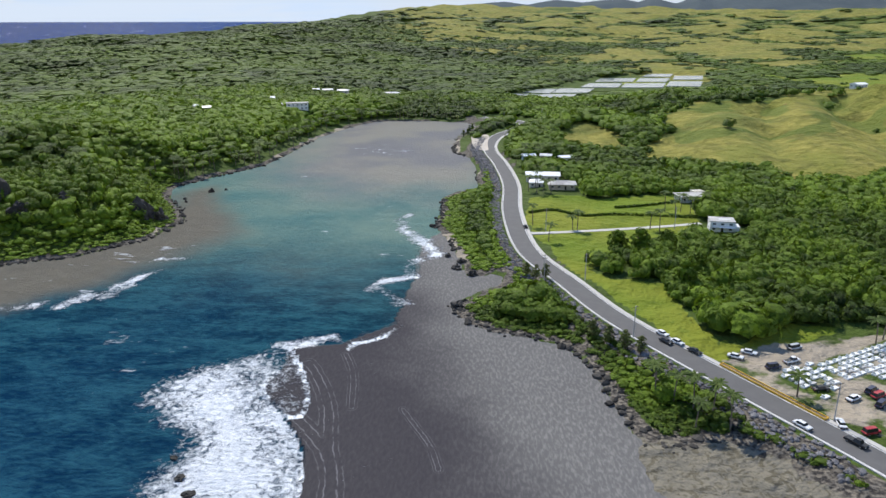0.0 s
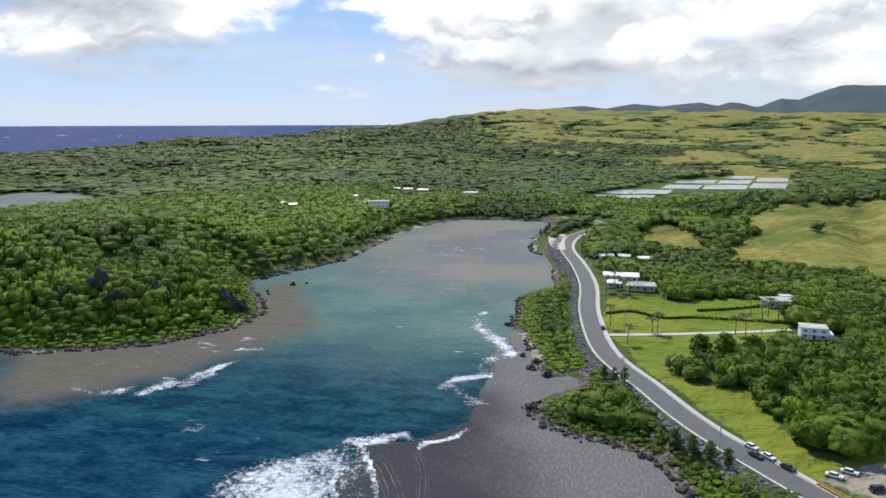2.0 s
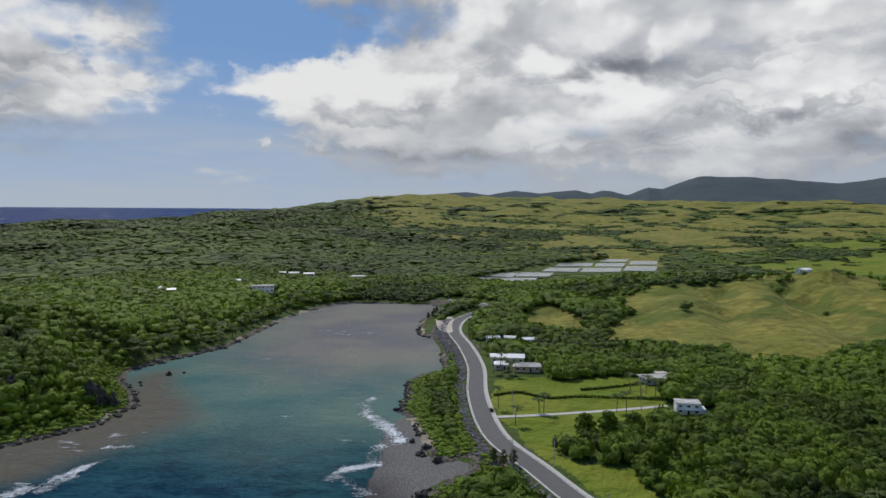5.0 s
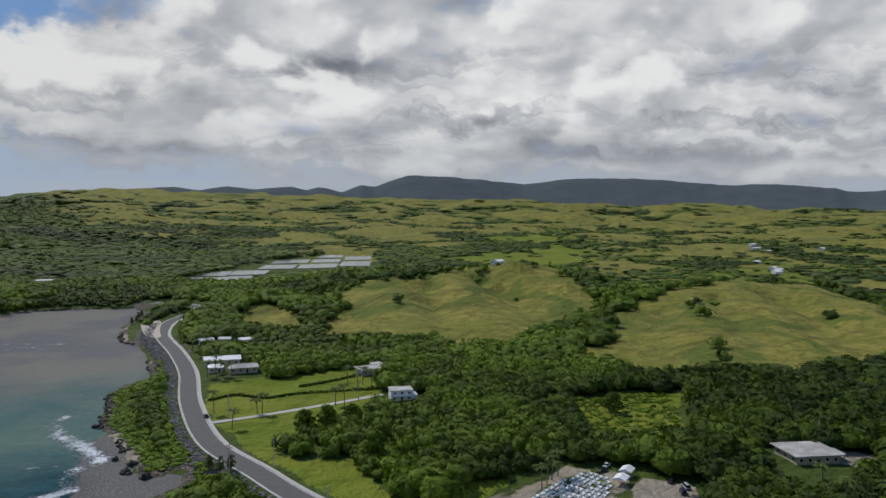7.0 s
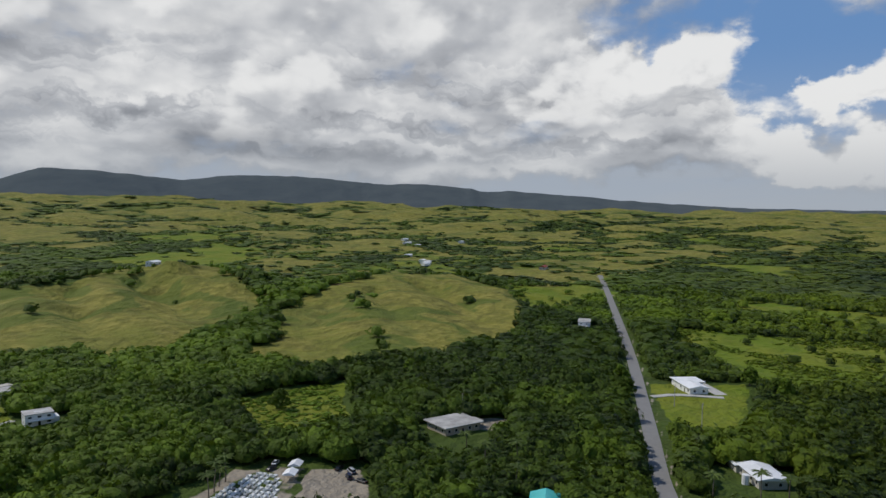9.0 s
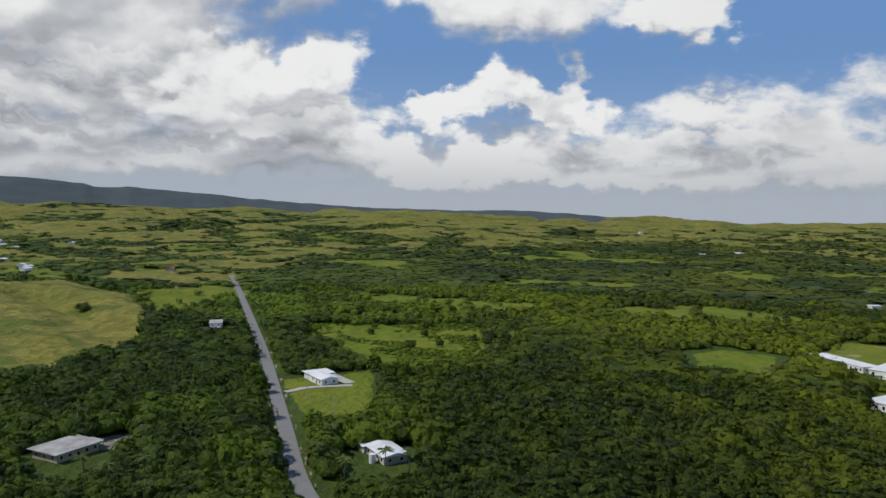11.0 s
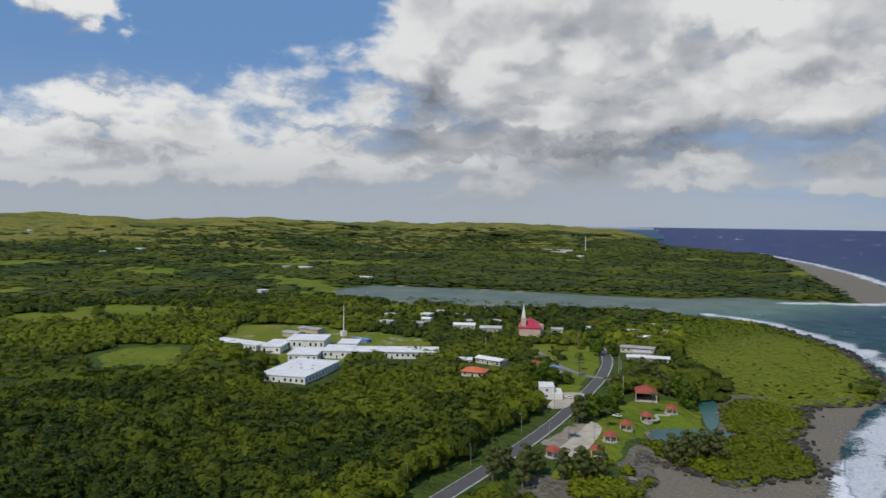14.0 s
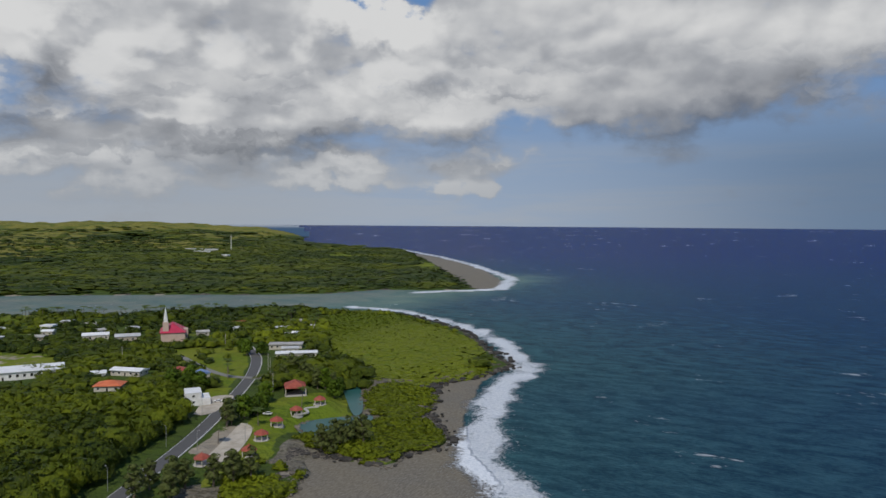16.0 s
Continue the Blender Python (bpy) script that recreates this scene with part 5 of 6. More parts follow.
part("annex", bm_box(4.0, 10.5, 4.45, 9.5, -1.0, 3.9), CREAM, ob)
house(62, 441, -6, 20, 9, 3.4, CREAM, ROOF_WHITE, "gable", 1.6, "long white-roofed house beside the coast road", over=0.8)
ob = house(56, 425, -6, 8, 7, 3.0, CREAM, ROOF_WHITE, "hip", 1.4, "small white-roofed house beside the coast road")
house(70, 416, -4, 15, 9, 3.0, BEIGE, ROOF_GREY, "hip", 1.5, "brown house with a wide weathered grey roof", over=1.0)
for hx, hy, t, w, wall, roof in ((61, 509, 10, 8.5, WHITE, ROOF_WHITE), (73, 506, -15, 7.5, CREAM, TIN), (86, 499, 5, 9.5, WHITE, ROOF_WHITE)):
    house(hx, hy, t, w, 6.0, 2.8, wall, roof, "gable", 1.1, "small white cottage among palms by the bay", group="cottages by the bay")
house(-139, 696, 14, 20, 9, 6.2, WHITE, ROOF_GREY, "flat", 0.4, "pale two-storey building behind the palms on the bay", floors=2)
for hx, hy, t, w in ((-133, 846, 10, 15), (-116, 852, -5, 16), (-145, 838, 20, 9), (-58, 878, 8, 18), (-66, 868, -12, 9), (-213, 657, 20, 9), (-153, 703, 5, 6),
                     (-225, 668, -5, 7), (-178, 760, 12, 8), (-98, 800, 3, 9)):
    house(hx, hy, t, w * 0.75, 7, 4.0, CREAM, TIN if w > 8 else ROOF_WHITE, "gable", 1.2, "pale house half hidden in the wooded slope", group="houses on the wooded slope")
house(206, 804, 10, 17, 9, 5.0, WHITE, ROOF_GREY, "gable", 1.6, "pale house below the ponds among dark trees")
ob = house(434, 760, -28, 13, 9, 5.6, BEIGE, ROOF_WHITE, "gable", 1.5, "white-roofed house on top of the grassy knoll", floors=2)

# ---- houses along the lane ----
ob = house(245, 188, -16, 18, 14, 3.4, BEIGE, ROOF_GREY, "flat", 0.45, "derelict concrete house with a stained flat roof", over=1.3)
part("porch", bm_box(9.9, 13.0, -5, 2, 2.7, 2.95), ROOF_GREY, ob)
for px, py in ((12.7, -4.7), (12.7, 1.7)):
    part("post", bm_box(px - 0.12, px + 0.12, py - 0.12, py + 0.12, -0.8, 2.7), BEIGE, ob)
ob = house(380, 131, 45, 13, 10, 3.3, WHITE, ROOF_WHITE, "gable", 1.2, "white modern house with a white roof on a lawn", over=0.7)
part("wing", bm_box(6.45, 17, -8.5, 4.5, -1.2, 3.4), WHITE, ob)
part("roof", roof_shape(bmesh.new(), 11.5, 14, 3.4, "flat", 0.35, 0.6), ROOF_WHITE, ob).location = (11.8, -2.0, 0)
# flat dark panel on the closed wing; carport shade put into its colour
part("carport_shade", bm_box(8, 15.5, -8.56, -8.46, 0.1, 2.7), DARK, ob, "dark open carport")
part("patio", bm_box(-8, 17, -15, -8.6, -1.0, 0.15), concrete, ob, "pale concrete forecourt")
ob = house(269, 67, 40, 16, 10, 3.4, CREAM, ROOF_WHITE, "gable", 1.0, "white-roofed house among dark trees by the lane", over=0.8)
part("wing", bm_box(8.05, 16, -2, 6, -1.2, 3.0), CREAM, ob)
part("roof", roof_shape(bmesh.new(), 9.5, 9, 3.0, "flat", 0.3, 0.5), ROOF_WHITE, ob).location = (12.4, 2, 0)
part("water_tank", tube(bmesh.new(), (-3, 7.5, -1), (-3, 7.5, 3.6), 1.3, 1.3, 14), WHITE, ob)
ob = house(527, 272, 25, 18, 9, 5.4, WHITE, ROOF_GREY, "flat", 0.4, "white two-storey house beside the lane", floors=2)
part("annex", bm_box(-15, -9.05, -3, 4, -1.0, 2.9), WHITE, ob)
house(194, 112, 28, 15, 9, 3.4, CREAM, TEAL, "gable", 1.6, "house with a bright teal metal roof")
house(967, 572, 20, 24, 9, 4, CREAM, RED, "gable", 2.2, "far house with a dull red roof")
for hx, hy, t, w in ((914, 765, 15, 26), (935, 790, 30, 18), (890, 745, -10, 12), (1000, 880, 10, 16), (1209, 1067, 12, 28), (1180, 1010, 5, 14), (1260, 1120, 0, 16), (1320, 1000, 20, 18)):
    house(hx, hy, t, w, 9, 3.6, WHITE, ROOF_WHITE, "gable", 1.4, "far white-roofed farmhouse on the green upland", group="upland farmhouses", windows=False)
for hx, hy, t, w in ((2660, -250, 5, 70), (2740, -262, 0, 55), (2990, -455, 8, 60), (1749, -389, 10, 30), (1700, -300, 0, 16), (1220, -556, 25, 24), (1245, -530, 0, 12),
                     (998, -559, 15, 20), (874, -340, 10, 10), (1362, -1335, 35, 40), (1425, -1420, 30, 45), (1390, -1390, 35, 28), (1460, -1390, 20, 26), (1250, -1300, 10, 16)):
    house(hx, hy, t, w, 11, 4.5, WHITE, ROOF_WHITE, "flat", 0.4, "far pale building among the woods", "building", group="far buildings", windows=False)

# ---- the house on the grassy ridge ----
house(409, 724, 25, 14, 9, 3.4, WHITE, ROOF_WHITE, "gable", 1.4, "white house standing alone on the grassy ridge", over=0.7)

# ---- school ----
ob = house(409, -184, 40, 29, 50, 4.6, WHITE, ROOF_WHITE, "flat", 0.6, "large white school hall with a flat white roof", "school hall", over=0.5, z=4.0)
for ux, uy in ((-9, 4), (-2, 4.5), (5, 4), (-6, -4), (3, -5)):
    part("roof_vent", bm_box(ux - 0.7, ux + 0.7, uy - 0.7, uy + 0.7, 5.1, 5.9, 0.08), TIN, ob)
house(432, -266, 55, 60, 20, 4.6, WHITE, ROOF_WHITE, "flat", 0.5, "long white school wing with a flat white roof", "school wing", over=0.8, z=4.0)
for hx, hy, t, w, d, h in ((458, -210, 53, 20, 26, 4.6), (455, -234, 53, 20, 24, 5.0), (500, -231, 53, 28, 26, 6.5), (498, -205, 50, 14, 30, 4.8), (474, -252, 53, 14, 20, 5.4)):
    house(hx, hy, t, w, d, h, WHITE, ROOF_WHITE, "flat", 0.5, "white flat-roofed school block", "school block", over=0.6, z=4.0, group="school blocks")
house(524, -186, 25, 46, 13, 4.0, WHITE, ROOF_WHITE, "flat", 0.4, "low white school wing at the playing field", "school wing", over=0.5, z=4.0)
for hx, hy, w in ((560, -262, 22), (548, -240, 16)):
    house(hx, hy, 20, w, 10, 3.4, BEIGE, ROOF_GREY, "gable", 1.2, "weathered shed behind the school", "shed", z=4.0, windows=False)
house(497, -275, 15, 16, 5, 2.6, BLUE, BLUE, "flat", 0.3, "blue covered walkway of the school", "walkway", z=4.0, windows=False)
mast = thing("radio_mast", 530, -276, 4.0, 0, "tall thin pale radio mast behind the school", "mast")
part("base", bm_box(-2, 2, -2, 2, -1, 4.2), WHITE, mast)
part("pole", tube(bmesh.new(), (0, 0, 4.2), (0, 0, 26), 0.5, 0.25), WHITE, mast)
mast = thing("radio_mast", 1423, -1500, level(1423, -1500), 0, "tall thin mast among far buildings", "mast")
part("pole", tube(bmesh.new(), (0, 0, -1), (0, 0, 42), 1.1, 0.7), WHITE, mast)

# ---- village and church ----
church = thing("church", 459, -418, level(459, -418), 47, "pink church with a steep crimson roof and a white spire", "church")
part("wall", bm_box(-9, 9, -14, 14, -1.5, 7.0), PINK, church)
bm = roof_shape(bmesh.new(), 28, 18, 7.0, "hip", 6.5, 0.8)
bm.transform(Matrix.Rotation(radians(90), 4, "Z"))
part("roof", bm, CRIMSON, church)
bm = bm_box(-11.4, -7.0, -3.5, 3.5, -1.5, 8.5, 0.05)
part("porch", bm, PINK, church)
bm = bm_box(3.2, 7.6, 8.6, 13, 6.0, 15.5, 0.08)
tower = part("tower", bm, PINK, church)
bm = bm_box(3.9, 6.9, 9.3, 12.3, 15.5, 18.5, 0.06)
part("belfry", bm, WHITE, tower)
part("spire", tube(bmesh.new(), (5.4, 10.8, 18.5), (5.4, 10.8, 27), 1.5, 0.08, 8), WHITE, tower, "white pointed spire")
for k in range(5):
    window(church, -9, -9.5 + k * 4.6, 1.8, 1.3, 3.4, 3)
    window(church, 9, -9.5 + k * 4.6, 1.8, 1.3, 3.4, 1)
window(church, 0, -14, 1.0, 2.4, 4.2, 0)
house(375, -307, 15, 20, 9, 3.2, CREAM, ROOF_WHITE, "gable", 1.2, "long white-roofed village house", over=0.8)
house(384, -292, -38, 9, 8, 3.4, WHITE, ROOF_WHITE, "flat", 0.4, "white flat-roofed village house")
house(352, -275, 35, 14, 11, 3.0, CREAM, ORANGE, "hip", 2.2, "village house with a bright orange hipped roof", over=0.9)
ob = house(290, -277, -40, 12, 8, 6.4, WHITE, ROOF_WHITE, "flat", 0.5, "white two-storey concrete house by the road", floors=2, over=0.2)
part("wing", bm_box(-6, 6, -8.5, -4.05, -1, 3.6), WHITE, ob)
house(349, -323, -30, 11, 8, 3.0, BEIGE, RED, "hip", 1.8, "village house with a dark red roof")
house(333, -326, -30, 8, 7, 2.8, CREAM, BLUE, "gable", 1.4, "village house with a blue-grey roof")
house(353, -430, 33, 24, 10, 3.4, CREAM, ROOF_GREY, "flat", 0.4, "low grey-roofed building among the trees", "building", over=0.8)
house(324, -406, 38, 28, 9, 3.4, CREAM, ROOF_WHITE, "flat", 0.4, "low white-roofed building among the trees", "building", over=0.8)
house(340, -419, 38, 12, 9, 3.2, CREAM, TIN, "flat", 0.4, "low tin-roofed annex among the trees", "building", over=0.6)
house(509, -385, 50, 19, 10, 4.0, CREAM, ROOF_WHITE, "gable", 1.6, "white-roofed village hall among palms", "village hall")
house(483, -394, 50, 18, 10, 4.0, BEIGE, TIN, "gable", 1.6, "tin-roofed village store among palms", "village store")
rv = random.Random(4)
for hx, hy in ((565, -383), (565, -339), (453, -444), (535, -408), (590, -400), (520, -430), (545, -360), (610, -370), (495, -450), (430, -470), (415, -500), (447, -480), (400, -520), (470, -505), (385, -480), (430, -540), (600, -425), (575, -430)):
    house(hx, hy, rv.uniform(20, 80), rv.uniform(8, 14), rv.uniform(7, 9), 3.0, rv.choice([CREAM, WHITE, BEIGE]), rv.choice([ROOF_WHITE, TIN, ROOF_GREY, TIN, RED]), rv.choice(["gable", "hip", "flat"]), 1.2,
          "small village house among palms by the lagoon", group="village houses")


# ---- park: gazebos and pavilion ----
def gazebo(x, y, r, h, rise, label, group, z=None, posts=6):
    ob = thing("gazebo", x, y, level(x, y) if z is None else z, 15, label, "gazebo", group)
    bm = bmesh.new()
    rim = [bm.verts.new((r * 1.22 * math.cos(6.2832 * k / posts), r * 1.22 * math.sin(6.2832 * k / posts), h)) for k in range(posts)]
    mid = [bm.verts.new((r * 0.75 * math.cos(6.2832 * k / posts), r * 0.75 * math.sin(6.2832 * k / posts), h + rise * 0.5)) for k in range(posts)]
    top = bm.verts.new((0, 0, h + rise))
    for k in range(posts):
        j = (k + 1) % posts
        bm.faces.new((rim[k], rim[j], mid[j], mid[k]))
        bm.faces.new((mid[k], mid[j], top))
    bm.faces.new(rim[::-1])
    part("roof", bm, RED, ob)
    part("finial", tube(bmesh.new(), (0, 0, h + rise - 0.1), (0, 0, h + rise + 0.5), 0.15, 0.03, 6), RED, ob)
    for k in range(posts):
        a = 6.2832 * k / posts
        part("post", tube(bmesh.new(), (r * math.cos(a), r * math.sin(a), -0.5), (r * math.cos(a), r * math.sin(a), h), 0.22, 0.2), CREAM, ob)
    part("slab", tube(bmesh.new(), (0, 0, -1.0), (0, 0, 0.15), r * 1.2, r * 1.2, 12), concrete, ob, "pale concrete floor")
    part("table", bm_box(-0.9, 0.9, -0.5, 0.5, 0.15, 0.9, 0.04), concrete, ob)
    return ob


for gx, gy in ((214, -209), (206, -227), (216, -246), (225, -267), (230, -288), (231, -309)):
    gazebo(gx, gy, 3.0, 2.8, 2.1, "red-roofed picnic gazebo on pale posts in the park", "park gazebos")
ob = house(258, -322, -48, 15, 12, 0.3, concrete, RED, "hip", 3.2, "large open red-roofed pavilion in the park", "pavilion", windows=False, over=0.0)
for c in ob.children:
    if c.name.startswith("roof"):
        c.location = (0, 0, 4.2)
for px in (-7, -2.4, 2.4, 7):
    for py in (-5.5, 5.5):
        part("post", bm_box(px - 0.22, px + 0.22, py - 0.22, py + 0.22, 0.3, 4.6), CREAM, ob)
part("back_wall", bm_box(-7, 7, 5.72, 5.9, 0.3, 4.4), DARK, ob, "dark back wall")


def patch(name, outline, up, shade, label, category):
    """A flat sheet with an outline."""
    bm = bmesh.new()
    p = [Vector((*q, up)) for q in rounded(list(outline) + [outline[0]], 5)[:-1]]
    bm.faces.new([bm.verts.new(q) for q in p])
    bmesh.ops.triangulate(bm, faces=bm.faces[:])
    bm.normal_update()
    for f in bm.faces:
        if f.normal.z < 0:
            f.normal_flip()
    me = bpy.data.meshes.new(name)
    bm.to_mesh(me)
    bm.free()
    me.materials.append(shade)
    return tagged(new(name, me), label, category, kind="structure")


patch("water", POOL, 0.5, POOL_WATER, "still green natural pool walled with rock", "pool")
patch("water", POOL_BACK, 0.5, POOL_WATER, "still green channel behind the pool", "pool")
patch("parking", LOT, 3.22, GRAVEL, "pale gravel parking lot by the road", "parking lot")
patch("parking", BAY, 3.2, GRAVEL, "pale gravel lay-by at the head of the bay", "lay-by")
patch("parking", SAND, 2.9, GRAVEL, "pale sandy parking lot beside the gazebos", "parking lot")
DRIVE_EAST = rounded([(355, 144), (363, 138), (369, 131), (373, 123), (377, 114)])
CHURCH_LANE = [(292, -344), (318, -336), (345, -343), (372, -356), (400, -370)]
tagged(ribbon("path", rounded(CHURCH_LANE), -2.6, 2.6, 0.6, lane_mat), "pale village street", "street", kind="structure")
tagged(ribbon("path", rounded([(229, -285), (226, -292), (232, -298), (228, -304)]), -0.9, 0.9, 0.1, concrete), "pale winding footpath in the park", "footpath", kind="structure")
tagged(ribbon("path", DRIVE_EAST, -2.0, 2.0, 0.25, concrete, [level(*q) for q in DRIVE_EAST]), "pale concrete drive from the lane", "drive", kind="structure")

# fish ponds in the valley
PANES = [((70, 911), (109, 886), (127, 943), (91, 961)), ((111, 892), (159, 905), (174, 952), (130, 950)), ((99, 974), (140, 962), (160, 1023), (119, 1026)),
         ((144, 969), (192, 971), (211, 1026), (164, 1031)), ((196, 1049), (248, 1044), (271, 1111), (221, 1113)), ((252, 1043), (313, 1046), (338, 1115), (275, 1110)),
         ((235, 1142), (293, 1139), (316, 1207), (259, 1209)), ((298, 1138), (345, 1137), (371, 1207), (321, 1206)), ((323, 1064), (372, 1062), (404, 1147), (353, 1147)),
         ((335, 1243), (381, 1239), (405, 1300), (362, 1303)), ((368, 1181), (416, 1182), (444, 1261), (394, 1258))]
for quad in PANES:
    mid = sum((Vector(q) for q in quad), Vector((0, 0))) / 4
    bm = bmesh.new()
    low = [bm.verts.new((q[0] - mid.x, q[1] - mid.y, -1.0)) for q in quad]
    top = [bm.verts.new((q[0] - mid.x, q[1] - mid.y, 0.9)) for q in quad]
    for k in range(4):
        bm.faces.new((low[k], low[(k + 1) % 4], top[(k + 1) % 4], top[k]))
    bm.faces.new(top)
    ob = part("fish_pond", bm, POND)
    ob.location = (mid.x, mid.y, 4.6)
    tagged(ob, "pale rectangular fish pond between grass dikes", "pond", "fish ponds")


# ---- cars ----
def car(paint_low, paint_high, kind, name):
    """A car 4.6 m long, nose along +x: body, glass, roof, bumpers, lights and wheels."""
    shade = plain(name + "_paint", paint_low, paint_high, 0.3, 0.5)
    ob = new("car")
    long_, high = (5.4, 0.98) if kind == "pickup" else (4.6, 0.92)
    body = part("body", bm_box(-long_ / 2, long_ / 2, -0.9, 0.9, 0.32, high, 0.12), shade, ob)
    c0, c1, top = {"sedan": (-1.5, 1.05, 1.45), "van": (-2.1, 1.35, 1.78), "pickup": (-0.5, 1.5, 1.75)}[kind]
    bm = bm_box(c0, c1, -0.82, 0.82, high - 0.05, top - 0.05, 0, 0.16 if kind == "van" else 0.28)
    part("glass", bm, DARK, ob, "dark car windows")
    k = 0.2 if kind == "van" else 0.32
    part("roof", bm_box(c0 + k, c1 - k, -0.58, 0.58, top - 0.06, top + 0.02, 0.03), shade, ob)
    if kind == "pickup":
        part("bed", bm_box(-2.55, -0.6, -0.75, 0.75, high - 0.02, high + 0.02), DARK, ob, "dark load bed")
    for sx in (-1, 1):
        part("bumper", bm_box(sx * long_ / 2 - 0.1, sx * long_ / 2 + 0.1, -0.82, 0.82, 0.35, 0.58, 0.04), TYRE, ob)
        for sy in (-0.65, 0.65):
            part("headlight" if sx > 0 else "tail_light", bm_box(sx * long_ / 2 - 0.06, sx * long_ / 2 + 0.03, sy - 0.18, sy + 0.18, 0.64, 0.80), WHITE if sx > 0 else RED, body)
        for sy in (-0.86, 0.86):
            wheel = part("wheel", tube(bmesh.new(), (sx * long_ * 0.3, sy - 0.12, 0.34), (sx * long_ * 0.3, sy + 0.12, 0.34), 0.34, 0.34, 14), TYRE, ob)
            part("rim", tube(bmesh.new(), (sx * long_ * 0.3, sy - 0.125, 0.34), (sx * long_ * 0.3, sy + 0.125, 0.34), 0.19, 0.19, 10), METAL, wheel)
    return ob


kinds = {"white": car((0.62, 0.62, 0.61), (0.76, 0.76, 0.75), "sedan", "white"), "black": car((0.008, 0.008, 0.009), (0.02, 0.02, 0.022), "sedan", "black"),
         "silver": car((0.35, 0.36, 0.37), (0.48, 0.49, 0.5), "van", "silver"), "navy": car((0.01, 0.015, 0.04), (0.025, 0.035, 0.08), "van", "navy"),
         "red": car((0.30, 0.012, 0.02), (0.42, 0.03, 0.04), "van", "red"), "truck": car((0.010, 0.010, 0.010), (0.022, 0.022, 0.022), "pickup", "black_truck"),
         "pale": car((0.55, 0.56, 0.56), (0.70, 0.70, 0.70), "pickup", "pale_truck")}
SAYS = {"white": "white saloon car", "black": "black saloon car", "silver": "silver people carrier", "navy": "dark blue sport utility car", "red": "red sport utility car",
        "truck": "black pickup truck", "pale": "pale grey pickup truck"}
PARKED = [("white", 87.4, 195.1, -35, 0), ("white", 92.5, 197.8, -30, 0), ("silver", 108, 201.3, 20, 0), ("pale", 102.9, 192.3, 22, 0), ("navy", 95.8, 188.5, 15, 0),
          ("black", 103.1, 175.5, 10, 0), ("white", 109.2, 170.3, 28, 0), ("navy", 116.2, 174.3, 35, 0), ("red", 116.7, 171.7, 25, 0), ("navy", 114.8, 167.2, 40, 0),
          ("white", 99.3, 157.8, 80, 0), ("red", 104.7, 154, 15, 0), ("truck", 98.4, 149.2, -62, 1), ("white", 89.2, 156.8, -62, 1), ("white", 70.2, 211.2, -60, 2),
          ("black", 69.7, 205.6, -60, 1), ("white", 73.1, 205, -60, 1), ("black", 76.3, 198.5, -60, 1), ("white", 169.4, 213.8, 30, 0), ("black", 164.7, 210.3, 10, 0),
          ("silver", 181.7, 185.8, 70, 0), ("navy", 177.3, 182.5, 60, 0), ("black", 181, 191.7, 20, 0), ("black", 177.6, 176.5, 95, 0), ("black", 40, 335, 92, 1), ("white", 60, 612, 60, 1), ("white", 262, -274, 50, 3),
          ("black", 258, -292, 58, 1), ("white", 280, -285, 30, 3), ("white", 240, -278, 20, 3)]
seen_kinds = set()
for kind, cx, cy, turned, spot in PARKED:
    on = ("parked on the gravel by the graves", "on the asphalt coast road", "on the road shoulder", "parked beside the village road")[spot]
    z = {0: level(cx, cy) + 0.02, 1: 3.15, 2: 3.23, 3: 3.25}[spot]
    ob = kinds[kind]
    if kind in seen_kinds:
        ob = copy_thing(ob, pose(cx, cy, z, 0, 0, turned))
    else:
        ob.matrix_world = pose(cx, cy, z, 0, 0, turned)
        seen_kinds.add(kind)
    tagged(ob, SAYS[kind] + " " + on, "car", "cars")

# ---- cemetery ----
grave = new("grave")
grave["label"], grave["category"], grave["group"] = "low white grave slab in the grass cemetery", "grave", "graves"
part("slab", bm_box(-1.3, 1.3, -0.68, 0.68, -0.3, 0.42, 0.05), MARBLE, grave)
part("headstone", bm_box(-1.12, -0.9, -0.5, 0.5, 0.42, 1.05, 0.05), MARBLE, grave)
grave_2 = new("grave")
grave_2["label"], grave_2["category"], grave_2["group"] = "weathered grey grave slab in the grass cemetery", "grave", "graves"
part("slab", bm_box(-1.1, 1.1, -0.55, 0.55, -0.3, 0.6, 0.06), ROOF_GREY, grave_2)
part("headstone", bm_box(-1.08, -0.9, -0.3, 0.3, 0.6, 1.3, 0.05), MARBLE, grave_2)
GRAVES_BY_GATE = [(106, 163), (112, 158), (122, 164), (130, 170), (124, 172), (116, 164)]
rg = random.Random(9)
first, first_2 = True, True
for i in range(-4, 34):
    for j in range(-14, 16):
        gx, gy = 93 + 0.89 * 3.05 * i + 0.40 * 2.15 * j, 186 + 0.455 * 3.05 * i - 0.915 * 2.15 * j
        at = np.array([gx]), np.array([gy])
        if max(inside(*at, GRAVES, 20)[0], inside(*at, GRAVES_BY_GATE, 20)[0]) < 1.2 or rg.random() < 0.10:
            continue
        if min(math.hypot(gx - cx, gy - cy) for _, cx, cy, _, _ in PARKED) < 3.4:
            continue
        m = pose(gx + rg.uniform(-0.2, 0.2), gy + rg.uniform(-0.15, 0.15), level(gx, gy) + 0.02, 0, 0, 27 + rg.uniform(-4, 4))
        if rg.random() < 0.12:
            grave_2.matrix_world, first_2 = (m, False) if first_2 else (grave_2.matrix_world, False)
            if not first_2 and grave_2.matrix_world != m:
                copy_thing(grave_2, m)
        elif first:
            grave.matrix_world, first = m, False
        else:
            copy_thing(grave, m)


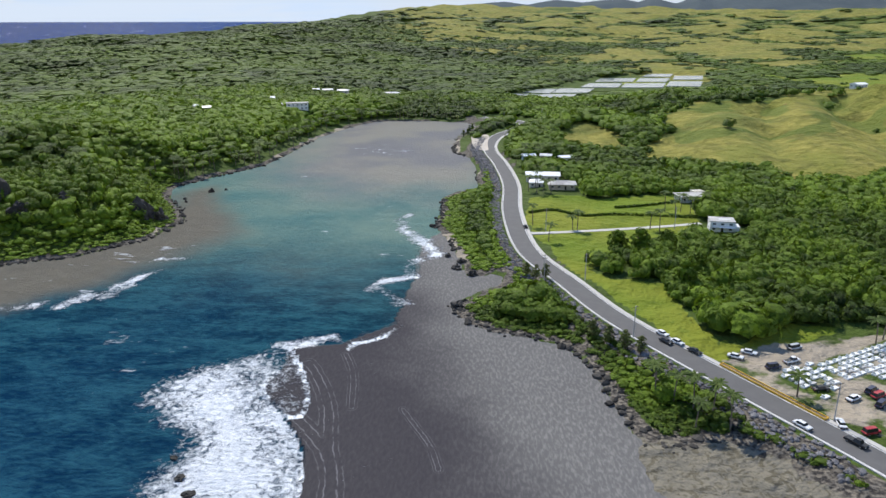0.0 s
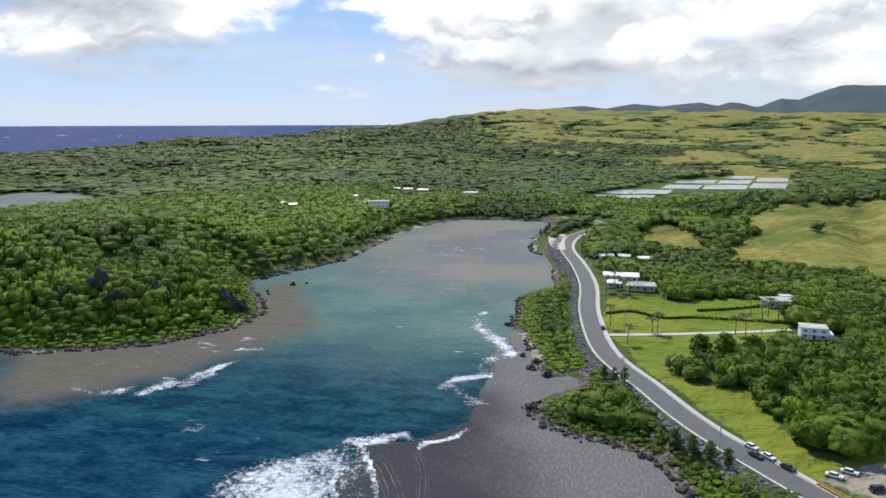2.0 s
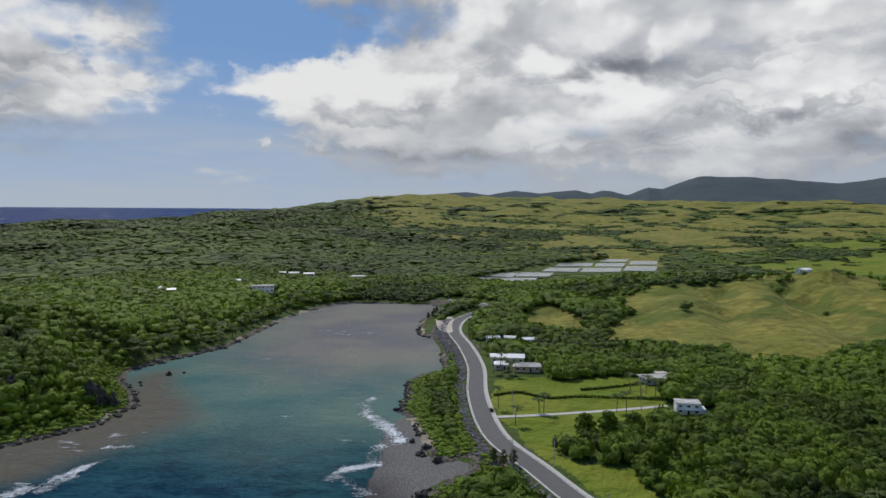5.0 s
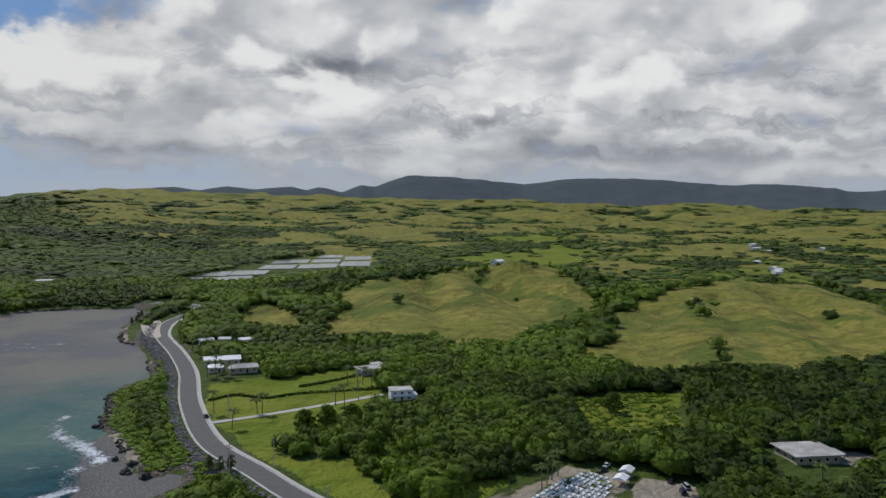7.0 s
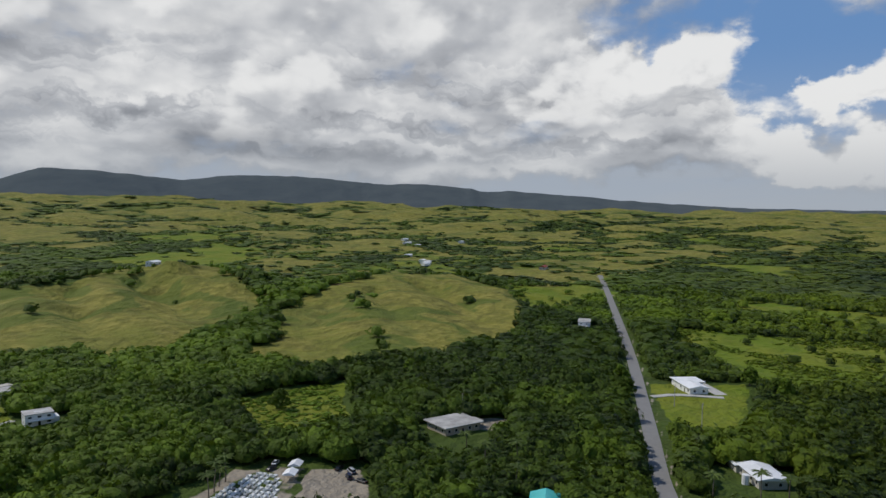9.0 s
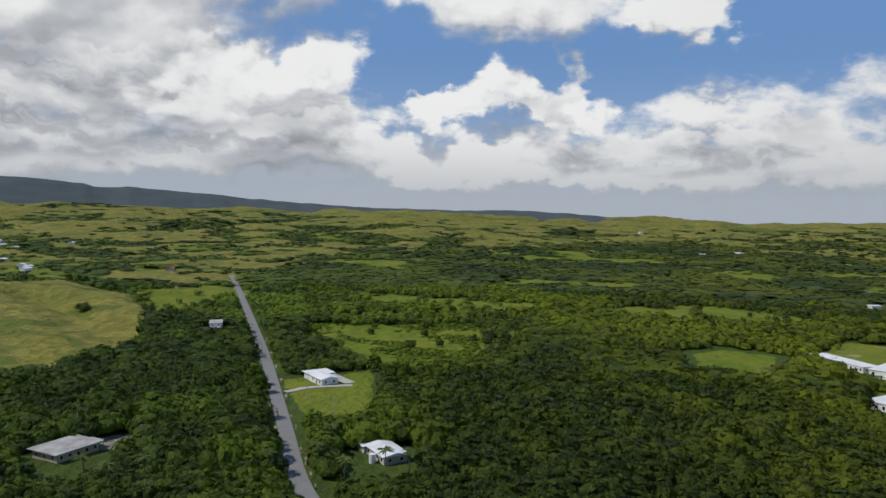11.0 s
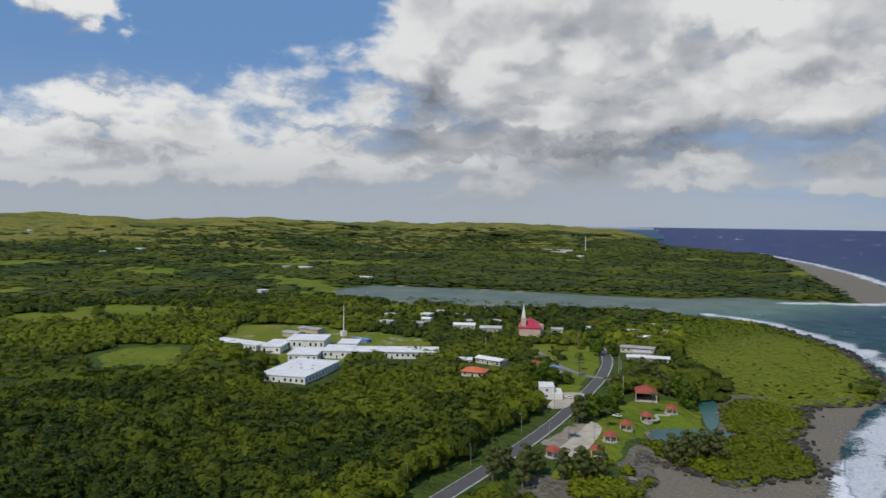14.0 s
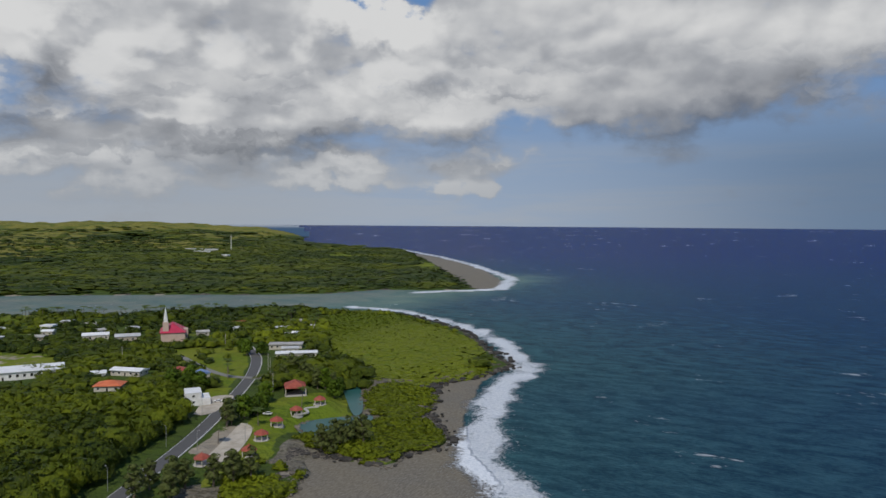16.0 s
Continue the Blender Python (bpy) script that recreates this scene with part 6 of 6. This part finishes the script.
def canopy(x, y, turned, label):
    ob = thing("canopy_tent", x, y, level(x, y), turned, label, "tent", "tents")
    part("cover", roof_shape(bmesh.new(), 5.6, 4.4, 2.4, "gable", 0.9, 0.1), ROOF_WHITE, ob)
    for sx in (-2.6, 2.6):
        for sy in (-2.0, 2.0):
            part("leg", tube(bmesh.new(), (sx, sy, -0.3), (sx, sy, 2.4), 0.06, 0.06, 6), METAL, ob)
    return ob


canopy(170, 203, 35, "white canopy tent beside the graves")
canopy(163, 197.5, 35, "pale grey canopy tent beside the graves")


def planter(points, label):
    a, b = Vector(points[0]), Vector(points[1])
    span = (b - a).length
    ob = thing("planter_wall", a.x, a.y, 3.05, math.degrees(math.atan2(b.y - a.y, b.x - a.x)), label, "planter")
    for name, y0, y1 in (("front", -0.8, -0.55), ("back", 0.55, 0.8)):
        part("wall", bm_box(0, span, y0, y1, -0.4, 0.75, 0.04), YELLOW, ob)
    for x0 in (0, span - 0.25):
        part("end_wall", bm_box(x0, x0 + 0.25, -0.55, 0.55, -0.4, 0.75), YELLOW, ob)
    part("soil", bm_box(0.25, span - 0.25, -0.55, 0.55, -0.4, 0.45), BARK, ob, "brown planter soil")


planter([(81.5, 190.5), (97, 160)], "long yellow painted planter wall along the road")
planter([(104.8, 146), (118, 121)], "yellow painted planter wall by the cemetery gate")


# ---- poles ----
def pole(x, y, kind, turned=0.0, z=None):
    z = level(x, y) if z is None else z
    if kind == "lamp":
        ob = thing("street_lamp", x, y, z, turned, "pale steel street lamp beside the road", "street lamp", "street lamps")
        part("post", tube(bmesh.new(), (0, 0, -0.5), (0, 0, 8.5), 0.14, 0.08), METAL, ob)
        part("arm", tube(bmesh.new(), (0, 0, 8.4), (1.8, 0, 8.9), 0.06, 0.05, 6), METAL, ob)
        part("lamp_head", bm_box(1.6, 2.4, -0.16, 0.16, 8.8, 8.98, 0.04), METAL, ob)
    else:
        ob = thing("utility_pole", x, y, z, turned, "concrete utility pole with crossarms", "utility pole", "utility poles")
        part("post", tube(bmesh.new(), (0, 0, -0.8), (0, 0, 11), 0.2, 0.13), ROOF_GREY, ob)
        for h in (9.4, 10.5):
            part("crossarm", bm_box(-1.2, 1.2, -0.07, 0.07, h, h + 0.14), TIMBER, ob)
    return ob


for px, py, t in ((215, -138, -20), (222, -172, -20), (244, -218, -25), (268, -262, -30), (229, -221, 160), (211, -177, 160), (219, -239, 160), (249, -268, 160)):
    pole(px, py, "lamp", t)
for px, py, t in ((98.5, 159.5, 30), (60.5, 209.5, 25), (39, 261, 10), (55, 262, 10), (49, 330, 0), (111, 332, 0), (320, 106, 30), (268, -315, 40), (300, -350, 40), (312, -362, 40), (345, 128, 30),
                  (395, -410, 30), (410, -330, 20), (58, 690, 0), (95, 700, 0), (40, 705, 0), (262, 196, 0), (430, 190, 20)):
    pole(px, py, "utility", t)


# ---- palms and trees ----
def palm(seed, tall):
    """A coconut palm: a leaning ringed trunk and a head of arching fronds."""
    r = random.Random(seed)
    ob = new("palm_tree")
    lean = Vector((r.uniform(-0.7, 0.7), r.uniform(-0.7, 0.7), 0))
    bm = bmesh.new()
    at = [lean * (k / 5) ** 2 * tall * 0.12 + Vector((0, 0, k / 5 * tall - 0.3)) for k in range(6)]
    for k in range(5):
        tube(bm, at[k], at[k + 1], 0.24 - 0.022 * k, 0.22 - 0.022 * k, 7)
    part("trunk", bm, BARK, ob)
    bm = bmesh.new()
    head = at[-1]
    for k in range(17):
        a = 6.2832 * k / 17 + r.uniform(-0.2, 0.2)
        rise, reach = r.uniform(0.0, 1.0), r.uniform(2.8, 3.8)
        out, side = Vector((math.cos(a), math.sin(a), 0)), Vector((-math.sin(a), math.cos(a), 0))
        spine = [head + out * reach * s + Vector((0, 0, (0.3 + rise * 2.6) * s - (1.5 + rise * 0.9) * s * s)) for s in (0, 0.3, 0.6, 0.85, 1.0)]
        width = (0.10, 0.42, 0.46, 0.32, 0.04)
        for sgn in (-1, 1):
            rows = [(bm.verts.new(q), bm.verts.new(q + side * sgn * w - Vector((0, 0, w * 0.55)))) for q, w in zip(spine, width)]
            for m in range(4):
                bm.faces.new((rows[m][0], rows[m + 1][0], rows[m + 1][1], rows[m][1]))
    crown = part("crown", bm, palm_mat, ob)
    hue = crown.data.attributes.new("tint", "FLOAT", "POINT")
    hue.data.foreach_set("value", np.full(len(crown.data.vertices), 0.3 + 0.15 * (seed % 4), np.float32))
    return ob


palms = [palm(k, h) for k, h in enumerate((8.5, 10.5, 7.0, 9.5))]
PALM_SPOTS = [(99, 331), (103, 329), (62, 331), (64, 330), (48, 313), (44, 340), (120, 360), (124, 364), (128, 361), (116, 365), (132, 367), (136, 364), (140, 368), (54, 405), (58, 408), (50, 412),
              (62, 404), (55, 420), (50, 490), (56, 498), (67, 500), (78, 512), (70, 517), (60, 520), (92, 510), (-164, 432), (-157, 447), (-151, 462), (-146, 474)]
rp = random.Random(21)
for k in range(85):
    s = rp.random()
    line = ((-168, 428), (-151, 462), (-124, 515), (-113, 590), (-98, 668), (-72, 732), (-30, 738), (20, 728))
    i = min(int(s * 7), 6)
    f = s * 7 - i
    PALM_SPOTS.append((line[i][0] * (1 - f) + line[i + 1][0] * f + rp.uniform(-16, -3) * (1 if i < 5 else 0.3), line[i][1] * (1 - f) + line[i + 1][1] * f + rp.uniform(2, 12)))
for k in range(80):
    PALM_SPOTS.append((rp.uniform(400, 700), 0))
    x = PALM_SPOTS[-1][0]
    PALM_SPOTS[-1] = (x, np.interp(x, [400, 507, 607, 707], [-560, -620, -540, -470]) + rp.uniform(12, 60))
for px, py in ((95, 172), (58, 176), (62, 172), (66, 168), (60, 182), (70, 165), (64, 160), (72, 158), (88, 132), (92, 126), (243, 105), (250, 88), (246, 96), (275, 92), (255, 55), (248, 62), (252, 45), (240, 75), (135, 205), (139, 208),
               (143, 211), (147, 213), (232, -262), (242, -255), (228, -232), (262, -300), (252, -285), (236, -300), (300, -318), (316, -330), (330, -345), (305, -335), (228, 168), (215, 150), (205, 130), (222, 140)):
    PALM_SPOTS.append((px, py))
used = set()
for n, (px, py) in enumerate(PALM_SPOTS):
    s = survey(np.array([float(px)]), np.array([float(py)]))
    if s["shore"][0] < 1.5 or s["road"][0] < 7 or s["lane"][0] < 6:
        continue
    ob, m = palms[n % 4], pose(px, py, float(s["z"][0]), 0, 0, (n * 77) % 360)
    if n % 4 in used:
        ob = copy_thing(ob, m)
    else:
        ob.matrix_world = m
        used.add(n % 4)
    tagged(ob, "coconut palm with a slender leaning trunk", "palm tree", "coconut palms")


def tree(name, seed, r_crown, tall, leaves, leaf, shade, tint, slim=1.0):
    """A single tree: trunk with limbs and a crown of many leaf clumps."""
    r = np.random.RandomState(seed)
    ob = new(name)
    bm = bmesh.new()
    tube(bm, (0, 0, -0.5), (0.1, 0.1, tall * 0.55), 0.045 * tall, 0.02 * tall, 8)
    for k in range(6):
        a = 6.2832 * k / 6 + r.rand()
        tube(bm, (0.05, 0.05, tall * (0.25 + 0.05 * k)), (math.cos(a) * r_crown * 0.6, math.sin(a) * r_crown * 0.6, tall * (0.45 + 0.07 * k)), 0.018 * tall, 0.006 * tall, 6)
    part("trunk", bm, BARK, ob)
    verts, normals = [], []
    for k in range(9):
        h = 0.28 + 0.68 * k / 8
        a = k * 2.4
        reach = r_crown * slim * (1 - abs(h - 0.45) * 1.3) * 0.55
        base, face = crown_shape(leaves // 9, seed * 50 + k, leaf)
        size = r_crown * (0.62 - 0.28 * max(0, h - 0.5)) * (0.8 + 0.4 * r.rand())
        verts.append(base * np.array([size, size, size * 0.85]) + np.array([math.cos(a) * reach, math.sin(a) * reach, h * tall - size * 0.2]))
        normals.append(face)
    crown = leafy("crown", np.concatenate(verts), np.concatenate(normals), np.clip(tint + 0.15 * r.rand(len(np.concatenate(verts))), 0, 1), shade)
    crown.parent = ob
    return ob


SOLO = {"iron": ([tree("ironwood_tree", 31 + k, 3.4, 11 + k, 810, 0.22, needle_mat, 0.4, 1.1) for k in range(3)], "feathery grey-green ironwood tree by the shore", "ironwood tree"),
        "broad": ([tree("broadleaf_tree", 41 + k, 4.6, 9 + k, 720, 0.22, leaf_mat, 0.25 + 0.2 * k) for k in range(3)], "round dark green broadleaf tree", "tree")}
SPOTS = [("iron", x, y) for x, y in ((203, -190), (205, -186), (189, -200), (193, -203), (196, -197), (186, -206), (210, -180), (247, -258), (243, -253), (250, -262),
                                     (52, 207), (56, 202), (60, 199), (48, 212), (36, 262), (33, 268), (40, 264), (24, 655), (22, 640), (18, 630), (27, 668), (252, -335), (262, -340), (270, -345), (245, -340), (282, -352), (290, -358), (276, -334), (198, -178), (206, -170), (181, -250), (180, -255), (178, -258), (177, -263), (186, -250), (173, -263), (185, -258))]
SPOTS += [("broad", x, y) for x, y in ((75, 294), (84, 292), (96, 296), (320, -290), (316, -300), (325, -295), (310, -302), (322, -306), (312, -292), (330, -300), (360, -395), (352, -402), (372, -404), (246, -268), (247, -276), (249, -283), (257, -296), (253, -273), (236, -329), (249, -338), (242, -341),
                                       (640, 640), (655, 636), (560, 640), (575, 645), (735, 560), (748, 548), (741, 552), (470, 770), (480, 775), (455, 772), (445, 778), (420, 775), (410, 772), (400, 770),
                                       (215, 268), (258, 262), (300, 262), (290, 300), (282, 282), (365, 165), (350, 155), (98, 262), (90, 252), (400, 95), (415, 112), (392, 88))]
used = set()
for n, (kind, px, py) in enumerate(SPOTS):
    makes, label, category = SOLO[kind]
    k = n % 3
    z = level(px, py)
    m = pose(px, py, z, 0, 0, (n * 53) % 360)
    if py > 190 and kind == "iron":
        m = m @ Matrix.Scale(0.5, 4)
    if (kind, k) in used:
        ob = copy_thing(makes[k], m)
    else:
        ob = makes[k]
        ob.matrix_world = m
        used.add((kind, k))
    tagged(ob, label, category, category + "s")


# ---- rocks ----
def stones(name, x, y, z, size, shade, label, seed, flat=0.75):
    """Many angular stones as one mesh."""
    r = np.random.RandomState(seed)
    bm = bmesh.new()
    bmesh.ops.create_icosphere(bm, subdivisions=1, radius=1.0)
    base = np.array([v.co[:] for v in bm.verts])
    tri = np.array([[v.index for v in f.verts] for f in bm.faces])
    bm.free()
    verts, faces = [], []
    for k in range(len(x)):
        lump = base * (0.7 + 0.55 * r.rand(len(base), 1)) * np.array([1, 0.7 + 0.5 * r.rand(), flat]) * size[k]
        a = r.rand() * 6.283
        c, s = math.cos(a), math.sin(a)
        verts.append(np.stack([lump[:, 0] * c - lump[:, 1] * s + x[k], lump[:, 0] * s + lump[:, 1] * c + y[k], lump[:, 2] + z[k]], 1))
        faces.append(tri + len(base) * k)
    return tagged(mesh_object(name, np.concatenate(verts), np.concatenate(faces), None, False, shade), label, "rocks", kind="stuff")


def along(points, gap, spread, seed):
    r = np.random.RandomState(seed)
    xs, ys = [], []
    for (ax, ay), (bx, by) in zip(points[:-1], points[1:]):
        n = max(1, int(math.hypot(bx - ax, by - ay) / gap))
        for k in range(n):
            s = (k + r.rand()) / n
            xs.append(ax + (bx - ax) * s + r.normal() * spread)
            ys.append(ay + (by - ay) * s + r.normal() * spread)
    return np.array(xs), np.array(ys), r


x, y, r = along(COAST_NORTH[8:] + COAST_ROAD[:24], 1.1, 1.3, 3)
m = (grain(x, y, 30, 97, 2) > 0.40) & (np.hypot(x, y) < 620)
x, y = x[m], y[m]
stones("shore_rocks", x, y, np.full(len(x), 0.25), 0.55 + 1.1 * r.rand(len(x)) ** 2, BLACK_ROCK, "jagged black limestone rocks along the waterline", 4)
x, y, r = along(COAST_SOUTH[2:17], 1.5, 3.0, 5)
stones("shore_rocks", x, y, np.full(len(x), 0.4), 0.8 + 2.2 * r.rand(len(x)) ** 2, BLACK_ROCK, "dark eroded limestone rocks along the headland", 6, 0.5)
for outline, seed in ((SPIT_UPPER, 21), (SPIT_LOWER, 22), (SPIT_WEST, 23), (LEDGE, 24), (POOL, 25)):
    x, y, r = along(outline if outline is LEDGE else outline + outline[:1], 0.8, 1.3 if outline is not POOL else 0.6, seed)
    m = grain(x, y, 14, 96, 2) > 0.42
    x, y = x[m], y[m]
    stones("shore_rocks", x, y, np.maximum(survey(x, y)["z"], 0.3), 0.4 + 1.1 * r.rand(len(x)) ** 2, LEDGE_ROCK, "brown weathered limestone blocks edging the green banks", seed, 0.55)
r = np.random.RandomState(7)
sx, sy = [], []
for k in range(30, 84):
    (ax, ay), (bx, by) = ROAD_LINE[k], ROAD_LINE[k + 1]
    d = math.hypot(bx - ax, by - ay)
    for _ in range(int(d * 4.2)):
        q, o = r.rand(), 6.0 + 8.5 * r.rand()
        sx.append(ax + (bx - ax) * q + (by - ay) / d * o)
        sy.append(ay + (by - ay) * q - (bx - ax) / d * o)
x, y = np.array(sx), np.array(sy)
s = survey(x, y)
m = (s["shore"] > -2) & (s["road"] > 5.6)
x, y, z = x[m], y[m], s["z"][m]
stones("revetment", x, y, z + 0.1, 0.45 + 0.5 * r.rand(len(x)), BOULDER, "grey boulder bank below the coast road", 8)
OUTCROPS = [(-150, 349, 6.5, 8), (-143, 352, 4.2, 5), (-193, 318, 6.5, 7), (-205, 326, 6, 8), (-180, 330, 4.5, 6), (-218, 318, 5, 5), (-139, 423, 2.2, 2.0), (-149, 405, 1.6, 1.4), (-146, 398, 1.3, 1.0), (-132, 428, 1.2, 1.0),
            (8, 292, 2.6, 2.2), (2, 300, 2.0, 1.6), (6, 284, 2.8, 2.0), (-4, 347, 3.0, 1.8), (12, 276, 2.6, 2.0), (5, 242, 3.0, 2.4), (-60, 140, 1.6, 0.8), (-64, 148, 1.2, 0.6), (-56, 134, 1.8, 0.8)]
for n, (px, py, wide, high) in enumerate(OUTCROPS):
    bm = bmesh.new()
    bmesh.ops.create_icosphere(bm, subdivisions=3, radius=1.0)
    for v in bm.verts:
        q = v.co.copy()
        k = 0.75 + 0.6 * noise.fractal(q * 1.3 + Vector((n * 7.0, 0, 0)), 1.0, 2.0, 4) + 0.18 * noise.noise(q * 4 + Vector((n, 0, 0)))
        v.co = Vector((q.x * wide * k, q.y * wide * k * 0.8, q.z * high * k))
    ob = part("rock_outcrop", bm, BLACK_ROCK)
    big = wide > 4
    ob.matrix_world = pose(px, py, level(px, py) + (high * 0.25 if big else 0.0), 0, 0, n * 40)
    if level(px, py) < 0:
        ob.location.z = 0.2
    tagged(ob, "black limestone crag breaking through the green slope" if big else "black limestone rock standing in the shallows", "rock", "crags" if big else "shallow rocks")
